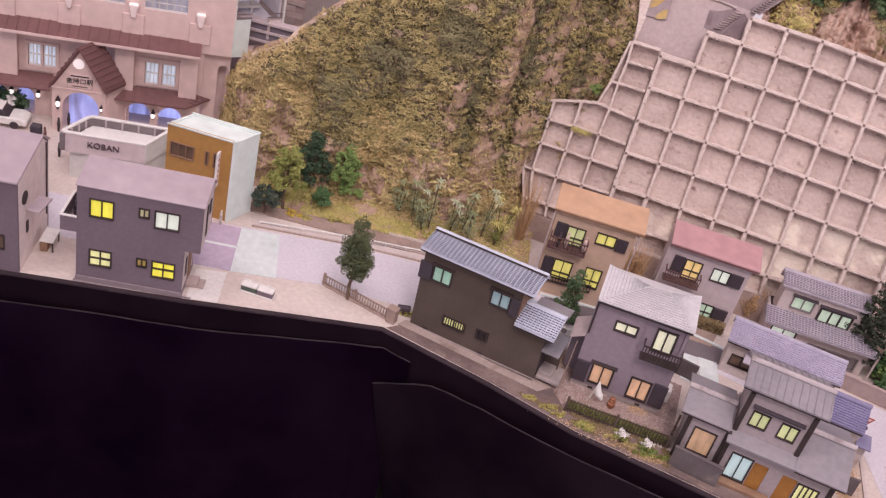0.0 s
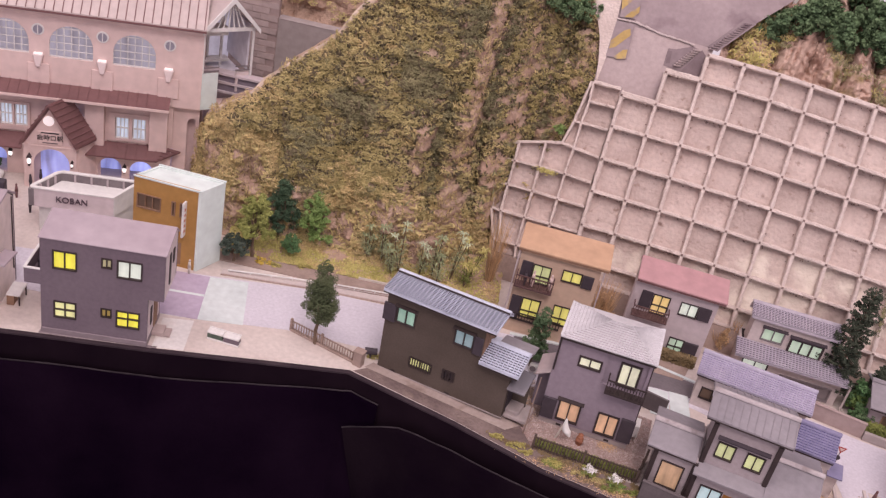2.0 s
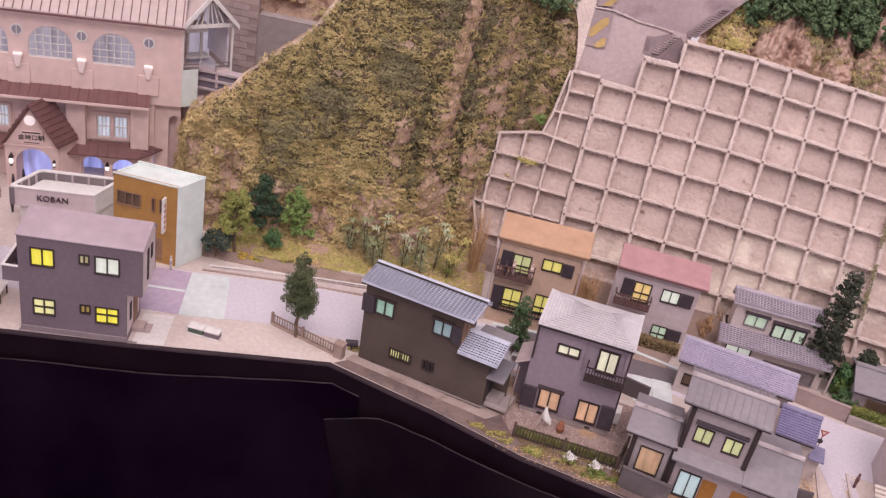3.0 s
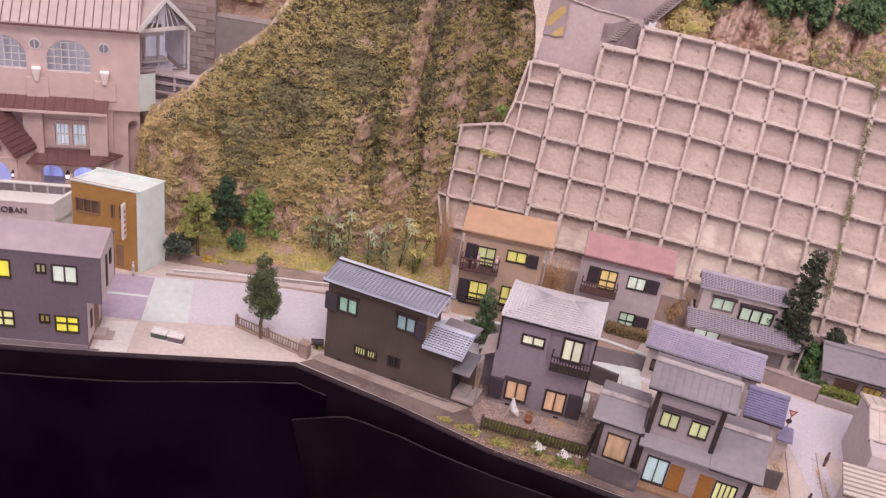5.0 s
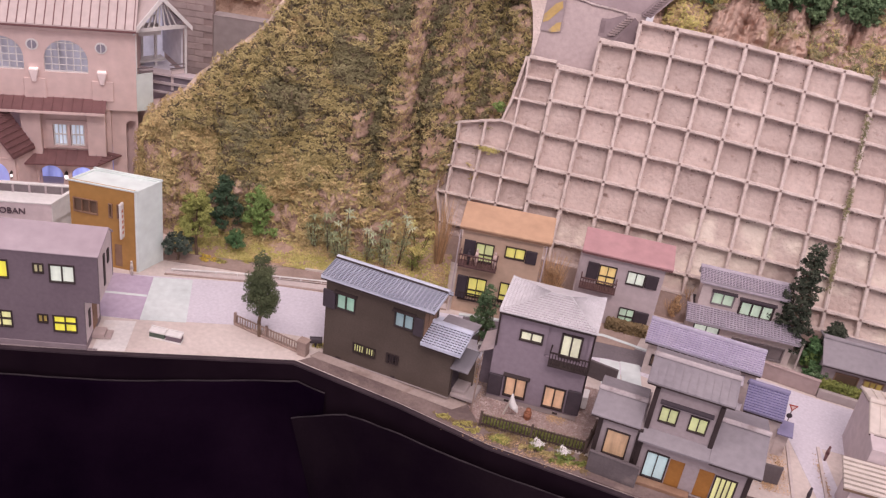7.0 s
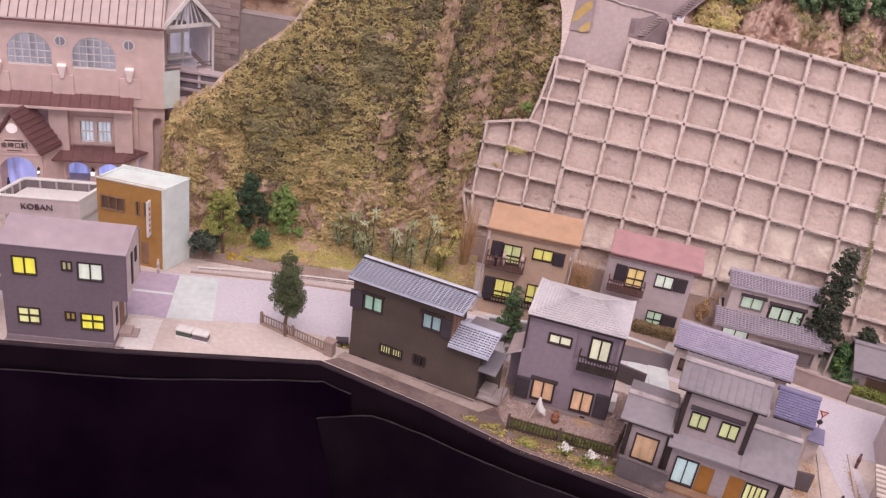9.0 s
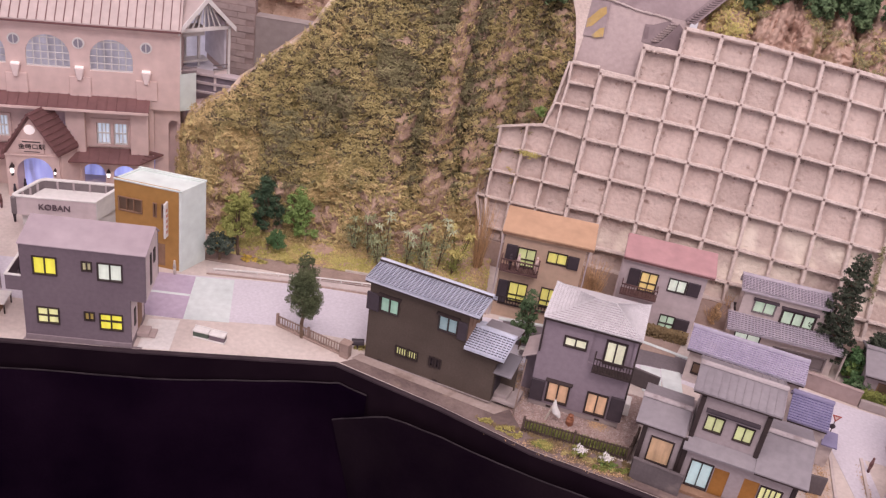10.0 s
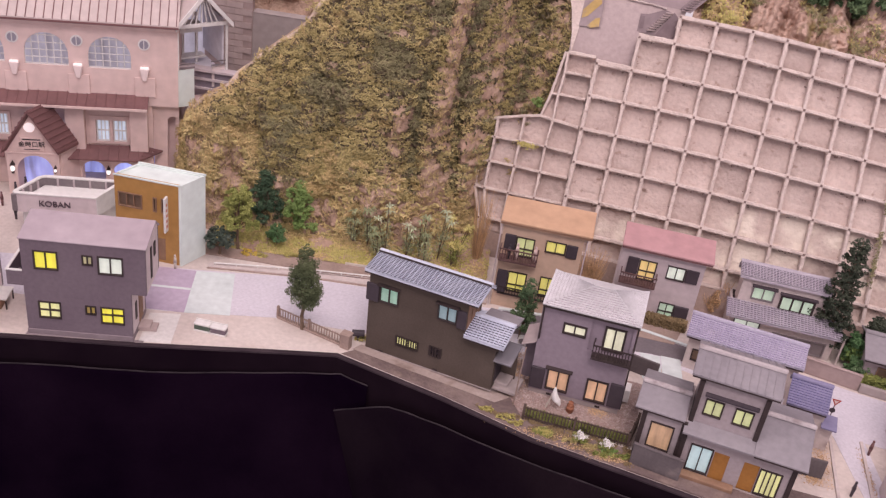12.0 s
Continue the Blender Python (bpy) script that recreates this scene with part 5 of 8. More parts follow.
whole("stair_cheek", M().add([slope_point(*q) for q in ((-0.25, 0.55, 10.95), (0.66, 0.48, 10.9), (0.68, 0.48, 11.95), (0.42, 0.72, 12.2))], [(0, 1, 2, 3)]), RECESS, "side of the stairway with its shade painted in", "stair side", kind="structure")
marking("drain_hole", ((-1.02, 11.2), (-0.84, 11.24), (-0.90, 11.82), (-1.10, 11.78)), 0.06, RECESS, "dark drain opening beside the stairway", "drain")


def stair(u, v, wide):
    return M().box(-wide, wide, -0.05, 0.06, -0.03, 0.03).turned(Matrix.Translation(on_apron(u, v, 0.12)) @ pose(0, 0, 0, 0, 0, 12))


steps = thing("stairway", "narrow worn mauve concrete stairway beside the slope", "stairs")
for i in range(9):
    part("step", stair(-0.46 + 0.082 * i, 11.22 + 0.118 * i, 0.19), APRON, steps)
for i in range(14):
    part("step", stair(0.88 + 0.092 * i, 12.42 + 0.12 * i, 0.19), APRON_UPPER, steps)
# This dark sheet is the shade between the upper steps, as colour.
part("stringer", M().add([on_apron(*q, 0.07) for q in ((0.62, 12.50), (1.12, 12.36), (2.45, 14.1), (1.95, 14.3))], [(0, 1, 2, 3)]), STAIR_SHADE, steps, "dark strip painting in the shade under the upper steps")


def bank_point(u, v):
    """Rounded buttresses of rock between clefts, steepest at their foot."""
    x = 1.25 + 19.85 * u
    w = x + 0.5 * noise.noise((x * 0.5, v * 1.2, 17.0))
    cleft = 0.55 * abs(math.sin(math.pi * (w + 0.4 * noise.noise((w * 0.4, 0.0, 2.0))) / 1.75)) ** 0.7 + 0.45 * abs(noise.noise((w * 0.52, v * 0.25, 7.0))) ** 0.6
    lump = 0.55 * abs(noise.noise((x * 1.3, v * 4.5, 31.0))) + 0.28 * abs(noise.noise((x * 3.0, v * 9.0, 34.0))) + 0.12 * noise.noise((x * 6.0, v * 20.0, 24.0))
    k = 1.0 - 1.7 * cleft - lump - 0.16 * abs(math.sin(7.0 * w + 2.0 * noise.noise((x * 1.5, v * 2.0, 3.0)))) + 0.3 * noise.noise((x * 1.8, v * 2.5, 4.0))
    p = slope_point(x, 0.75 + 2.3 * v + 1.3 * k * min(1.0, 0.1 + 2.6 * v), 11.3 + 3.7 * v + 0.8 * v * noise.noise((x * 0.3, 0, 9)))
    return (p.x, p.y, p.z)


whole("rock_bank", M().sheet(lambda u, v: bank_point(u, v * 1.7), 340, 110), ROCK, "pinkish-brown plaster rock bank above the wall", "rock", kind="structure")


# ---- leaves ----
def leaf(m, p, nrm, size, rng, long=2.0):
    """One small bent leaf at p, roughly facing nrm."""
    a = Vector((rng.gauss(0, 1), rng.gauss(0, 1), rng.gauss(0, 1)))
    n = (Vector(nrm) * 1.1 + a * 0.6).normalized()
    t = n.cross(Vector((rng.gauss(0, 1), rng.gauss(0, 1), rng.gauss(0, 1)))).normalized()
    b = n.cross(t)
    p = Vector(p)
    k = len(m.v)
    m.v += [tuple(p - t * size * long * 0.5), tuple(p - b * size * 0.5 + n * size * 0.12), tuple(p + t * size * long * 0.5), tuple(p + b * size * 0.5 + n * size * 0.12)]
    m.f += [(k, k + 1, k + 2), (k, k + 2, k + 3)]


def crown_mesh(blobs, count, size, seed, long=2.0, fill=0.45, knob=1.0):
    """Leaves over small knobs that sit on uneven clumps (x, y, z, rx, ry, rz)."""
    rng, m = random.Random(seed), M()
    tot = sum(b[3] * b[4] + b[4] * b[5] for b in blobs)
    for b in blobs:
        knobs = []
        for _ in range(13):
            d = Vector((rng.gauss(0, 1), rng.gauss(0, 1), rng.gauss(0, 1))).normalized()
            f = rng.uniform(0.5, 0.92) * (1 + 0.2 * noise.noise((d.x * 2.2 + b[0] * 3, d.y * 2.2, d.z * 2.2 + seed)))
            knobs.append((Vector((b[0] + d.x * b[3] * f, b[1] + d.y * b[4] * f, b[2] + d.z * b[5] * f)), rng.uniform(0.26, 0.42) * knob))
        for _ in range(int(count * (b[3] * b[4] + b[4] * b[5]) / tot)):
            c, k = rng.choice(knobs)
            d = Vector((rng.gauss(0, 1), rng.gauss(0, 1), rng.gauss(0, 1) + 0.25)).normalized()
            r = k * (1 - fill * rng.random() ** 1.5)
            leaf(m, (c.x + d.x * b[3] * r, c.y + d.y * b[4] * r, c.z + d.z * b[5] * r), d + Vector((0, 0, 0.3)), size * rng.uniform(0.6, 1.3), rng, long)
    return m


def limb(m, a, b, r0, r1, seed):
    rng = random.Random(seed)
    a, b = Vector(a), Vector(b)
    mid = (a + b) / 2 + Vector((rng.uniform(-1, 1), rng.uniform(-1, 1), 0)) * (b - a).length * 0.08
    m.tube(a, mid, r0, (r0 + r1) / 2, 7).tube(mid, b, (r0 + r1) / 2, r1, 7)


def tree(name, label, x, y, z, trunk_h, r, blobs, count, size, material, seed, long=1.7, category="tree", group="", knob=1.0):
    t = thing(name, label, category, x, y, z, group=group)
    m = M()
    limb(m, (0, 0, -0.05), (0, 0, trunk_h), r, r * 0.6, seed)
    for i, b in enumerate(blobs):
        limb(m, (0, 0, trunk_h * 0.75), (b[0] * 0.8, b[1] * 0.8, b[2]), r * 0.45, r * 0.12, seed + i)
    part("trunk", m, BARK, t)
    part("crown", crown_mesh(blobs, count, size, seed, long, 0.45, knob), material, t)
    return t


def clumps(n, h0, h1, wide, seed, taper=0.5, size=0.45):
    """Clump centres filling a crown from h0 to h1; taper: how much narrower it gets upwards."""
    rng, out = random.Random(seed), []
    for i in range(n):
        f = (i + 0.5) / n
        a, rr = i * 2.4 + rng.uniform(-0.4, 0.4), wide * (1 - taper * f) * rng.uniform(0.35, 0.85)
        s = wide * size * (1 - 0.4 * taper * f) * rng.uniform(0.8, 1.25)
        out.append((rr * math.cos(a), rr * math.sin(a), h0 + (h1 - h0) * f, s, s, s * 0.85))
    return out


# ---- the hill ----
HILL_TOP = [(-17.2, 0.5), (-16.6, 2.0), (-15.9, 3.5), (-15.2, 4.8), (-13.1, 6.6), (-11.5, 8.4), (-9.7, 9.8), (-8.9, 11.1), (-7.5, 13.2), (-5.5, 16.0), (0.6, 16.0), (1.5, 13.2), (2.1, 12.2), (2.5, 11.3), (2.7, 10.4), (3.2, 9.6)]
HILL_BASE = [(-17.2, 47.0), (-16.2, 44.0), (-14.8, 41.6), (-13.3, 40.6), (-11.5, 40.7), (-7.0, 40.6), (-4.0, 40.9), (-2.2, 41.6), (-1.0, 42.9), (0.0, 43.4), (4.0, 42.8)]


def interp(table, x):
    for (a, p), (b, q) in zip(table, table[1:]):
        if x <= b:
            f = max(0.0, (x - a) / (b - a))
            return p + (q - p) * f
    return table[-1][1]


BARE = [(-12.6, 3.1, 1.0, 1.2, 1.0), (-14.7, 2.9, 1.0, 1.4, 0.9), (-10.3, 2.4, 1.2, 0.7, 1.0), (-5.6, 2.7, 1.2, 0.9, 0.85), (-3.0, 3.2, 1.0, 1.3, 0.9), (-0.9, 2.8, 0.6, 1.5, 0.85), (-4.0, 1.4, 1.6, 0.8, 0.75), (-8.0, 1.3, 1.2, 0.8, 0.75), (-13.6, 1.2, 1.5, 1.2, 0.95), (-11.2, 1.4, 1.6, 0.9, 1.0), (-8.6, 1.6, 0.9, 0.7, 0.7), (-16.3, 1.6, 0.8, 1.6, 0.9), (-6.9, 1.9, 0.5, 0.8, 0.65), (-13.4, 4.0, 0.5, 0.5, 0.7), (0.5, 8.0, 0.3, 2.6, 0.8)]
# bare ribs down the slope: (height, place) along each, half width, strength
RIBS = [([(2.4, -3.1), (4.6, -3.2), (6.2, -3.2), (7.5, -3.0), (8.8, -2.9), (13.0, -2.75)], 0.34, 0.90),
        ([(2.0, -5.5), (4.2, -5.1), (5.6, -4.9), (7.2, -4.8)], 0.34, 0.72),
        ([(2.6, -1.3), (5.2, -1.5), (6.6, -1.0), (9.1, -0.75), (12.0, -0.5)], 0.60, 0.70),
        ([(5.6, 1.2), (7.5, 1.6), (9.0, 1.75), (12.0, 2.3)], 0.50, 0.72)]
# leafy hollows between the ribs
HOLLOWS = [([(2.6, -1.95), (5.2, -2.25), (8.4, -2.3), (10.0, -2.2), (13.0, -1.9)], 0.33), ([(6.6, 0.6), (8.8, 0.7), (10.1, 0.85), (12.5, 1.3)], 0.26), ([(2.4, -4.1), (6.0, -4.15), (9.5, -3.7)], 0.40)]


def along(table, x, z):
    """How far x lies from a line down the slope at height z; far off outside its heights."""
    if z < table[0][0] or z > table[-1][0]:
        return 9.0
    return abs(x - interp(table, z) - 0.16 * noise.noise((x * 0.9, z * 0.9, 51.0)))


def hollow_at(x, z):
    return max(max(0.0, 1.0 - (along(t, x, z) / p) ** 2) for t, p in HOLLOWS)


def rib_at(x, z):
    return max(k * max(0.0, 1.25 - 0.55 * (along(t, x, z) / p) ** 2) for t, p, k in RIBS)


def bareness(x, z):
    """How much the plaster shows through the foliage: bare patches below and eroded ribs."""
    w = 0.25 * noise.noise((x * 0.9, z * 0.9, 51.0)) + 0.22 * noise.noise((x * 3.1, z * 2.3, 57.0))
    b = max(k * max(0.0, 1.25 - 0.6 * (((x - a) / p) ** 2 + ((z - c) / q) ** 2)) for a, c, p, q, k in BARE)
    loose = 0.42 * max(0.0, min(1.0, (x + 1.9) / 0.6))
    return min(1.0, max(b, rib_at(x, z), loose) + w) - 1.2 * hollow_at(x, z)


def hill_point(x, z):
    base = interp(HILL_BASE, x)
    lean = 0.17 + 0.22 * max(0.0, min(1.0, (x + 3) / 3))
    right = max(0.0, min(1.0, (x + 6.0) / 2.0))
    flute = noise.noise((x * 0.85, z * 0.13, 1.0)) * (0.45 + 0.2 * right) + 0.30 * noise.noise((x * 2.0, z * 0.5, 5.0))
    flute += 0.42 * noise.noise((x * 0.75, z * 1.7, 18.0)) + 0.20 * noise.noise((x * 1.6, z * 3.0, 8.0)) + 0.08 * noise.noise((x * 4.5, z * 7.0, 4.0))
    flute += 0.45 * hollow_at(x, z) - 0.30 * rib_at(x, z)
    b = max(0.0, bareness(x, z))
    flute += b * (-0.16 + 0.20 * abs(noise.noise((x * 3.2, z * 0.7, 2.0))) + 0.14 * noise.noise((x * 4.0, z * 2.4, 6.0)) + 0.07 * noise.noise((x * 9.0, z * 7.0, 16.0)))
    edge = interp(HILL_TOP, x)
    over = max(0.0, z - edge + 0.7)
    foot = max(0.0, 1 - z / 1.2)
    return Vector((x, base + lean * z + flute * (1 - 0.6 * foot) - 0.35 * foot * foot + over * over * 1.6, z - 0.35 * over * over))


def hill_fn(u, v):
    x = -17.2 + 20.4 * u
    return tuple(hill_point(x, -0.2 + (interp(HILL_TOP, x) + 0.6) * v))


whole("hill", M().sheet(hill_fn, 260, 170), EARTH, "earthy plaster hillside with eroded gullies", "hill", kind="structure", smooth=True)


def rim_fn(u, v):
    """The bare cut edge of the hill along its ridge."""
    x = -16.6 + 9.0 * u
    a = hill_point(x, interp(HILL_TOP, x) - 0.05)
    r = 0.34 * (1 + 0.25 * noise.noise((x * 1.4, 0.0, 3.0)))
    c = math.pi * (0.95 * v - 0.1)
    return (a.x - 0.62 * r * math.sin(c), a.y - r * math.cos(c) * 0.5, a.z + 0.66 * r * math.sin(c) - 0.06)


whole("hill_rim", M().sheet(rim_fn, 90, 8), RIM, "pale smooth plaster rim along the hill's ridge", "hill", kind="structure", smooth=True)


def fibre(m, p, n, ln, wide, rng, along=None):
    """A curled fibre of ground foam lying on a surface."""
    t = n.cross(Vector((rng.gauss(0, 1), rng.gauss(0, 1), rng.gauss(0, 1)))).normalized()
    if along is not None:
        t = (along + t * 0.75).normalized()
    b = n.cross(t).normalized()
    c = rng.uniform(-0.45, 0.45) * ln
    lift = rng.uniform(0.1, 0.45) * ln
    pts = [p - t * ln * 0.5, p + b * c * 0.5 + n * lift, p + t * ln * 0.5 + b * c + n * lift * rng.uniform(-0.2, 1.2)]
    w = (b + n * rng.uniform(-0.6, 0.6)) * wide * 0.5
    k = len(m.v)
    for q in pts:
        m.v += [tuple(q - w), tuple(q + w)]
    m.f += [(k, k + 1, k + 3, k + 2), (k + 2, k + 3, k + 5, k + 4)]


def hill_grass():
    """Matted sprigs in wavy rows, proud of the plaster, with loose straw where the plaster shows."""
    rng = random.Random(11)
    kinds = (M(), M(), M(), M())
    for _ in range(16000):
        x = rng.uniform(-16.9, 3.0)
        z = 0.12 + rng.random() * (interp(HILL_TOP, x) - 0.12)
        b = bareness(x, z) + (0.35 if z < 0.8 else 0.0)
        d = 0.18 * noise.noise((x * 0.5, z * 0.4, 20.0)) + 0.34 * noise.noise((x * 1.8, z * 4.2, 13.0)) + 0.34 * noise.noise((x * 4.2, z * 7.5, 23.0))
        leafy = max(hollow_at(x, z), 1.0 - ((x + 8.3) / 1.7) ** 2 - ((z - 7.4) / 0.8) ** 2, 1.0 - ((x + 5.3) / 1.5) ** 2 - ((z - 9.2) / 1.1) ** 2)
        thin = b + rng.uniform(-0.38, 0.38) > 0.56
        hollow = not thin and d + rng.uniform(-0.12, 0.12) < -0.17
        p = hill_point(x, z)
        e = hill_point(x + 0.12, z) - p
        n = e.cross(hill_point(x, z + 0.12) - p).normalized()
        if n.y > 0:
            n = -n
        e = e.normalized()
        n = (n + Vector((0, 0, 0.35))).normalized()
        # Straw gathers low down: dry fibres, and the brighter light there as colour.
        c = 0.5 * noise.noise((x * 0.45, z * 0.45, 40.0)) + 0.35 * noise.noise((x * 1.5, z * 3.0, 44.0)) + rng.uniform(-0.14, 0.14) + (0.85 if x > -9 else 0.4) * max(0.0, 1 - z / 5.2) + 0.62 * max(0.0, min(1.0, (-10.8 - x) / 3.2)) - 0.5 * max(0.0, leafy)
        if thin:
            if rng.random() < 0.32 + 0.5 * min(1.0, rib_at(x, z)):
                for _k in range(rng.randint(3, 9)):
                    q = p + e * rng.gauss(0, 0.15) + Vector((0, 0, rng.gauss(0, 0.12)))
                    fibre(kinds[2 if rng.random() < 0.6 else 0 if rng.random() < 0.7 else 3], q - Vector((0, 0.02, 0)), n, rng.uniform(0.08, 0.22), rng.uniform(0.016, 0.030), rng, Vector((rng.uniform(-0.6, 0.6), 0, 1)))
            continue
        # Dark fibres here put the shade of the pits into colour.
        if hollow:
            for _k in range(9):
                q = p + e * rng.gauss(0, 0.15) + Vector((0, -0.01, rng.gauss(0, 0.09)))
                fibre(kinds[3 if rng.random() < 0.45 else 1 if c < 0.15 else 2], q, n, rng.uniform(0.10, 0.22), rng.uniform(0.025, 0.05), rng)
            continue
        m = kinds[1] if c < -0.2 else kinds[2] if c > 0.28 else kinds[0]
        tall = 0.10 + 0.70 * max(0.0, d + 0.17)
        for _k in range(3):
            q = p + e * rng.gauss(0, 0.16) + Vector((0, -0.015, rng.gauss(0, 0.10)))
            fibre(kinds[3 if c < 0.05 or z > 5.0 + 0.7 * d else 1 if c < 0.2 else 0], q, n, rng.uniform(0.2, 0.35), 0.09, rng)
        for _k in range(rng.randint(15, 22)):
            f = rng.random()
            q = p + e * rng.gauss(0, 0.13) + Vector((0, -0.01, rng.gauss(0, 0.05))) + n * tall * f
            fibre(m, q, n, rng.uniform(0.08, 0.19), rng.uniform(0.017, 0.034), rng, e * rng.choice((-1, 1)) + Vector((0, 0, rng.uniform(-0.5, 0.5))))
    for m, mt_, lb in zip(kinds, (GRASS, GRASS_DARK, STRAW, GRASS_UNDER), ("olive matted fibre foliage on the hill", "grey-green matted fibre foliage on the hill", "dry straw-coloured fibres on the hill", "dark brown undergrowth with the shade of the gaps in its colour")):
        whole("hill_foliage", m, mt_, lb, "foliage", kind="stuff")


hill_grass()


def bank_fn(u, v):
    """The grassy strip between the kerb and the foot of the hill."""
    x = -13.0 + 13.3 * u
    y0 = 38.75 + 0.25 * math.sin(u * 3)
    y1 = interp(HILL_BASE, x) - 0.2
    return (x, y0 + (y1 - y0) * v, 0.03 + 0.45 * v * v + 0.06 * noise.noise((x * 1.2, v * 3, 2.0)))


whole("verge", M().sheet(bank_fn, 60, 10), EARTH, "earth verge at the foot of the hill", "verge", kind="structure", smooth=True)
whole("footway", M().prism([(-13.0, 38.0), (0.4, 38.05), (0.4, 38.95), (-5, 39.0), (-13.0, 38.75)], -0.02, 0.05), SOIL, "brownish footway strip behind the kerb", "footway", kind="structure")
mg = (M(), M())
rg = random.Random(5)
for _ in range(19000):
    u, v = rg.random(), rg.random()
    d = noise.noise((u * 9, v * 2.5, 6.0)) + 0.5 * noise.noise((u * 30, v * 6, 9.0))
    if d + rg.uniform(-0.35, 0.35) < -0.12:
        continue
    p = bank_fn(u, v)
    leaf(mg[0 if noise.noise((u * 14, v * 3, 16.0)) + rg.uniform(-0.3, 0.3) < 0.18 else 1], (p[0], p[1], p[2] + 0.03), (0, -0.5, 1), rg.uniform(0.03, 0.07), rg, 3.0)
whole("verge_grass", mg[0], GRASS_PALE, "short yellow-green static grass", "grass", kind="stuff")
whole("verge_grass", mg[1], STRAW, "short straw-coloured static grass", "grass", kind="stuff")
for x, y, s, mt_ in ((-10.9, 38.55, 0.36, MOSS_GOLD), (-10.35, 38.5, 0.28, GRASS_PALE), (-4.6, 39.6, 0.35, GRASS_PALE), (-2.9, 39.4, 0.42, GRASS_PALE), (-1.2, 39.3, 0.3, LEAF_OLIVE), (-9.0, 38.9, 0.3, GRASS_PALE)):
    whole("grass_tuft", crown_mesh([(0, 0, 0.1, s * 1.2, s * 0.7, s * 0.55)], 420, 0.045, 170 + int(x * 7), 2.6), mt_, "golden grass tuft on the verge" if mt_ is MOSS_GOLD else "yellow-green grass tuft on the verge", "grass", "grass tufts", x=x, y=y)

# ---- trees ----
tree("street_tree", "dense egg-shaped dark green street tree", -7.2, 33.48, 0, 1.3, 0.10,
     [(0.05, 0, 1.45, 0.58, 0.58, 0.38), (0, 0, 1.95, 0.72, 0.72, 0.55), (-0.04, 0.05, 2.55, 0.68, 0.68, 0.6), (0.03, 0, 3.15, 0.52, 0.52, 0.5), (0, 0, 3.8, 0.30, 0.30, 0.48), (0.35, -0.2, 2.2, 0.38, 0.38, 0.34), (-0.38, -0.15, 2.35, 0.36, 0.36, 0.34), (0.2, -0.3, 2.9, 0.34, 0.34, 0.34), (-0.22, -0.2, 3.05, 0.32, 0.32, 0.32)], 16000, 0.045, LEAF_DARK, 1, knob=1.35)
tree("small_tree", "small dark blue-green round tree by the white shop", -12.2, 38.13, 0, 0.55, 0.07, clumps(11, 0.78, 1.18, 0.70, 3, 0.25, 0.42), 4200, 0.055, LEAF_BLUE, 2, group="trees at the hill foot")
tree("small_tree", "olive-green tree with bare brown trunk", -11.5, 38.85, 0, 1.5, 0.085, clumps(20, 1.4, 3.15, 0.88, 5, 0.55, 0.38), 15000, 0.05, LEAF_LIME, 3, knob=1.15, group="trees at the hill foot")
tree("small_tree", "dark green upright tree", -10.7, 40.6, 0.1, 1.1, 0.085, clumps(24, 0.95, 3.2, 1.02, 6, 0.74, 0.38), 13000, 0.05, LEAF_PINE, 4, group="trees at the hill foot")
tree("small_tree", "bright green bushy tree", -9.08, 40.6, 0.1, 0.6, 0.08, clumps(20, 0.75, 2.75, 0.90, 8, 0.45, 0.38), 13000, 0.05, LEAF_MID, 5, group="trees at the hill foot")
tree("shrub", "low jade-green shrub with a short stem", -9.87, 39.6, 0.02, 0.4, 0.04, clumps(10, 0.45, 1.05, 0.62, 9, 0.45, 0.42), 3600, 0.045, LEAF_JADE, 6, category="shrub")
tree("garden_tree", "narrow green garden tree between houses", 2.02, 35.3, 0, 0.9, 0.06, clumps(17, 0.55, 2.95, 0.80, 10, 0.62, 0.40), 9500, 0.042, LEAF_FOREST, 7)


def conifer(x, y, z, h, wide, seed, material, label):
    t = thing("conifer", label, "tree", x, y, z)
    rng, m, blobs = random.Random(seed), M(), []
    m.tube((0, 0, -0.05), (0, 0, h * 0.95), 0.11, 0.03, 7)
    for i in range(80):
        f = i / 79
        a = i * 2.4 + rng.uniform(-0.3, 0.3)
        rr = wide * (1 - 0.72 * f) * rng.uniform(0.45, 1.0)
        hh = h * (0.14 + 0.84 * f)
        c = (rr * math.cos(a), rr * math.sin(a), hh)
        m.tube((0, 0, hh - 0.1), c, 0.03, 0.012, 5)
        s = rng.uniform(0.22, 0.38) * (1.1 - 0.35 * f)
        blobs.append((*c, s, s, s * 0.75))
    part("trunk", m, BARK, t)
    part("crown", crown_mesh(blobs, 22000, 0.055, seed, 1.6, 0.6), material, t)


conifer(15.95, 38.2, 0, 5.9, 1.05, 21, LEAF_CONIFER, "tall dark conifer with clumped branches")
conifer(17.7, 37.6, 0, 2.4, 0.7, 22, LEAF_CONIFER, "shorter dark conifer beside the tall one")
tree("shrub", "leafy green shrub under the conifer", 16.9, 37.2, 0, 0.3, 0.05, clumps(8, 0.3, 1.5, 0.55, 14, 0.3, 0.55), 2600, 0.06, LEAF_JADE, 15, category="shrub")
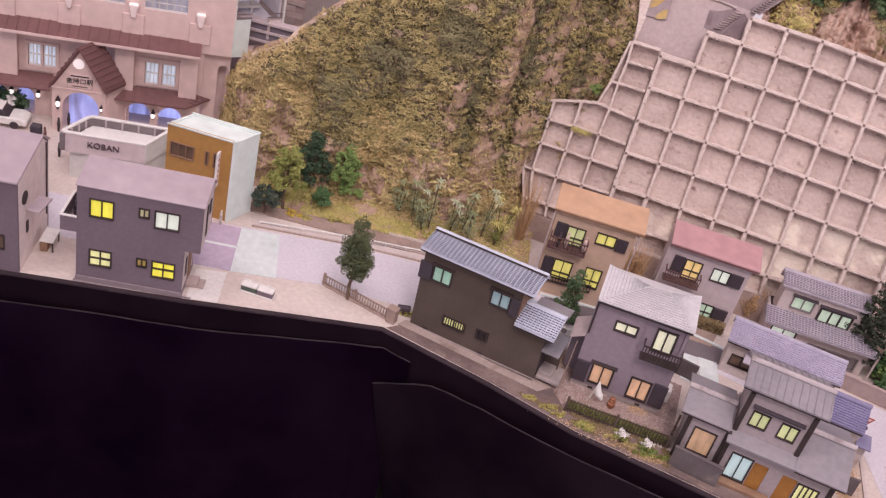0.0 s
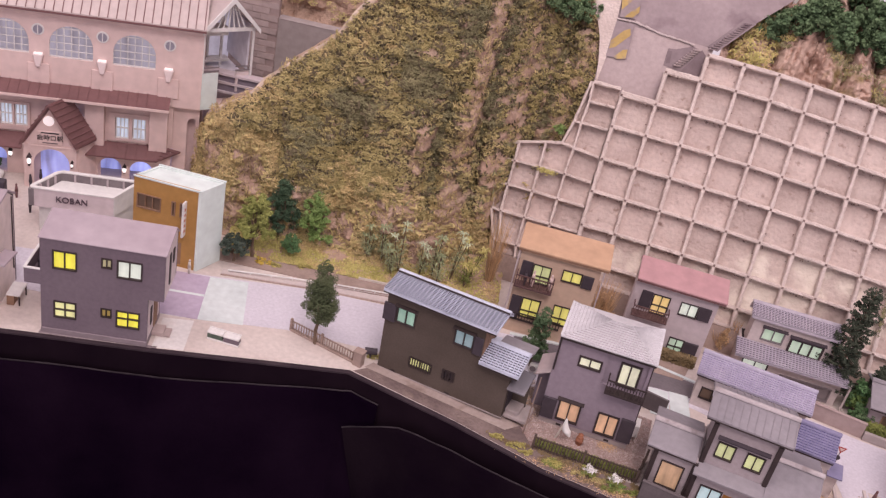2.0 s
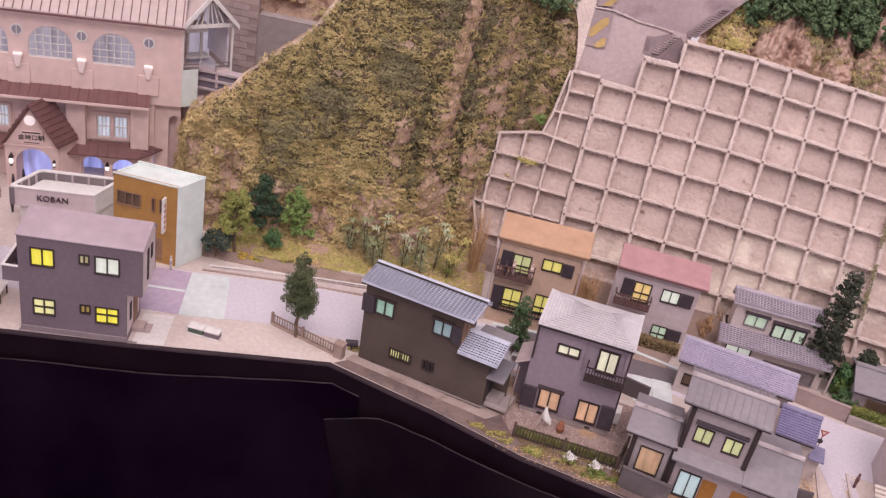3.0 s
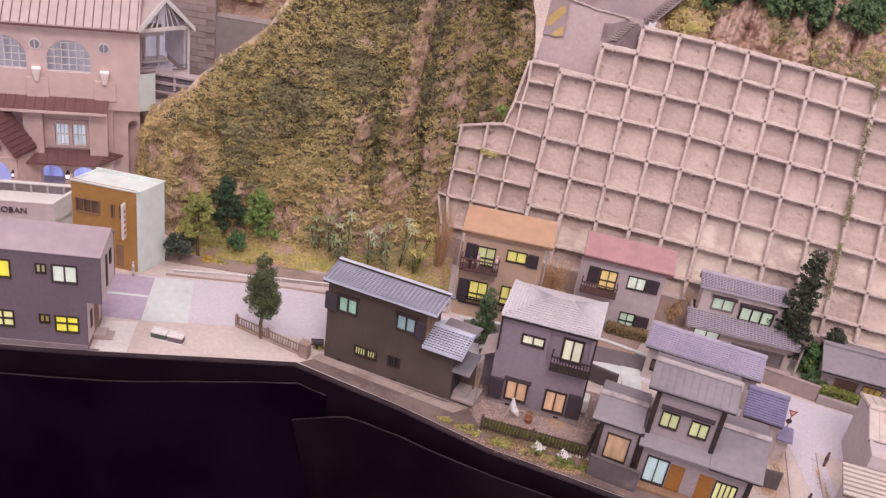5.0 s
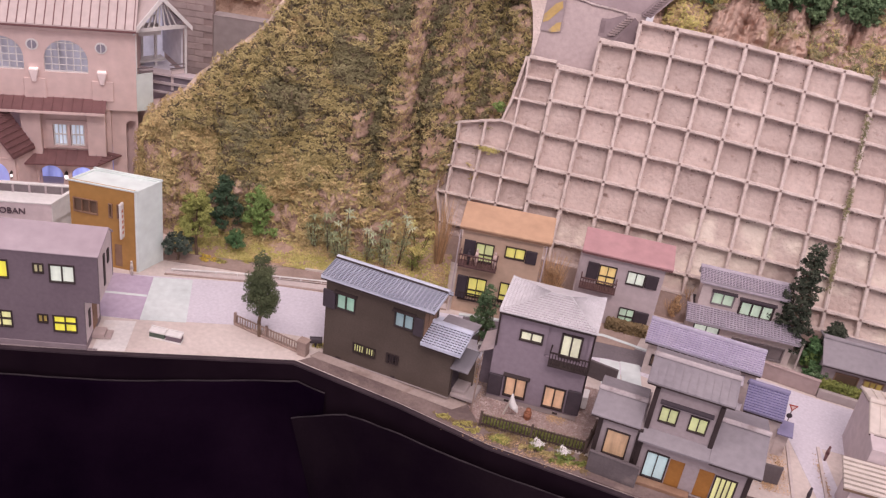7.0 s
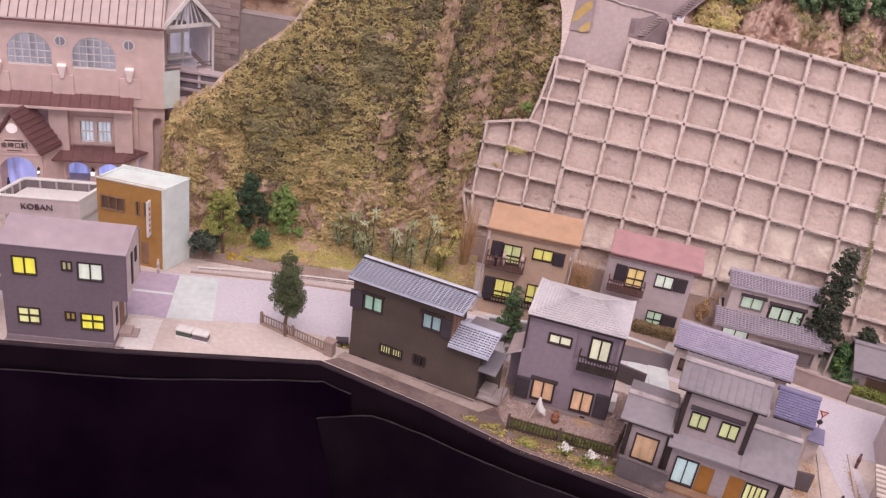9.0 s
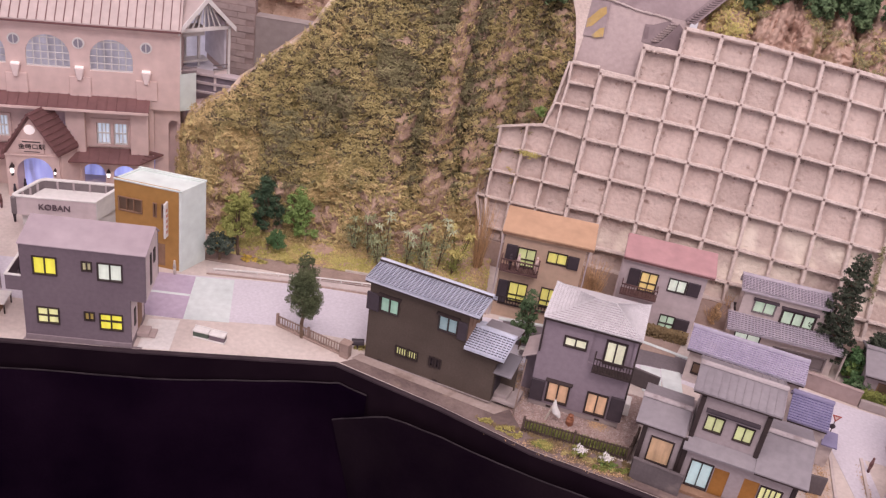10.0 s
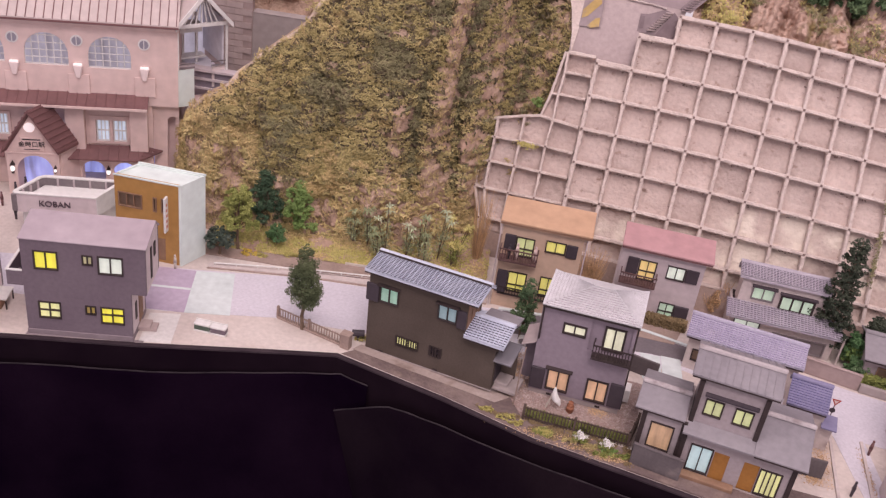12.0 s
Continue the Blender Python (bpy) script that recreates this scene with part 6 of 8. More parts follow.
for i_, (x_, y_, h_, w_, m_) in enumerate(((17.05, 37.75, 1.55, 0.42, LEAF_JADE), (17.0, 37.2, 1.15, 0.46, LEAF_MID), (16.9, 36.5, 0.95, 0.42, LEAF_JADE))):
    tree("shrub", "leafy fern-green shrub beside the garden wall", x_, y_, 0, 0.3, 0.04, clumps(8, 0.25, h_, w_, 120 + i_, 0.3, 0.55), 3200, 0.055, m_, 130 + i_, category="shrub", group="shrubs under the conifer")
tree("shrub", "blue-green shrub at the garden wall", 17.0, 36.1, 0, 0.2, 0.05, clumps(7, 0.25, 0.9, 0.5, 16, 0.3, 0.55), 1900, 0.06, LEAF_FOREST, 17, category="shrub")


def palm_shrub(x, y, z, h, spread, seed, material, label):
    """A stalky shrub: thin stems, each with a rosette of bent blades on top, and feathery fronds lower down."""
    t = thing("stalky_shrub", label, "shrub", x, y, z, group="stalky shrubs on the hill")
    rng, st, top_leaves, low = random.Random(seed), M(), M(), M()

    def blade(m, foot, d, ln, wide, droop):
        side = d.cross(Vector((0, 0, 1))).normalized() * wide
        up = side.cross(d).normalized() * ln * 0.12
        mid, end = foot + d * ln * 0.55 + up, foot + d * ln + Vector((0, 0, -droop * ln))
        n = len(m.v)
        m.v += [tuple(foot - side * 0.3), tuple(foot + side * 0.3), tuple(mid + side), tuple(mid - side), tuple(end)]
        m.f += [(n, n + 1, n + 2, n + 3), (n + 3, n + 2, n + 4)]

    for s in range(3):
        a = rng.uniform(0, 6.28)
        tip = Vector((math.cos(a) * spread * rng.uniform(0.1, 0.9), math.sin(a) * spread * 0.4 - 0.1, h * rng.uniform(0.62, 1.0)))
        st.tube((0, 0, -0.1), tip, 0.024, 0.016, 5)
        for k in range(12):
            b = k * 2.4 + rng.uniform(-0.3, 0.3)
            d = Vector((math.cos(b), math.sin(b), rng.uniform(0.05, 0.75))).normalized()
            blade(top_leaves, tip, d, rng.uniform(0.26, 0.46), rng.uniform(0.026, 0.042), rng.uniform(0.2, 0.5))
        for k in range(44):
            foot = tip * rng.uniform(0.12, 0.75) + Vector((rng.gauss(0, 0.12), rng.gauss(0, 0.08), 0))
            b = rng.uniform(0, 6.28)
            d = Vector((math.cos(b), math.sin(b), rng.uniform(0.0, 1.1))).normalized()
            blade(low, foot, d, rng.uniform(0.16, 0.36), rng.uniform(0.014, 0.026), rng.uniform(0.1, 0.4))
    part("stem", st, BARK, t)
    part("rosette", top_leaves, material, t)
    part("fronds", low, LEAF_FROND if material is not GRASS_PALE else LEAF_OLIVE, t)


for i, (px_, py_, pz_, hh_, sp_, mm_) in enumerate([(-4.7, 40.3, 0.4, 3.3, 0.6, LEAF_PALE), (-5.6, 40.5, 0.6, 2.9, 0.6, LEAF_FROND), (-3.1, 40.6, 0.4, 3.0, 0.6, LEAF_FROND), (-2.2, 40.8, 0.3, 3.4, 0.7, LEAF_PALE), (-1.4, 40.9, 0.3, 2.6, 0.7, GRASS_PALE), (-2.8, 40.2, 0.3, 1.7, 0.7, LEAF_FROND), (-3.7, 40.5, 0.3, 2.2, 0.6, LEAF_PALE), (-1.5, 40.5, 0.2, 1.5, 0.6, GRASS_PALE), (-5.0, 40.1, 0.3, 1.6, 0.6, LEAF_FROND), (-6.3, 40.6, 0.5, 2.0, 0.5, LEAF_FROND)]):
    palm_shrub(px_, py_ - 0.3, pz_, hh_ * 0.85, sp_, 40 + i, mm_, "stalky shrub with narrow pale fronds" if mm_ is LEAF_PALE else "stalky green shrub with narrow fronds")


def twigs(name, label, x, y, z, h, spread, n, seed, material=LEAF_DRY):
    rng, m = random.Random(seed), M()
    for _ in range(n):
        a, r = rng.uniform(0, 6.28), rng.random() ** 0.5
        b = Vector((math.cos(a) * spread * 0.25 * r, math.sin(a) * spread * 0.25 * r, -0.05))
        t = Vector((math.cos(a) * spread * r, math.sin(a) * spread * 0.6 * r, h * rng.uniform(0.5, 1.0)))
        m.tube(b, (b + t) / 2, 0.014, 0.010, 4).tube((b + t) / 2, t + Vector((rng.uniform(-0.1, 0.1), 0, 0)), 0.010, 0.005, 4)
    whole(name, m, material, label, "shrub", x=x, y=y, z=z)


twigs("dry_bush", "sheaf of bare brown reeds by the wall", -0.35, 41.2, 0, 4.0, 0.6, 90, 3)
twigs("dry_bush", "dry orange-brown bush between the houses", 5.0, 39.3, 0.3, 2.5, 0.8, 150, 4)
twigs("dry_bush", "dry orange-brown bush by the footing", 11.0, 40.0, 0.2, 0.9, 0.6, 60, 5)
twigs("dry_bush", "thin bare creeper on the footing wall", 11.6, 40.2, 0.2, 1.6, 0.3, 40, 6)
for x, y, z, s, sd in ((5.0, 39.25, 0.4, 0.75, 1), (5.3, 39.0, 0.1, 0.5, 2), (11.0, 39.9, 0.1, 0.45, 3)):
    whole("dry_foliage", crown_mesh([(0, 0, s * 0.9, s * 0.8, s * 0.6, s), (0.1, 0, s * 1.9, s * 0.55, s * 0.4, s * 0.7)], 1300, 0.045, 300 + sd, 2.2, 0.8), LEAF_DRY, "fuzzy orange-tan dry foliage among bare twigs", "shrub", x=x, y=y, z=z)


def forest():
    rng = random.Random(31)
    for i in range(56):
        u, v = rng.uniform(0.0, 1.0), rng.uniform(0.68, 1.0) + (0.5 if i > 35 else 0.0)
        if i < 3:
            u, v = -0.09 + 0.045 * i, 0.60 + 0.07 * i
        p = bank_point(0.18 + 0.82 * u, v)
        tree("forest_tree", "dense dark green tree on the bank", p[0], p[1], p[2] - 0.1, 0.5, 0.07, clumps(9, 0.4, 1.6, 0.9, 50 + i, 0.35, 0.42), 2300, 0.10, LEAF_FOREST, 60 + i, group="trees on the rock bank")
    for i, (x, z) in enumerate([(1.5, 11.7), (0.6, 11.8), (-0.4, 12.2), (1.1, 12.5), (0.1, 12.8)]):
        p = hill_point(x, z)
        tree("forest_tree", "dense dark green tree on the hill", p.x, p.y - 0.2, p.z, 0.3, 0.06, clumps(8, 0.2, 1.0, 0.7, 90 + i, 0.3, 0.5), 1500, 0.08, LEAF_FOREST, 95 + i, group="trees on the hill")
    kinds = (M(), M(), M(), M())
    for _ in range(3800):
        u, v = rng.uniform(0.02, 1.0), rng.random()
        if u < 0.06 and v < 0.3:
            continue
        x = 0.8 + 20.3 * u
        d = noise.noise((x * 0.55, v * 1.5, 33.0)) + 0.5 * noise.noise((x * 2.0, v * 4.0, 3.0))
        if d + rng.uniform(-0.25, 0.25) < (0.16 if u < 0.16 else 0.34) - (0.7 if u < 0.08 + 0.12 * v else 0) - 0.55 * max(0.0, v - 0.45) - (0.25 if v < 0.08 else 0):
            continue
        p = Vector(bank_point(u, v))
        m = kinds[(2 if rng.random() < 0.6 else 3) if u < 0.09 + 0.1 * v + 0.06 * d else 1 if rng.random() < 0.55 else 0]
        for _k in range(rng.randint(7, 13)):
            q = p + Vector((rng.gauss(0, 0.13), -rng.uniform(0.0, 0.12), rng.gauss(0, 0.07)))
            fibre(m, q, Vector((0, -0.7, 0.7)), rng.uniform(0.1, 0.22), rng.uniform(0.022, 0.045), rng)
    for m, mt_, lb in zip(kinds, (GRASS, GRASS_DARK, GRASS_PALE, STRAW), ("olive moss and grass on the rock bank", "grey-green moss on the rock bank", "yellow-green grass on the rock bank", "straw-coloured grass on the rock bank")):
        whole("bank_foliage", m, mt_, lb, "foliage", kind="stuff")


forest()
sd_ = thing("shed", "white ribbed model shed behind the trees", "shed", 11.05, 49.4, 13.6, -4)
part("wall", M().box(0, 1.3, 0, 0.9, 0, 1.6), WHITE, sd_)
for k in range(9):
    part("rib", M().box(0.06 + 0.14 * k, 0.10 + 0.14 * k, -0.03, 0.0, 0, 1.6), PAVE_WHITE, sd_)
part("side_panel", M().box(1.32, 1.75, 0.02, 0.9, 0, 1.6), SHUTTER, sd_, "dark side panel")
rv = random.Random(77)
mv = M()
for _ in range(1300):
    v = rv.uniform(1.5, 12.0)
    if noise.noise((v * 0.9, 3.0, 1.0)) + rv.uniform(-0.3, 0.3) < 0.05:
        continue
    fibre(mv, slope_point(11.80 - 0.06 * (v - 6) + rv.gauss(0, 0.06), -0.02, v), Vector((0, -1, 0.4)), rv.uniform(0.07, 0.18), 0.03, rv)
whole("creeper", mv, GRASS_DARK, "olive-brown creeper growing up a beam", "creeper", kind="stuff")
for u, v, k in ((-4.85, 4.62, 160),):
    mv = M()
    for _ in range(k):
        fibre(mv, slope_point(u + rv.gauss(0, 0.2), -0.02, v + rv.gauss(0, 0.05)), Vector((0, -1, 0.4)), rv.uniform(0.07, 0.16), 0.03, rv)
    whole("moss", mv, GRASS_PALE, "yellowish moss on a beam", "moss", kind="stuff")

pt = slope_point(-4.9, 0.4, 6.6)
whole("grass_tuft", crown_mesh([(0, 0, 0.12, 0.3, 0.25, 0.32)], 260, 0.055, 501, 2.8), LEAF_MID, "bright green tuft at the top of the wall", "grass", "grass tufts", x=pt.x, y=pt.y, z=pt.z)


# ---- station ----
def arch_wall(x0, x1, z0, z1, y0, y1, arches, n=14):
    """A wall with round-headed openings (centre, half width, sill, spring line) through it."""
    m = M()
    x = x0
    for c, r, sill, spring in sorted(arches):
        if c - r > x:
            m.box(x, c - r, y0, y1, z0, z1)
        if sill > z0:
            m.box(c - r, c + r, y0, y1, z0, sill)
        pts = [(c - r * math.cos(math.pi * i / n), spring + r * math.sin(math.pi * i / n)) for i in range(n + 1)]
        for (xa, za), (xb, zb) in zip(pts, pts[1:]):
            m.add([(xa, y0, za), (xb, y0, zb), (xb, y0, z1), (xa, y0, z1), (xa, y1, za), (xb, y1, zb), (xb, y1, z1), (xa, y1, z1)],
                  [(0, 1, 2, 3), (7, 6, 5, 4), (0, 4, 5, 1), (3, 2, 6, 7)])
        x = c + r
    if x < x1:
        m.box(x, x1, y0, y1, z0, z1)
    return m


def arched_window(parent, c, r, sill, spring, y, nv=6, nh=4):
    """White glazing bars and the lit hall behind them."""
    w = part("arched_window", M().box(c - r, c + r, y + 0.02, y + 0.08, sill, sill + 0.06), WHITE, parent)
    for i in range(nv + 1):
        x = c - r + 2 * r * i / nv
        top = spring + math.sqrt(max(0.0, r * r - (x - c) ** 2))
        part("glazing_bar", M().box(x - 0.022, x + 0.022, y + 0.03, y + 0.07, sill, max(top, sill + 0.05)), WHITE, w)
    for j in range(1, nh + 1):
        z = sill + j * 0.36
        half = r if z <= spring else math.sqrt(max(0.0, r * r - (z - spring) ** 2))
        if half > 0.15:
            part("glazing_bar", M().box(c - half, c + half, y + 0.035, y + 0.065, z - 0.018, z + 0.018), WHITE, w)
    return w


def station():
    st = thing("station", "pink plaster station building with arched windows", "station", -21.48, 42.51, 0, 14.44)
    big = [(2.5, 0.98, 6.22, 6.85), (-0.35, 0.98, 6.25, 6.88), (-3.2, 0.98, 6.3, 6.9), (-6.05, 0.98, 6.3, 6.9)]
    part("wall", arch_wall(-9, 5.65, 4.4, 8.62, 0, 0.18, big), PLASTER, st, weld=True)
    part("wall", M().box(5.47, 5.65, 0.18, 4.0, 4.4, 8.62), PLASTER, st)
    part("floor_plate", M().box(-9, 5.47, 0.18, 4.0, 4.4, 4.5), PLASTER_IN, st)
    part("back_wall", M().box(-9, 5.47, 1.6, 1.7, 4.5, 8.62), GLOW_HALL, st)
    for a in big:
        arched_window(st, *a, 0.04)
    for c in (1.05, 4.1, -1.8, -4.65):
        part("round_window", M().tube((c, -0.04, 7.55), (c, 0.0, 7.55), 0.28, n=16), WHITE, st)
        part("round_pane", M().tube((c, -0.06, 7.55), (c, -0.04, 7.55), 0.21, n=16), ROUND_PANE, st)
        part("round_bar", M().box(c - 0.02, c + 0.02, -0.08, -0.06, 7.34, 7.76), WHITE, st)
        s = part("sconce", M().slab([(c - 0.10, 5.75), (c + 0.10, 5.75), (c + 0.24, 6.38), (c - 0.24, 6.38)], -0.22, 0.0), PLASTER_LIT, st, bevel=0.04)
        part("lamp_top", M().box(c - 0.19, c + 0.19, -0.2, -0.02, 6.38, 6.43), SCONCE, s, "glowing top of the wall sconce")
        part("pilaster", M().box(c - 0.5, c + 0.5, -0.07, 0.0, 4.86, 5.9), PLASTER, st, bevel=0.03)
    # main roof
    roof = part("roof", M().side([(-0.45, 8.58), (2.0, 10.3), (4.4, 8.6), (4.4, 8.72), (2.0, 10.44), (-0.45, 8.70)], -9, 5.75), ROOF_ST, st, "pale pink standing-seam roof")
    for i in range(38):
        x = -8.9 + i * 0.393
        part("seam", M().side([(-0.45, 8.70), (2.0, 10.44), (2.0, 10.50), (-0.45, 8.76)], x - 0.016, x + 0.016), AWNING, roof)
    part("gutter", M().box(-9, 5.75, -0.5, -0.44, 8.55, 8.64), AWNING, st)
    part("cornice", M().box(-9, 5.7, -0.12, 0.0, 8.25, 8.55), PLASTER, st, bevel=0.03)
    # upper awning and lower walls
    aw = part("awning", M().side([(-0.85, 4.52), (0.0, 4.86), (0.0, 4.94), (-0.85, 4.60)], -9, 4.25), AWNING, st, "maroon ribbed awning")
    for i in range(30):
        x = -8.9 + i * 0.447
        part("seam", M().side([(-0.85, 4.60), (0.0, 4.94), (0.0, 4.98), (-0.85, 4.64)], x - 0.02, x + 0.02), AWNING, aw)
    part("awning_edge", M().box(-9, 4.25, -0.9, -0.83, 4.46, 4.58), PLASTER, st)
    low = [(1.68, 2.34, 2.36, 3.52), (2.48, 3.14, 2.36, 3.52), (-3.64, -3.04, 2.5, 3.62), (-2.97, -2.37, 2.5, 3.62)]
    part("wall", M().pierced(-9, 4.4, 2.0, 4.4, 0.1, 0.28, low), PLASTER, st, weld=True)
    for q in low:
        window(st, q[0] + 0.02, q[1] - 0.02, q[2], q[3], GLOW_FROST, n=3, y=0.14, trim=WHITE, fw=0.05, rail=0.5)
    for x0, x1 in ((-5.6, -4.05), (0.3, 1.2), (3.32, 4.18)):
        part("bay", M().box(x0, x1, -0.32, 0.1, 2.02, 4.4), PLASTER, st, bevel=0.02)
    for x0, x1 in ((1.38, 3.30), (-3.76, -2.26)):
        part("window_surround", M().pierced(x0, x1, 2.24, 3.74, 0.02, 0.1, [q for q in low if x0 < q[0] < x1]), PLASTER, st)
    aw2 = part("awning", M().side([(-0.9, 1.72), (0.0, 2.10), (0.0, 2.18), (-0.9, 1.80)], 0.3, 3.75), AWNING, st, "maroon ribbed awning")
    part("awning", M().side([(-0.9, 1.72), (0.0, 2.10), (0.0, 2.18), (-0.9, 1.80)], -9.0, -2.5), AWNING, st, "maroon ribbed awning")
    hip = part("awning_return", M().add([(3.75, -0.9, 1.72), (3.75, -0.9, 1.80), (3.75, 0.0, 2.18), (4.08, 0.0, 2.18), (4.85, 0.05, 1.98), (4.85, 0.05, 1.90)], [(1, 2, 3), (1, 3, 4), (0, 1, 4, 5)]), AWNING, st, "maroon ribbed awning turning the corner")
    for k in range(4):
        f = (k + 0.7) / 4.6
        part("seam", M().tube((3.75 + 0.33 * f, -0.9 + 0.9 * f, 1.83 + 0.37 * f), (3.75 + 1.1 * f, -0.9 + 0.95 * f, 1.83 + 0.18 * f), 0.03, n=5), AWNING, hip)
    for i in range(8):
        x = 0.4 + i * 0.47
        part("seam", M().side([(-0.9, 1.80), (0.0, 2.18), (0.0, 2.22), (-0.9, 1.84)], x - 0.02, x + 0.02), AWNING, aw2)
    arcs = [(1.5, 0.56, 0.05, 0.80), (3.0, 0.56, 0.05, 0.76), (-3.75, 0.42, 0.05, 0.95), (-4.95, 0.42, 0.05, 0.95), (-6.15, 0.42, 0.05, 0.95)]
    part("arcade_wall", arch_wall(-9, 4.4, 0, 2.0, -0.2, 0.1, arcs), PLASTER, st, weld=True)
    part("arcade_back", M().box(-9, 4.4, 1.2, 1.3, 0, 2.0), GLOW_ARCH, st, "blue-lit back of the arcade")
    for x, z in ((2.2, 0.80), (-3.15, 1.12), (-4.35, 1.12), (-5.55, 1.12)):
        l = part("wall_lantern", M().box(x - 0.04, x + 0.04, -0.34, -0.2, z - 0.17, z - 0.12).slab([(x - 0.1, z + 0.14), (x + 0.1, z + 0.14), (x, z + 0.33)], -0.38, -0.2), DARK, st)
        part("lantern_glass", M().ball((x, -0.29, z), 0.1, 0.1, 0.14), LAMP, l, "glowing lantern glass")
    # lower right corner with its arch
    part("corner_wall", arch_wall(4.4, 5.65, 0, 4.4, 0.3, 0.48, [(5.34, 0.26, 0.05, 3.5)]), PLASTER, st, weld=True)
    part("corner_back", M().box(4.4, 5.47, 0.9, 1.0, 0, 4.4), PLASTER, st)
    part("corner_wall", M().box(5.47, 5.65, 0.48, 4.0, 0, 4.4), PLASTER, st)
    # porch with its gable
    px0, px1, py = -2.3, 0.12, -1.4
    slant = Matrix(((1, 0.6, 0, 0.84), (0, 1, 0, 0), (0, 0, 1, 0), (0, 0, 0, 1)))
    porch = part("porch", arch_wall(px0, px1, 0, 2.6, py, py + 0.15, [(-1.02, 0.82, 0.03, 1.31)]), PLASTER, st, "gabled entrance porch with a blue-lit arch", weld=True)
    part("gable_wall", M().slab([(px0, 2.6), (px1, 2.6), (-1.1, 4.42)], py, py + 0.15), PLASTER, porch)
    part("band", M().box(px0 - 0.03, px1 + 0.03, py - 0.05, py, 2.22, 2.31), PLASTER, porch, bevel=0.01)
    for xs in (px0, px1 - 0.15):
        part("side_wall", M().box(xs, xs + 0.15, py + 0.15, 0.1, 0, 2.6).turned(slant), PLASTER, porch)
    for sx, ex in ((-2.42, -1.1), (0.14, -1.1)):
        za, zt = 2.36, 4.46
        part("roof_slope", M().add([(sx, -1.7, za), (ex, -1.7, zt), (ex, -0.45, zt), (sx, -0.45, za), (sx, -1.7, za + 0.14), (ex, -1.7, zt + 0.14), (ex, -0.45, zt + 0.14), (sx, -0.45, za + 0.14)],
                                   [(0, 1, 2, 3), (7, 6, 5, 4), (0, 4, 5, 1), (3, 2, 6, 7), (0, 3, 7, 4), (1, 5, 6, 2)]).turned(Matrix.Translation((0.18, 0, 0)) @ slant), AWNING, porch, "maroon gable roof")
        for k in range(8):
            f = (k + 0.5) / 8
            xx, zz = sx + (ex - sx) * f, za + 0.14 + (zt - za) * f
            part("roof_batten", M().box(xx - 0.03, xx + 0.03, -1.7, -0.45, zz - 0.02, zz + 0.05).turned(Matrix.Translation((0.18, 0, 0)) @ slant), AWNING, porch)
    part("porch_back", M().box(px0 + 0.16, px1 - 0.16, -0.62, -0.56, 0, 2.5).turned(slant), GLOW_ARCH, porch, "blue light inside the porch")
    part("clock", M().tube((-1.12, py - 0.04, 3.62), (-1.12, py, 3.62), 0.25, n=18), SCONCE, porch, "round lit clock face")
    sign = part("sign_board", M().box(-1.62, -0.52, py - 0.05, py, 2.38, 3.09), PLASTER, porch, bevel=0.02)
    writing("\u91d1\u6642\u53e3\u99c5", 0.30, INK, sign, -1.07, py - 0.055, 2.74)
    part("caption", M().box(-1.48, -0.66, py - 0.06, py - 0.05, 2.97, 3.03), INK, sign)
    part("caption", M().box(-1.42, -0.72, py - 0.06, py - 0.05, 2.46, 2.50), INK, sign)
    for x, z, k in ((-2.03, 1.45, 1.0), (-0.08, 1.42, 0.6)):
        l = part("wall_lantern", M().box(x - 0.05 * k, x + 0.05 * k, py - 0.16, py, z - 0.25 * k, z - 0.18 * k).slab([(x - 0.12 * k, z + 0.2 * k), (x + 0.12 * k, z + 0.2 * k), (x, z + 0.42 * k)], py - 0.22, py - 0.02), DARK, porch)
        part("lantern_glass", M().ball((x, py - 0.12, z), 0.10 * k, 0.09 * k, 0.15 * k), LAMP, l, "glowing lantern glass")
    # open loggia at the end
    lg = thing("loggia", "open white roof loggia at the end of the station", "loggia", -16.05, 43.95, 0, 40)
    w = 2.6
    part("floor", M().box(0, w, 0, 0.9, 4.4, 4.52), PLASTER, lg)
    part("parapet", M().box(0, 0.85, -0.02, 0.08, 4.40, 6.3), SHOP_WHITE, lg, "white parapet panel")
    part("parapet", M().box(w - 0.75, w, 0.12, 0.22, 5.2, 6.25), WALL_F, lg)
    for x in (0.0, w - 0.1):
        part("post", M().box(x, x + 0.1, 0, 0.1, 6.0, 8.5), WHITE, lg)
    part("tie_beam", M().box(0, w, 0, 0.1, 8.40, 8.58), WHITE, lg)
    part("back_wall", M().box(0, w, 2.9, 3.0, 5.5, 8.6), GLOW_LOGGIA, lg)
    part("inner_post", M().box(0.5, 0.62, 2.3, 2.42, 5.6, 8.4).box(1.15, 1.27, 2.3, 2.42, 5.6, 8.4).box(1.75, 1.87, 2.0, 2.12, 5.6, 8.4), WHITE, lg)
    part("inner_floor", M().box(0, w, 1.3, 2.9, 5.7, 5.8), PLASTER_IN, lg)
    part("side_wall", M().box(w - 0.1, w, 0.5, 3.0, 6.2, 8.6), PLASTER_IN, lg)
    part("handrail", M().box(0.05, 0.9, 0.02, 0.07, 6.35, 6.42).box(0.05, 0.9, 0.02, 0.07, 6.55, 6.6).box(w - 0.85, w, 0.02, 0.07, 6.35, 6.41).box(w - 0.85, w, 0.02, 0.07, 6.55, 6.60), STEEL, lg)
    part("shelf", M().box(0.5, 1.9, 1.5, 2.2, 7.6, 8.0).box(0.6, 2.2, 1.8, 2.4, 6.1, 6.2), WHITE, lg)
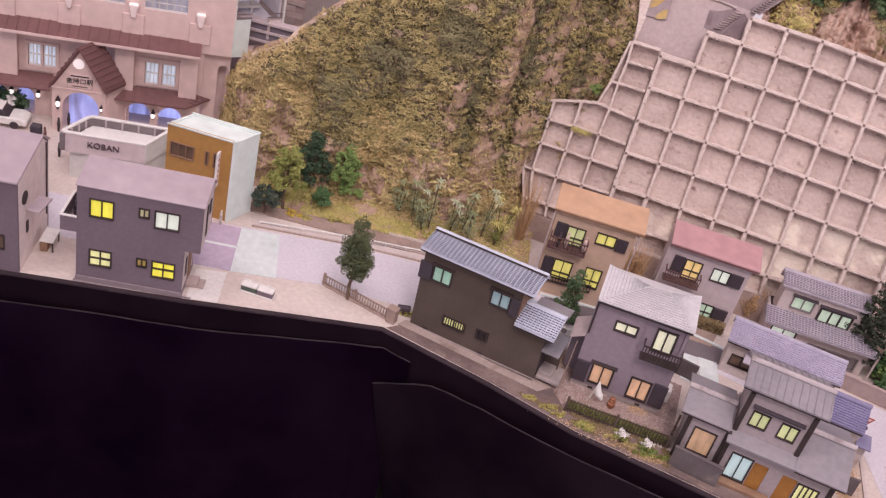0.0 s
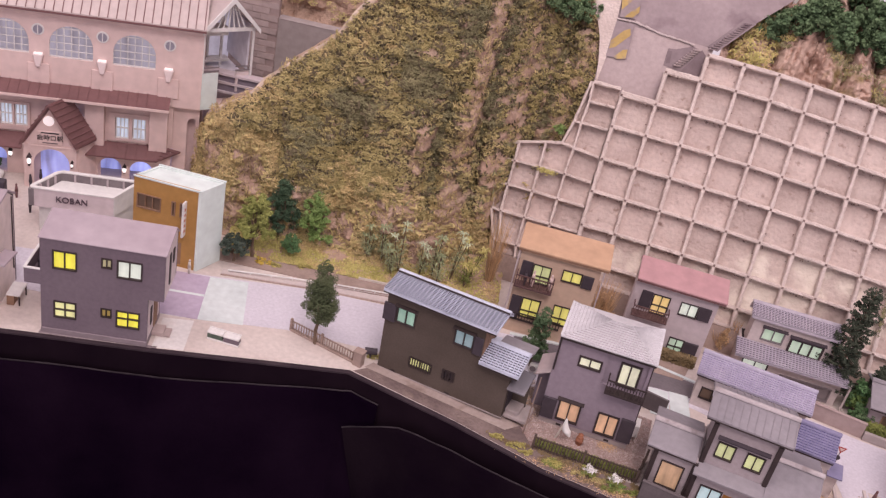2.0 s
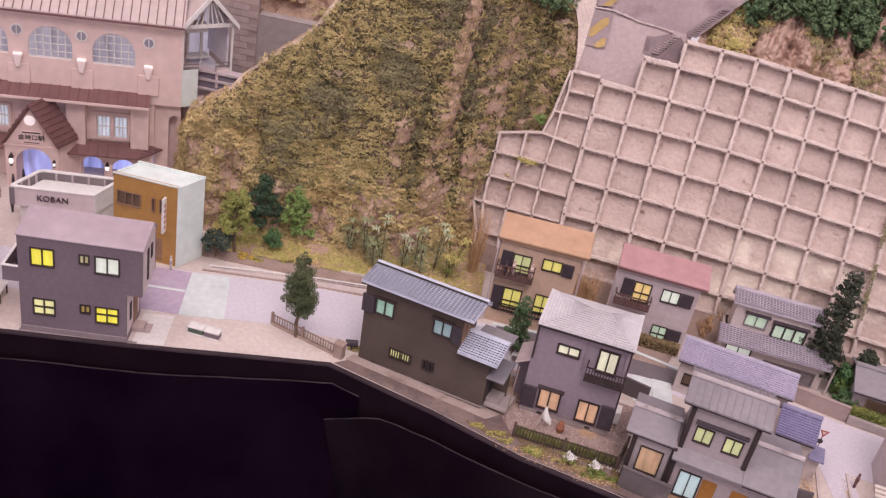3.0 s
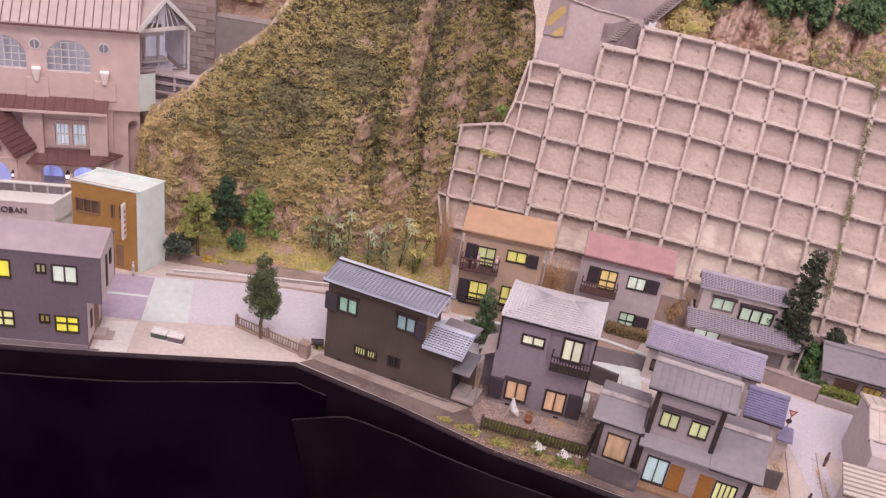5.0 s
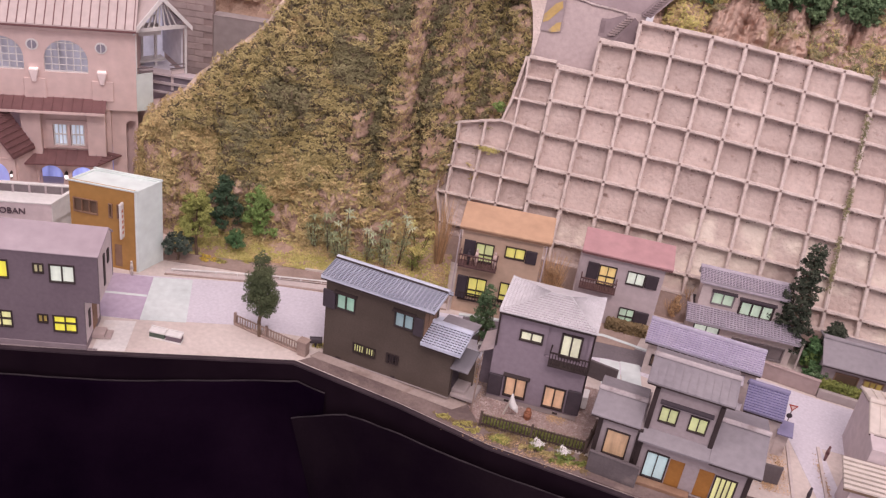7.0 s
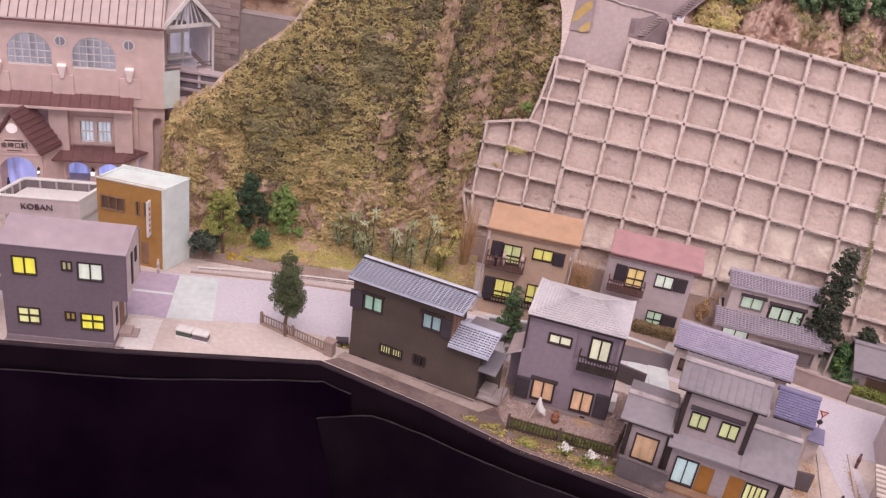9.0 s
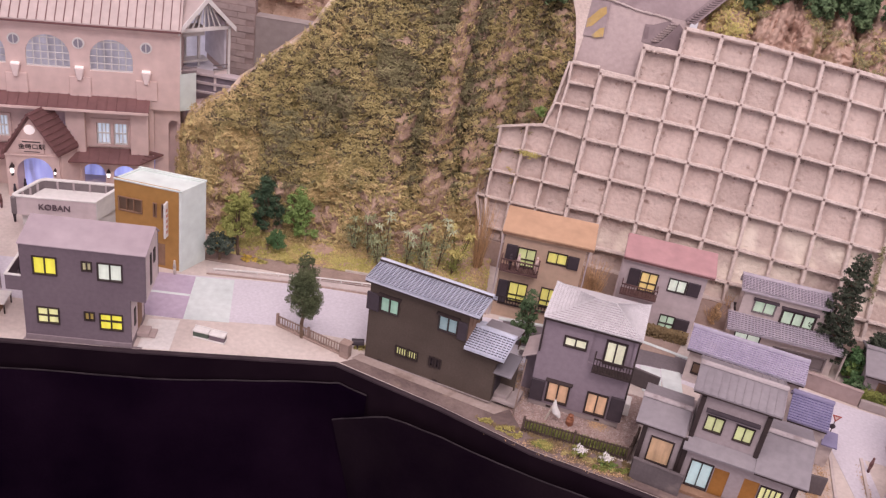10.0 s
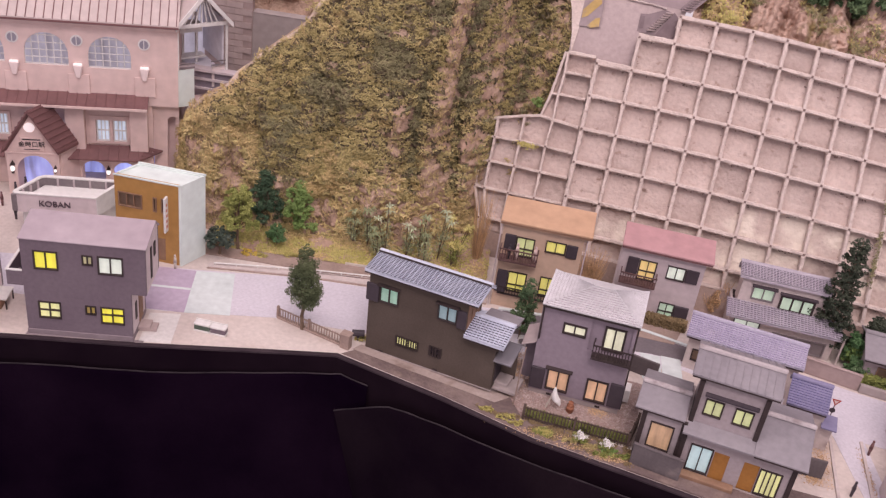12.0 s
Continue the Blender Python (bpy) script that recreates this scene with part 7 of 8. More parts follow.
    for sx in (-0.15, w + 0.15):
        ex = w / 2
        part("rafter", M().add([(sx, -0.25, 8.42), (ex, -0.25, 9.95), (ex, 3.0, 9.95), (sx, 3.0, 8.42), (sx, -0.25, 8.60), (ex, -0.25, 10.15), (ex, 3.0, 10.15), (sx, 3.0, 8.60)],
                               [(0, 1, 2, 3), (7, 6, 5, 4), (0, 4, 5, 1), (3, 2, 6, 7), (0, 3, 7, 4), (1, 5, 6, 2)]), ROOF_ST, lg)
    for sx in (-0.15, w + 0.15):
        ex = w / 2
        part("barge_board", M().add([(sx, -0.32, 8.36), (ex, -0.32, 9.9), (ex, -0.24, 9.9), (sx, -0.24, 8.36), (sx, -0.32, 8.60), (ex, -0.32, 10.18), (ex, -0.24, 10.18), (sx, -0.24, 8.60)],
                                    [(0, 1, 2, 3), (7, 6, 5, 4), (0, 4, 5, 1), (3, 2, 6, 7), (0, 3, 7, 4), (1, 5, 6, 2)]), WHITE, lg, "white barge board")
    for k in range(7):
        x = 0.4 + k * 0.28
        part("truss_bar", M().tube((w / 2 + (x - w / 2) * 0.35, 0.05, 9.65), (x, 0.05, 8.55), 0.04), WHITE, lg)
    return st


station()

# railway viaduct and walls behind the station
vd = whole("viaduct", M().box(-16.9, -11.5, 45.3, 45.6, 5.1, 5.95), GIRDER, "purple-grey railway viaduct girder behind the station", "viaduct", kind="structure")
part("flange", M().box(-16.9, -11.5, 45.15, 45.7, 5.95, 6.06), WALL_P, vd)
part("flange", M().box(-16.9, -11.5, 45.2, 45.3, 5.48, 5.60), WALL_P, vd)
part("flange", M().box(-16.9, -11.5, 45.18, 45.6, 5.0, 5.1), WALL_P, vd)
wb = whole("wall_brick", M().box(-22, -13.9, 49.6, 50.0, 0, 14), MORTAR, "brown block wall behind the station", "wall", kind="structure")
rb = random.Random(3)
for j in range(28):
    for i in range(6):
        x0 = -17.6 + i * 0.92 + (0.46 if j % 2 else 0)
        if x0 + 0.88 < -13.9:
            part("block", M().box(x0, x0 + 0.90, 49.56 + rb.uniform(-0.02, 0.02), 49.6, 3.4 + j * 0.35, 3.4 + j * 0.35 + 0.31), BRICK, wb)
whole("wall_concrete", M().box(-13.9, -3.0, 49.65, 50.3, 0, 7.8).box(-13.9, -3.0, 49.63, 50.3, 7.8, 7.84), CONC_GREY, "pale concrete wall behind the hill", "wall", kind="structure")
whole("rock_bank_far", M().sheet(lambda u, v: (-14.6 + 11 * u, 50.9 + 1.5 * v + 0.7 * noise.noise((u * 9, v * 5, 2)) + 0.25 * noise.noise((u * 30, v * 14, 5)), 7.6 + 4.5 * v), 90, 40), EARTH, "brown earth bank behind the concrete wall", "bank", kind="structure")


# ---- shop and police box ----
def shop():
    h = thing("shop", "white box-shaped shop with an ochre front", "shop", -16.55, 36.88, 0, -3.8)
    hole = [(0.16, 1.27, 2.58, 3.3), (1.76, 1.94, 2.58, 3.3), (2.14, 2.30, 2.6, 3.32), (1.95, 2.3, 0.1, 1.27)]
    part("front", M().pierced(0, 2.95, 0, 4.1, 0.05, 0.17, hole), OCHRE, h, weld=True)
    sk = Matrix(((1, 0.45, 0, 0), (0, 1, 0, 0), (0, 0, 1, 0), (0, 0, 0, 1)))
    part("wall", M().box(2.95, 3.07, 0, 1.35, 0, 4.14).turned(sk), SHOP_WHITE, h, bevel=0.015)
    part("wall", M().box(0.0, 0.12, 0.17, 1.35, 0, 4.14).turned(sk), SHOP_WHITE, h)
    part("wall", M().box(0.12, 2.95, 1.23, 1.35, 0, 4.14).turned(sk), SHOP_WHITE, h)
    part("roof", M().box(0.12, 2.95, 0.17, 1.23, 3.98, 4.08).turned(sk), SHOP_WHITE, h)
    part("parapet", M().box(-0.02, 3.09, 1.27, 1.37, 4.10, 4.2).box(-0.02, 3.09, 0.0, 0.06, 4.06, 4.14).turned(sk), SHOP_WHITE, h, bevel=0.01)
    for q in hole[:3]:
        window(h, *q, BROWN_GLASS, n=3 if q[1] - q[0] > 0.5 else 1, y=0.05, trim=WOOD, fw=0.05)
    part("door_leaf", M().box(1.95, 2.3, 0.08, 0.12, 0.1, 1.27), WOOD, h, "brown door")
    s = part("blade_sign", M().box(2.36, 2.46, -0.28, 0.05, 1.75, 3.5), WHITE, h, "white blade sign with unreadable writing", bevel=0.02)
    for k in range(5):
        part("sign_bar", M().box(2.46, 2.465, -0.19, -0.05, 1.98 + 0.27 * k, 2.12 + 0.27 * k), PLASTER_RED, s)
    return h


shop()


def rounded(w, d, r, k=6):
    """Corners of a rectangle whose two corners at x = 0 are rounded, going round once."""
    out = [(w, 0.0), (w, d)]
    for cx, cy, a0 in ((r, d - r, 90), (r, r, 180)):
        out += [(cx + r * math.cos(math.radians(a0 + 90 * i / k)), cy + r * math.sin(math.radians(a0 + 90 * i / k))) for i in range(k + 1)]
    return out


def ring(w, d, r, t, z0, z1, out=0.0):
    """A wall of thickness t round a rectangle with two rounded corners."""
    a = [(x - out if x < w / 2 else x + out, y - out if y < d / 2 else y + out) for x, y in rounded(w, d, r)]
    b = [(t + x, t + y) for x, y in rounded(w - 2 * t, d - 2 * t, max(0.02, r - t))]
    n = len(a)
    v = [(*p, z) for z in (z0, z1) for q in (a, b) for p in q]
    f = []
    for i in range(n):
        j = (i + 1) % n
        f += [(i, j, 2 * n + j, 2 * n + i), (n + j, n + i, 3 * n + i, 3 * n + j), (2 * n + i, 2 * n + j, 3 * n + j, 3 * n + i), (j, i, n + i, n + j)]
    return M().add(v, f)


def koban():
    h = thing("police_box", "low pink police box with a walled roof terrace", "police box", -21.25, 36.78, 0, 10)
    w, d, t = 3.66, 1.8, 0.1
    sk = Matrix(((1, 0.49, 0, 0), (0, 1, 0, 0), (0, 0, 1, 0), (0, 0, 0, 1)))
    part("wall", M().box(0.25, w - 0.1, 0.25, d, 0, 1.46).turned(sk), WHITE, h)
    part("sign_band", M().prism(rounded(w, d, 0.3), 1.46, 1.58).turned(sk), WALL_A_PALE, h)
    part("parapet", ring(w, d, 0.3, t, 1.58, 2.36).turned(sk), WALL_A_PALE, h, smooth=False)
    part("inner_lining", ring(w - 0.22, d - 0.22, 0.2, 0.02, 1.6, 2.35).turned(Matrix.Translation((0.165, 0.11, 0)) @ sk), STEEL, h, "grey lining inside the parapet")
    part("coping", ring(w, d, 0.3, 0.15, 2.36, 2.44, 0.04).turned(sk), WHITE, h, "white rounded coping", bevel=0.015)
    part("roof", M().box(0.2, w - 0.13, 0.15, d - 0.14, 1.58, 1.98).turned(sk), WHITE, h)
    # White sheet over the pink end wall puts the light on it into colour.
    part("lit_end_panel", M().box(w - 0.02, w + 0.03, 0.02, d, 1.46, 2.36).turned(sk), WHITE, h, "white panel painting in the light on the end wall", bevel=0.01)
    part("dark_panel", M().box(0.0, 0.24, -0.02, 0.1, 1.47, 2.34), STEEL, h, "grey corner panel", bevel=0.03)
    for i in range(4):
        x = 0.78 + i * 0.72
        part("fin", M().box(x, x + 0.045, d - 0.20, d - 0.13, 1.62, 2.36).turned(sk), WALL_P, h)
    for i in range(3):
        y = 0.45 + i * 0.42
        part("fin", M().box(0.12, 0.2, y, y + 0.05, 1.62, 2.36).turned(sk), WALL_P, h)
    writing("KOBAN", 0.40, KOBAN_INK, h, 1.87, -0.03, 1.95, depth=0.035)
    return h


koban()


# ---- street furniture and small things ----
def planter(x, y, yaw, label, body):
    h = thing("planter_bench", label, "bench", x, y, 0, yaw, group="benches on the forecourt")
    part("seat", M().box(0, 0.68, 0, 0.34, 0.31, 0.40), WHITE, h, bevel=0.02)
    part("body", M().box(0.02, 0.66, 0.02, 0.32, 0.09, 0.31), body, h)
    part("base", M().box(0.0, 0.68, 0.0, 0.34, 0.0, 0.09), WHITE, h, bevel=0.01)
    part("rail", M().box(0.0, 0.68, 0.30, 0.34, 0.40, 0.45), WHITE, h)


planter(-11.5, 32.18, -5, "low grey-green street bench", LEAF_BLUE)
planter(-10.8, 32.1, -5, "low pale stone street bench", WALL_A)
gr = thing("guard_rail", "low worn white guard rail along the kerb", "guard rail", -12.15, 37.12)
RAIL = [(0.0, 0.0), (2.05, 0.34), (4.65, 0.74), (7.35, 1.0), (12.5, 1.13)]
for (ax, ay), (bx, by) in zip(RAIL, RAIL[1:]):
    part("beam", M().tube((ax, ay, 0.19), (bx, by, 0.19), 0.035, n=6), WHITE, gr)
    part("sill", M().tube((ax, ay, 0.07), (bx, by, 0.07), 0.03, n=6), CONC, gr)
for i in range(14):
    x = 0.05 + i * 0.95
    part("post", M().tube((x, interp(RAIL, x), 0.0), (x, interp(RAIL, x), 0.21), 0.03, n=6), WHITE, gr)
whole("footway_edge", M().add([(x, y + w, z) for x, y in ((-6.4, 38.98), (-4.6, 39.0), (-2.2, 39.0), (0.35, 38.98)) for w, z in ((-0.05, 0.0), (-0.04, 0.14), (0.04, 0.14), (0.05, 0.0))], [(4 * i + k, 4 * i + k + 1, 4 * i + k + 5, 4 * i + k + 4) for i in range(3) for k in range(3)]), ROOF_H, "thin cream edging behind the footway", "kerb", kind="structure")


def fence(pts, h, gap, wide, material, label, group=""):
    f = thing("fence", label, "fence", *pts[0], 0, group=group)
    o = Vector(pts[0])
    for a, b in zip(pts, pts[1:]):
        a, b = Vector(a) - o, Vector(b) - o
        d = (b - a).normalized()
        yaw = math.degrees(math.atan2(d.y, d.x))
        ln = (b - a).length
        mt = pose(a.x, a.y, 0, 0, 0, yaw)
        part("rail", M().box(0, ln, 0.01, 0.05, h * 0.82, h * 0.9).turned(mt), material, f)
        part("rail", M().box(0, ln, 0.01, 0.05, h * 0.12, h * 0.2).turned(mt), material, f)
        n = max(2, int(ln / gap))
        for i in range(n + 1):
            x = ln * i / n
            big = i in (0, n, n // 2)
            part("post" if big else "picket", M().box(x - (0.05 if big else wide), x + (0.05 if big else wide), -0.03, 0.01 if not big else 0.06, 0, h * (1.1 if big else 1.0)).turned(mt), material, f)
    return f


fence([(-8.4, 34.0), (-5.35, 32.75)], 0.56, 0.13, 0.016, FENCE, "faded brown slatted fence at the end of the forecourt")
whole("fence_footing", M().box(0, 3.3, -0.09, 0.09, 0, 0.1), SOIL, "low dirty brown footing under the slatted fence", "footing", x=-8.4, y=34.03, yaw=-22.3, bevel=0.02)
whole("gate_pillar", M().box(-0.20, 0.20, -0.17, 0.17, 0, 0.68).box(-0.23, 0.23, -0.2, 0.2, 0.68, 0.74), SOIL, "grey-brown stone gate pillar", "pillar", x=-5.2, y=32.72, yaw=-20, bevel=0.02)
mb = M().tube((-0.26, 0, 0.36), (0.26, 0, 0.36), 0.15, n=10).tube((0, 0, 0), (0, 0, 0.3), 0.05)
whole("mailbox", mb, SHUTTER, "dark rounded mailbox on a post", "mailbox", x=-4.8, y=33.35, yaw=10)
fence([(2.35, 30.0), (6.45, 29.35)], 0.66, 0.125, 0.02, FENCE_DARK, "dark brown picket fence before the grey house")
fence([(6.45, 29.35), (6.9, 30.6)], 0.66, 0.125, 0.02, FENCE_DARK, "short dark brown picket fence at the corner")
mh, mf = M(), M()
rh = random.Random(8)
for _ in range(2600):
    a = rh.random()
    leaf(mh, (2.45 + 4.0 * a, 29.98 - 0.64 * a + rh.uniform(0.08, 0.3), rh.uniform(0.02, 0.42)), (0, -1, 0.6), rh.uniform(0.04, 0.08), rh, 2)
whole("hedge", mh, LEAF_OLIVE, "clipped brown-olive hedge behind the picket fence", "hedge")
for i, (x, y, s, mt_) in enumerate([(0.9, 30.15, 0.35, GRASS_PALE), (1.7, 29.85, 0.45, GRASS_PALE), (2.1, 29.6, 0.35, GRASS_PALE), (3.2, 29.35, 0.35, GRASS_PALE), (4.2, 29.1, 0.4, GRASS), (5.0, 28.95, 0.35, GRASS), (5.7, 28.8, 0.4, LEAF_MID), (6.2, 28.65, 0.35, LEAF_OLIVE), (5.4, 28.6, 0.4, LEAF_OLIVE), (-4.6, 33.4, 0.4, GRASS_PALE), (-4.0, 33.9, 0.35, LEAF_OLIVE)]):
    whole("grass_tuft", crown_mesh([(0, 0, 0.06, s * 0.8, s * 0.4, s * 0.3), (s * 0.5, 0.05, 0.08, s * 0.35, s * 0.3, s * 0.4), (-s * 0.6, 0, 0.05, s * 0.3, s * 0.3, s * 0.25)], 420, 0.04, 70 + i, 2.8, 0.8), mt_, "yellow-green grass tuft at the board edge", "grass", "grass tufts", x=x, y=y)
me_, rme = (M(), M(), M()), random.Random(47)
for _ in range(2600):
    x = rme.uniform(0.4, 6.6)
    y = interp(FRONT, x) + rme.uniform(0.25, 1.25)
    lush = noise.noise((x * 1.1, y * 1.6, 12.0)) + 0.5 * noise.noise((x * 3.5, y * 3.5, 15.0)) + 0.25 * (x > 2.6)
    if lush + rme.uniform(-0.3, 0.3) < 0.16 or y > 30.05 - (x - 2.35) * 0.16:
        continue
    kind = 0 if lush < 0.42 else 1 if rme.random() < 0.45 else 2
    for _k in range(5):
        leaf(me_[kind], (x + rme.gauss(0, 0.05), y + rme.gauss(0, 0.05), 0.03 + rme.uniform(0, 0.12) * max(0.2, lush)), (0, -0.5, 1), rme.uniform(0.022, 0.045), rme, 3.0)
for m_, mt_, lb_ in zip(me_, (HEDGE_BROWN, GRASS_PALE, LEAF_OLIVE), ("dry brown weeds along the board edge", "yellow-green weeds along the board edge", "olive-green weeds along the board edge")):
    whole("edge_weeds", m_, mt_, lb_, "weeds", kind="stuff")
for x, y in ((4.6, 29.15), (5.6, 28.95)):
    t = thing("flowering_shrub", "low shrub with white blossom", "shrub", x, y, 0, group="white flowering shrubs")
    part("leaves", crown_mesh([(0, 0, 0.2, 0.28, 0.28, 0.22)], 420, 0.045, 5, 2.2, 0.8), LEAF_OLIVE, t)
    part("blossom", crown_mesh([(0.05, 0, 0.36, 0.24, 0.2, 0.18), (-0.12, 0, 0.3, 0.14, 0.14, 0.12)], 110, 0.045, 6, 4.5), FLOWER, t)
st_ = thing("white_cloth_post", "white cloth draped on a post in the yard", "cloth", 3.45, 30.9, 0, -10)
part("post", M().tube((-0.2, 0, 0), (0.0, 0, 0.9), 0.045), ROOF_H, st_)


def drape(u, v):
    """A cloth gathered at the top of a post, falling in folds and swept out to one side at its foot."""
    r = (0.025 + 0.17 * v ** 0.8) * (1.0 if v < 0.72 else 1.0 - 0.8 * (v - 0.72) / 0.28) * (1 + 0.18 * math.sin(6 * math.pi * u) * v)
    a = 2 * math.pi * u
    return (0.02 + 0.30 * v ** 2.4 + r * math.cos(a), -0.10 * v + 0.7 * r * math.sin(a), 1.12 - 0.85 * v + 0.22 * max(0.0, v - 0.6) + 0.3 * r * math.cos(a))


part("cloth", M().sheet(drape, 28, 22), WHITE, st_, smooth=True, weld=True)
whole("flower_pot", M().tube((0, 0, 0), (0, 0, 0.12), 0.10, 0.16, 12).tube((0, 0, 0.12), (0, 0, 0.36), 0.16, 0.15, 12).tube((0, 0, 0.36), (0, 0, 0.44), 0.15, 0.08, 12).tube((0, 0, 0.44), (0, 0, 0.52), 0.08, 0.11, 12), ORANGE, "orange-brown pot in the gravel yard", "pot", x=4.2, y=30.85, smooth=True)
for x, y, zz in ((1.95, 30.75, 2.9),):
    whole("utility_pole", M().tube((0, 0, 0), (0.05, 0, zz), 0.028, 0.022, 8), FENCE, "slim grey-brown utility pole", "pole", x=x, y=y)
whole("block_wall", M().box(0, 1.9, 0, 0.12, 0, 0.95).box(-0.02, 1.92, -0.02, 0.14, 0.95, 1.0), BLOCK_DARK, "dark grey block wall before the wing", "wall", x=6.45, y=28.45, yaw=-18, bevel=0.02)
whole("block_wall", M().box(0, 1.25, 0, 0.12, 0, 0.85), BLOCK_DARK, "dark grey block wall by the lane", "wall", x=6.75, y=34.3, yaw=-22, bevel=0.02)
whole("garden_wall", M().box(0, 3.9, 0, 0.14, 0, 0.75).box(-0.02, 3.92, -0.02, 0.16, 0.75, 0.82), MORTAR, "brown weathered garden wall", "wall", x=13.2, y=36.7, yaw=-19, bevel=0.02)
whole("garden_wall", M().box(0, 3.6, 0, 0.2, 0, 0.42), CONC_GREY, "low grey garden wall under the hedge", "wall", x=16.9, y=35.35, yaw=-15, bevel=0.02)
mh = M()
for _ in range(1800):
    a = rh.random()
    leaf(mh, (3.0 * a, rh.uniform(0.2, 0.6), rh.uniform(0.3, 0.75)), (0, -0.6, 1), rh.uniform(0.05, 0.09), rh, 1.8)
whole("hedge", mh, LEAF_OLIVE, "trimmed green hedge on the low wall", "hedge", x=16.9, y=35.4, yaw=-15)
mh = M()
for _ in range(2200):
    a = rh.random()
    leaf(mh, (1.9 * a, rh.uniform(0.0, 0.4), rh.uniform(0.0, 0.55)), (0, -0.6, 1), rh.uniform(0.05, 0.09), rh, 1.8)
whole("hedge", mh, HEDGE_BROWN, "brownish hedge before the rose-roofed house", "hedge", x=7.7, y=38.0, yaw=-9)
sg = thing("road_sign", "red triangular stop sign on a thin post", "road sign", 14.95, 32.75, 0, -10)
part("post", M().tube((0, 0.02, 0), (0, 0.02, 1.3), 0.025), STEEL, sg)
part("triangle", M().slab([(0, 1.02), (0.19, 1.34), (-0.19, 1.34)], -0.02, 0.0), RED, sg, "red triangular plate")
part("inner_triangle", M().slab([(0, 1.12), (0.10, 1.29), (-0.10, 1.29)], -0.026, -0.02), PLASTER, sg, "pale middle of the plate")
part("disc", M().tube((-0.02, -0.02, 0.78), (-0.02, 0.0, 0.78), 0.12, n=14), SHUTTER, sg, "dark round plate")
flat("yard", [(13.3, 29.0), (14.3, 28.8), (14.9, 32.2), (13.9, 32.0)], 0.02, YARD, "trodden brownish yard beside the lane")
flat("kerb", [(14.3, 28.3), (14.42, 28.28), (14.95, 32.1), (14.83, 32.1)], 0.09, CONC, "pale kerb along the narrow lane", "kerb")
flat("kerb", [(15.62, 28.3), (15.74, 28.3), (16.2, 31.9), (16.08, 31.9)], 0.09, CONC, "pale kerb along the narrow lane", "kerb")
whole("block_wall", M().box(0, 0.95, 0, 0.1, 0, 0.9), BLOCK_DARK, "dark grey block wall at the yard corner", "wall", x=13.0, y=29.4, yaw=-8, bevel=0.02)
for i, (x, y, c) in enumerate([(16.25, 31.2, AWNING), (-13.7, 36.4, ROOF_H), (-21.6, 38.9, RED), (-22.0, 38.4, SHUTTER), (14.9, 28.6, SHUTTER), (1.0, 37.3, SHUTTER)]):
    zz = 2.76 if i == 5 else 0.02
    whole("figurine", M().tube((0, 0, 0), (0, 0, 0.36), 0.05, 0.075, 8).tube((0, 0, 0.36), (0, 0, 0.62), 0.085, 0.055, 8).ball((0, 0, 0.69), 0.055, 0.055, 0.065), c, "tiny painted figurine standing on the layout", "figurine", "figurines", x=x, y=y, z=zz, smooth=True)


for i, (x, y, z) in enumerate(((1.35, 37.35, 2.76), (2.15, 37.3, 2.76))):
    whole("figurine", M().tube((0, 0, 0), (0, 0, 0.4), 0.06, 0.09, 8).tube((0, 0, 0.4), (0, 0, 0.68), 0.10, 0.06, 8).ball((0, 0, 0.76), 0.06, 0.06, 0.07), PLASTER, "tiny painted figurine standing on the balcony", "figurine", "figurines", x=x, y=y, z=z, smooth=True)
mp, rp = M(), random.Random(64)
for _ in range(8500):
    x, y = rp.uniform(1.7, 7.2), rp.uniform(29.6, 34.2)
    if y < 31.6 - (x - 1.6) * 0.36 - 1.0 or y > 34.3 - 0.18 * (x - 2.6) or x < 2.3 - (y - 30.1) * 0.35 or x > 6.6 + (y - 29.4) * 0.2:
        continue
    a = rp.uniform(0.018, 0.042)
    mp.ball((x, y, 0.02 + a * 0.3), a * rp.uniform(0.8, 1.3), a, a * 0.7, 4, 2)
whole("pebbles", mp, PEBBLE, "loose pink and white pebbles in the yard", "gravel", kind="stuff")
md = M()
for cx, cy, sx, sy in ((4.9, 28.85, 0.7, 0.12), (3.3, 29.3, 0.6, 0.12), (5.7, 28.5, 0.4, 0.12), (1.85, 32.3, 0.22, 0.5), (1.95, 33.6, 0.25, 0.5), (5.35, 31.09, 0.2, 0.12), (14.2, 30.4, 0.16, 0.6), (13.6, 29.3, 0.2, 0.2), (15.9, 29.9, 0.06, 0.6)):
    for _ in range(420):
        leaf(md, (cx + rp.gauss(0, sx), cy + rp.gauss(0, sy), 0.04), (0, -0.4, 1), rp.uniform(0.014, 0.03), rp, 3.5)
whole("dry_grass", md, LEAF_DRY, "short dry orange-tan grass", "grass", kind="stuff")
ac = thing("air_conditioner", "small white air-conditioning unit by the lane", "air conditioner", 1.95, 34.85, 0, -15)
part("body", M().box(0, 0.5, 0, 0.22, 0.05, 0.42), WHITE, ac, bevel=0.03)
part("fan_grille", M().tube((0.18, -0.01, 0.24), (0.18, 0.0, 0.24), 0.14, n=14), STEEL, ac)

whole("porch_awning", M().box(-19.67, -19.12, 30.5, 31.6, 2.55, 2.63), ROOF_A, "small mauve awning beside the pale house", "awning", bevel=0.02)
bn = thing("side_table", "white-topped brown bench beside the pale house", "bench", -19.62, 31.45, 0, 8)
part("top", M().box(0, 0.55, 0, 0.95, 0.48, 0.55), WHITE, bn, bevel=0.01)
part("body", M().box(0.02, 0.3, 0.02, 0.93, 0.02, 0.48), WOOD, bn)
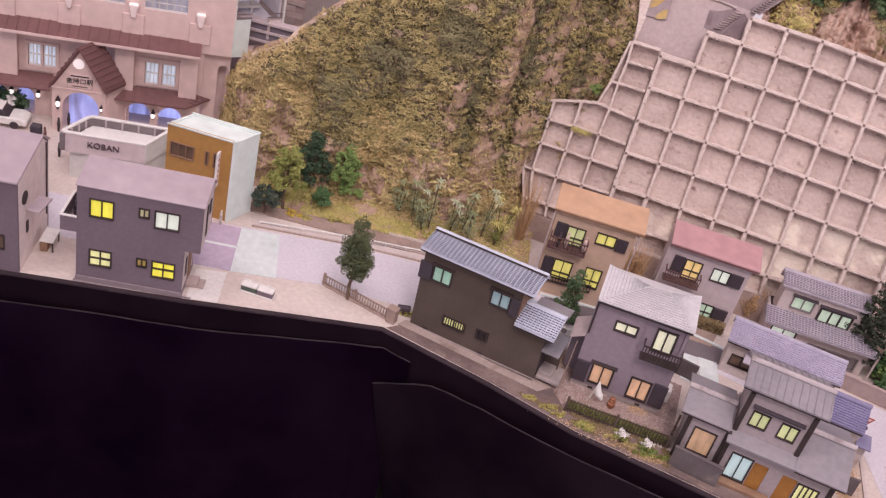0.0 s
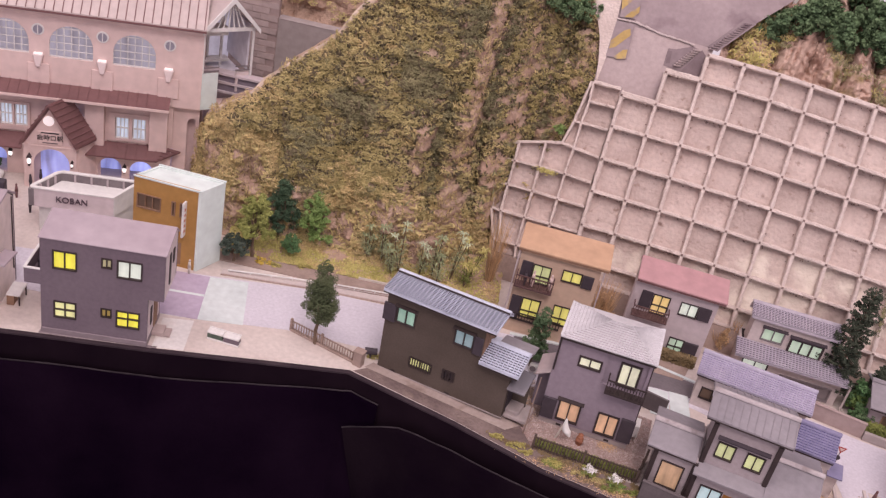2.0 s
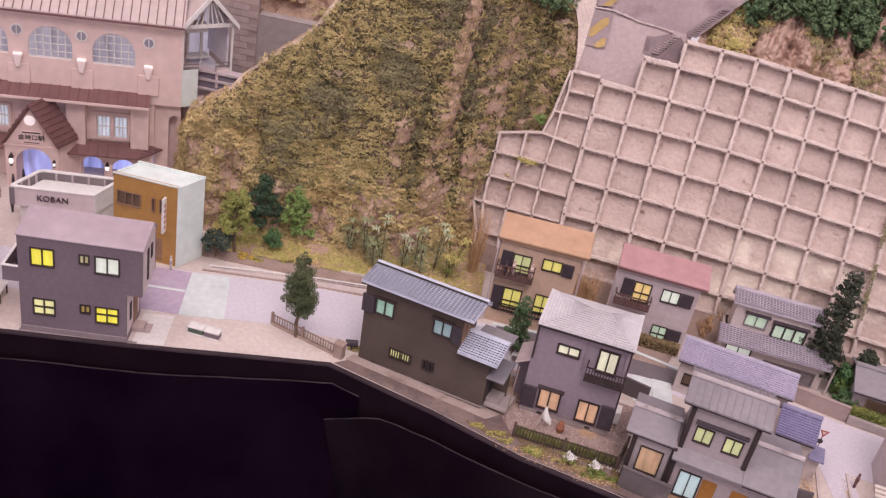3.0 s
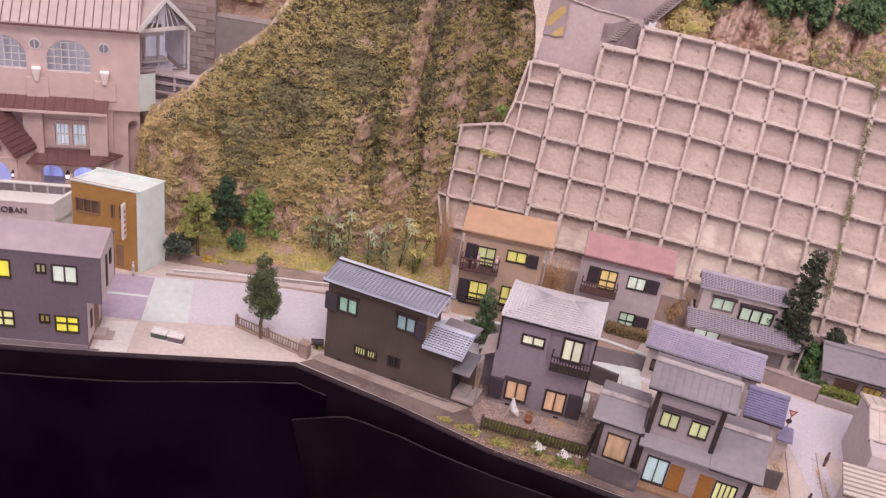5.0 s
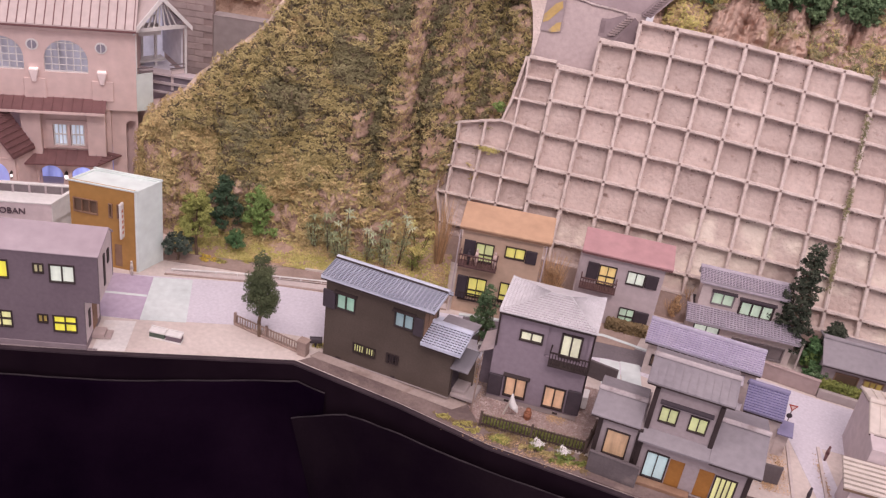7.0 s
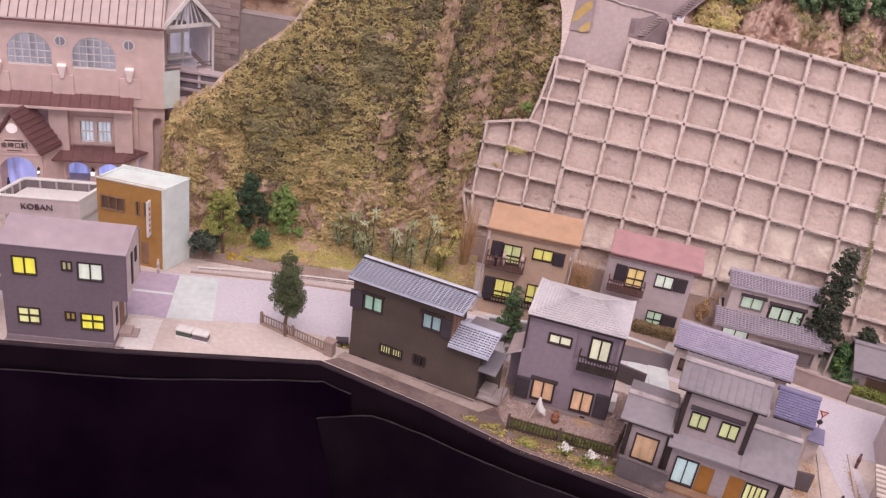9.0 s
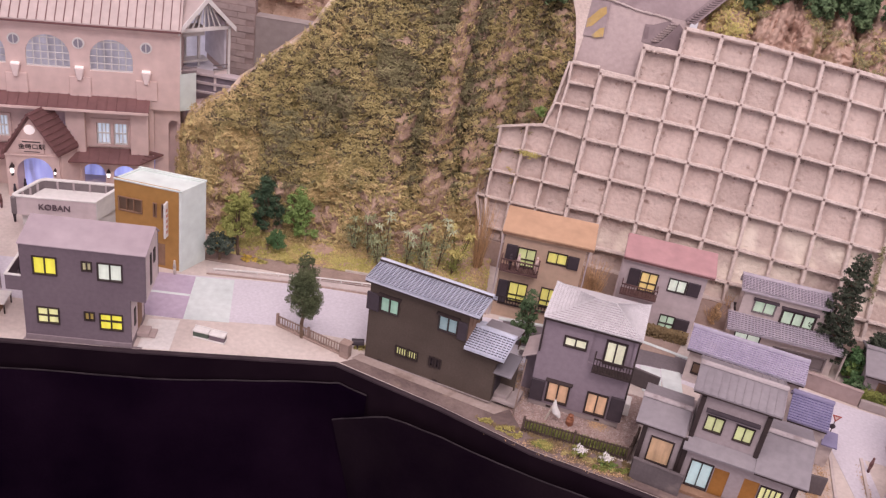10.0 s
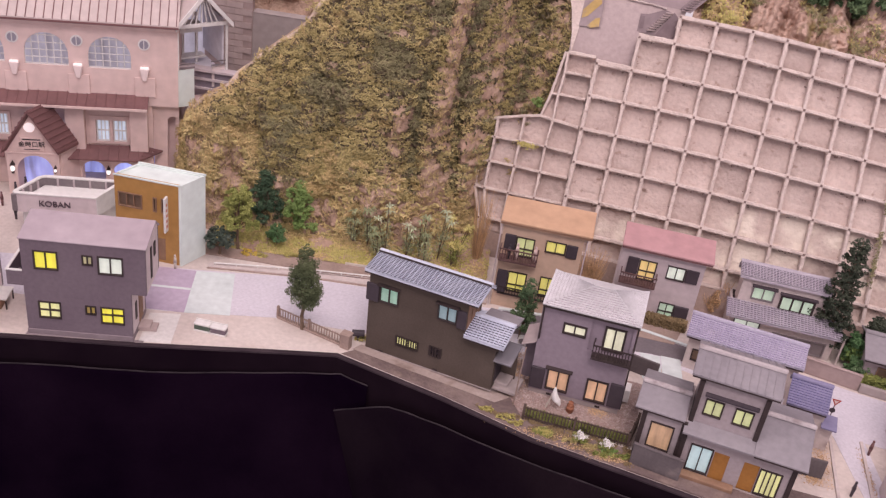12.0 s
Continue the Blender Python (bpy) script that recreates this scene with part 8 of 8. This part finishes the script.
for yy in (0.04, 0.85):
    part("leg", M().box(0.48, 0.53, yy, yy + 0.05, 0, 0.48), DARK, bn)
whole("figurine", M().tube((0, 0, 0), (0, 0, 0.35), 0.09, 0.11, 8).tube((0, 0, 0.35), (0, 0, 0.6), 0.11, 0.06, 8).ball((0, 0, 0.68), 0.06, 0.06, 0.07), SHUTTER, "tiny dark figurine on the balcony", "figurine", "figurines", x=-17.98, y=31.15, z=2.4, smooth=True)



def model_car(x, y, yaw):
    """A small saloon car: body, glazed cabin, wheels."""
    h = thing("car", "white model taxi parked before the station", "car", x, y, 0, yaw)
    body = M().side([(-1.4, 0.18), (1.4, 0.18), (1.42, 0.42), (1.15, 0.56), (-1.2, 0.58), (-1.42, 0.45)], -0.52, 0.52)
    part("body", body.turned(pose(0, 0, 0, 0, 0, -90)), WHITE, h, bevel=0.05)
    cab = M().side([(-0.95, 0.57), (0.65, 0.57), (0.35, 0.90), (-0.65, 0.90)], -0.46, 0.46)
    part("cabin", cab.turned(pose(0, 0, 0, 0, 0, -90)), SHUTTER, h, "dark glazed cabin", bevel=0.03)
    part("roof", M().box(-0.62, 0.34, -0.44, 0.44, 0.90, 0.95), WHITE, h, bevel=0.02)
    for wx in (-0.85, 0.85):
        for wy in (-0.53, 0.41):
            part("wheel", M().tube((wx, wy, 0.2), (wx, wy + 0.12, 0.2), 0.2, n=14), SHUTTER, h)
    return h


model_car(-25.75, 40.05, 12)
for i, (x, y, s_) in enumerate(((-25.6, 41.1, 0.75), (-26.3, 41.2, 0.7))):
    tree("shrub", "dark spiky shrub in the station forecourt", x, y, 0, 0.3, 0.05, clumps(8, 0.25, 1.0, s_, 140 + i, 0.3, 0.5), 1500, 0.09, LEAF_PINE, 150 + i, long=3.0, category="shrub", group="forecourt shrubs")
whole("flower_clump", crown_mesh([(0, 0, 0.1, 0.3, 0.25, 0.3)], 160, 0.09, 160, 3.0), FLOWER, "white blossom among the forecourt shrubs", "flowers", x=-25.45, y=40.75, z=0.75)
for x, y, c in ((-23.0, 40.5, SHUTTER), (-22.8, 41.15, SHUTTER), (-23.15, 39.4, AWNING)):
    whole("figurine", M().tube((0, 0, 0), (0, 0, 0.36), 0.05, 0.075, 8).tube((0, 0, 0.36), (0, 0, 0.62), 0.085, 0.055, 8).ball((0, 0, 0.69), 0.055, 0.055, 0.065), c, "tiny dark figurine before the station", "figurine", "figurines", x=x, y=y, z=0.012, smooth=True)

mq, rq = M(), random.Random(91)
for _ in range(500):
    u, v = rq.random(), rq.uniform(0.1, 0.9)
    q = Vector((-13.6 + 10 * u, 50.55 + 1.5 * v, 7.65 + 4.5 * v))
    if noise.noise((q.x * 0.9, q.z * 1.5, 3.0)) + rq.uniform(-0.3, 0.3) < 0.0:
        continue
    for _k in range(8):
        fibre(mq, q + Vector((rq.gauss(0, 0.15), rq.uniform(-0.15, 0), rq.gauss(0, 0.08))), Vector((0, -0.7, 0.7)), rq.uniform(0.12, 0.26), rq.uniform(0.025, 0.05), rq)
whole("bank_foliage", mq, GRASS, "olive fibre foliage on the far bank", "foliage", kind="stuff")
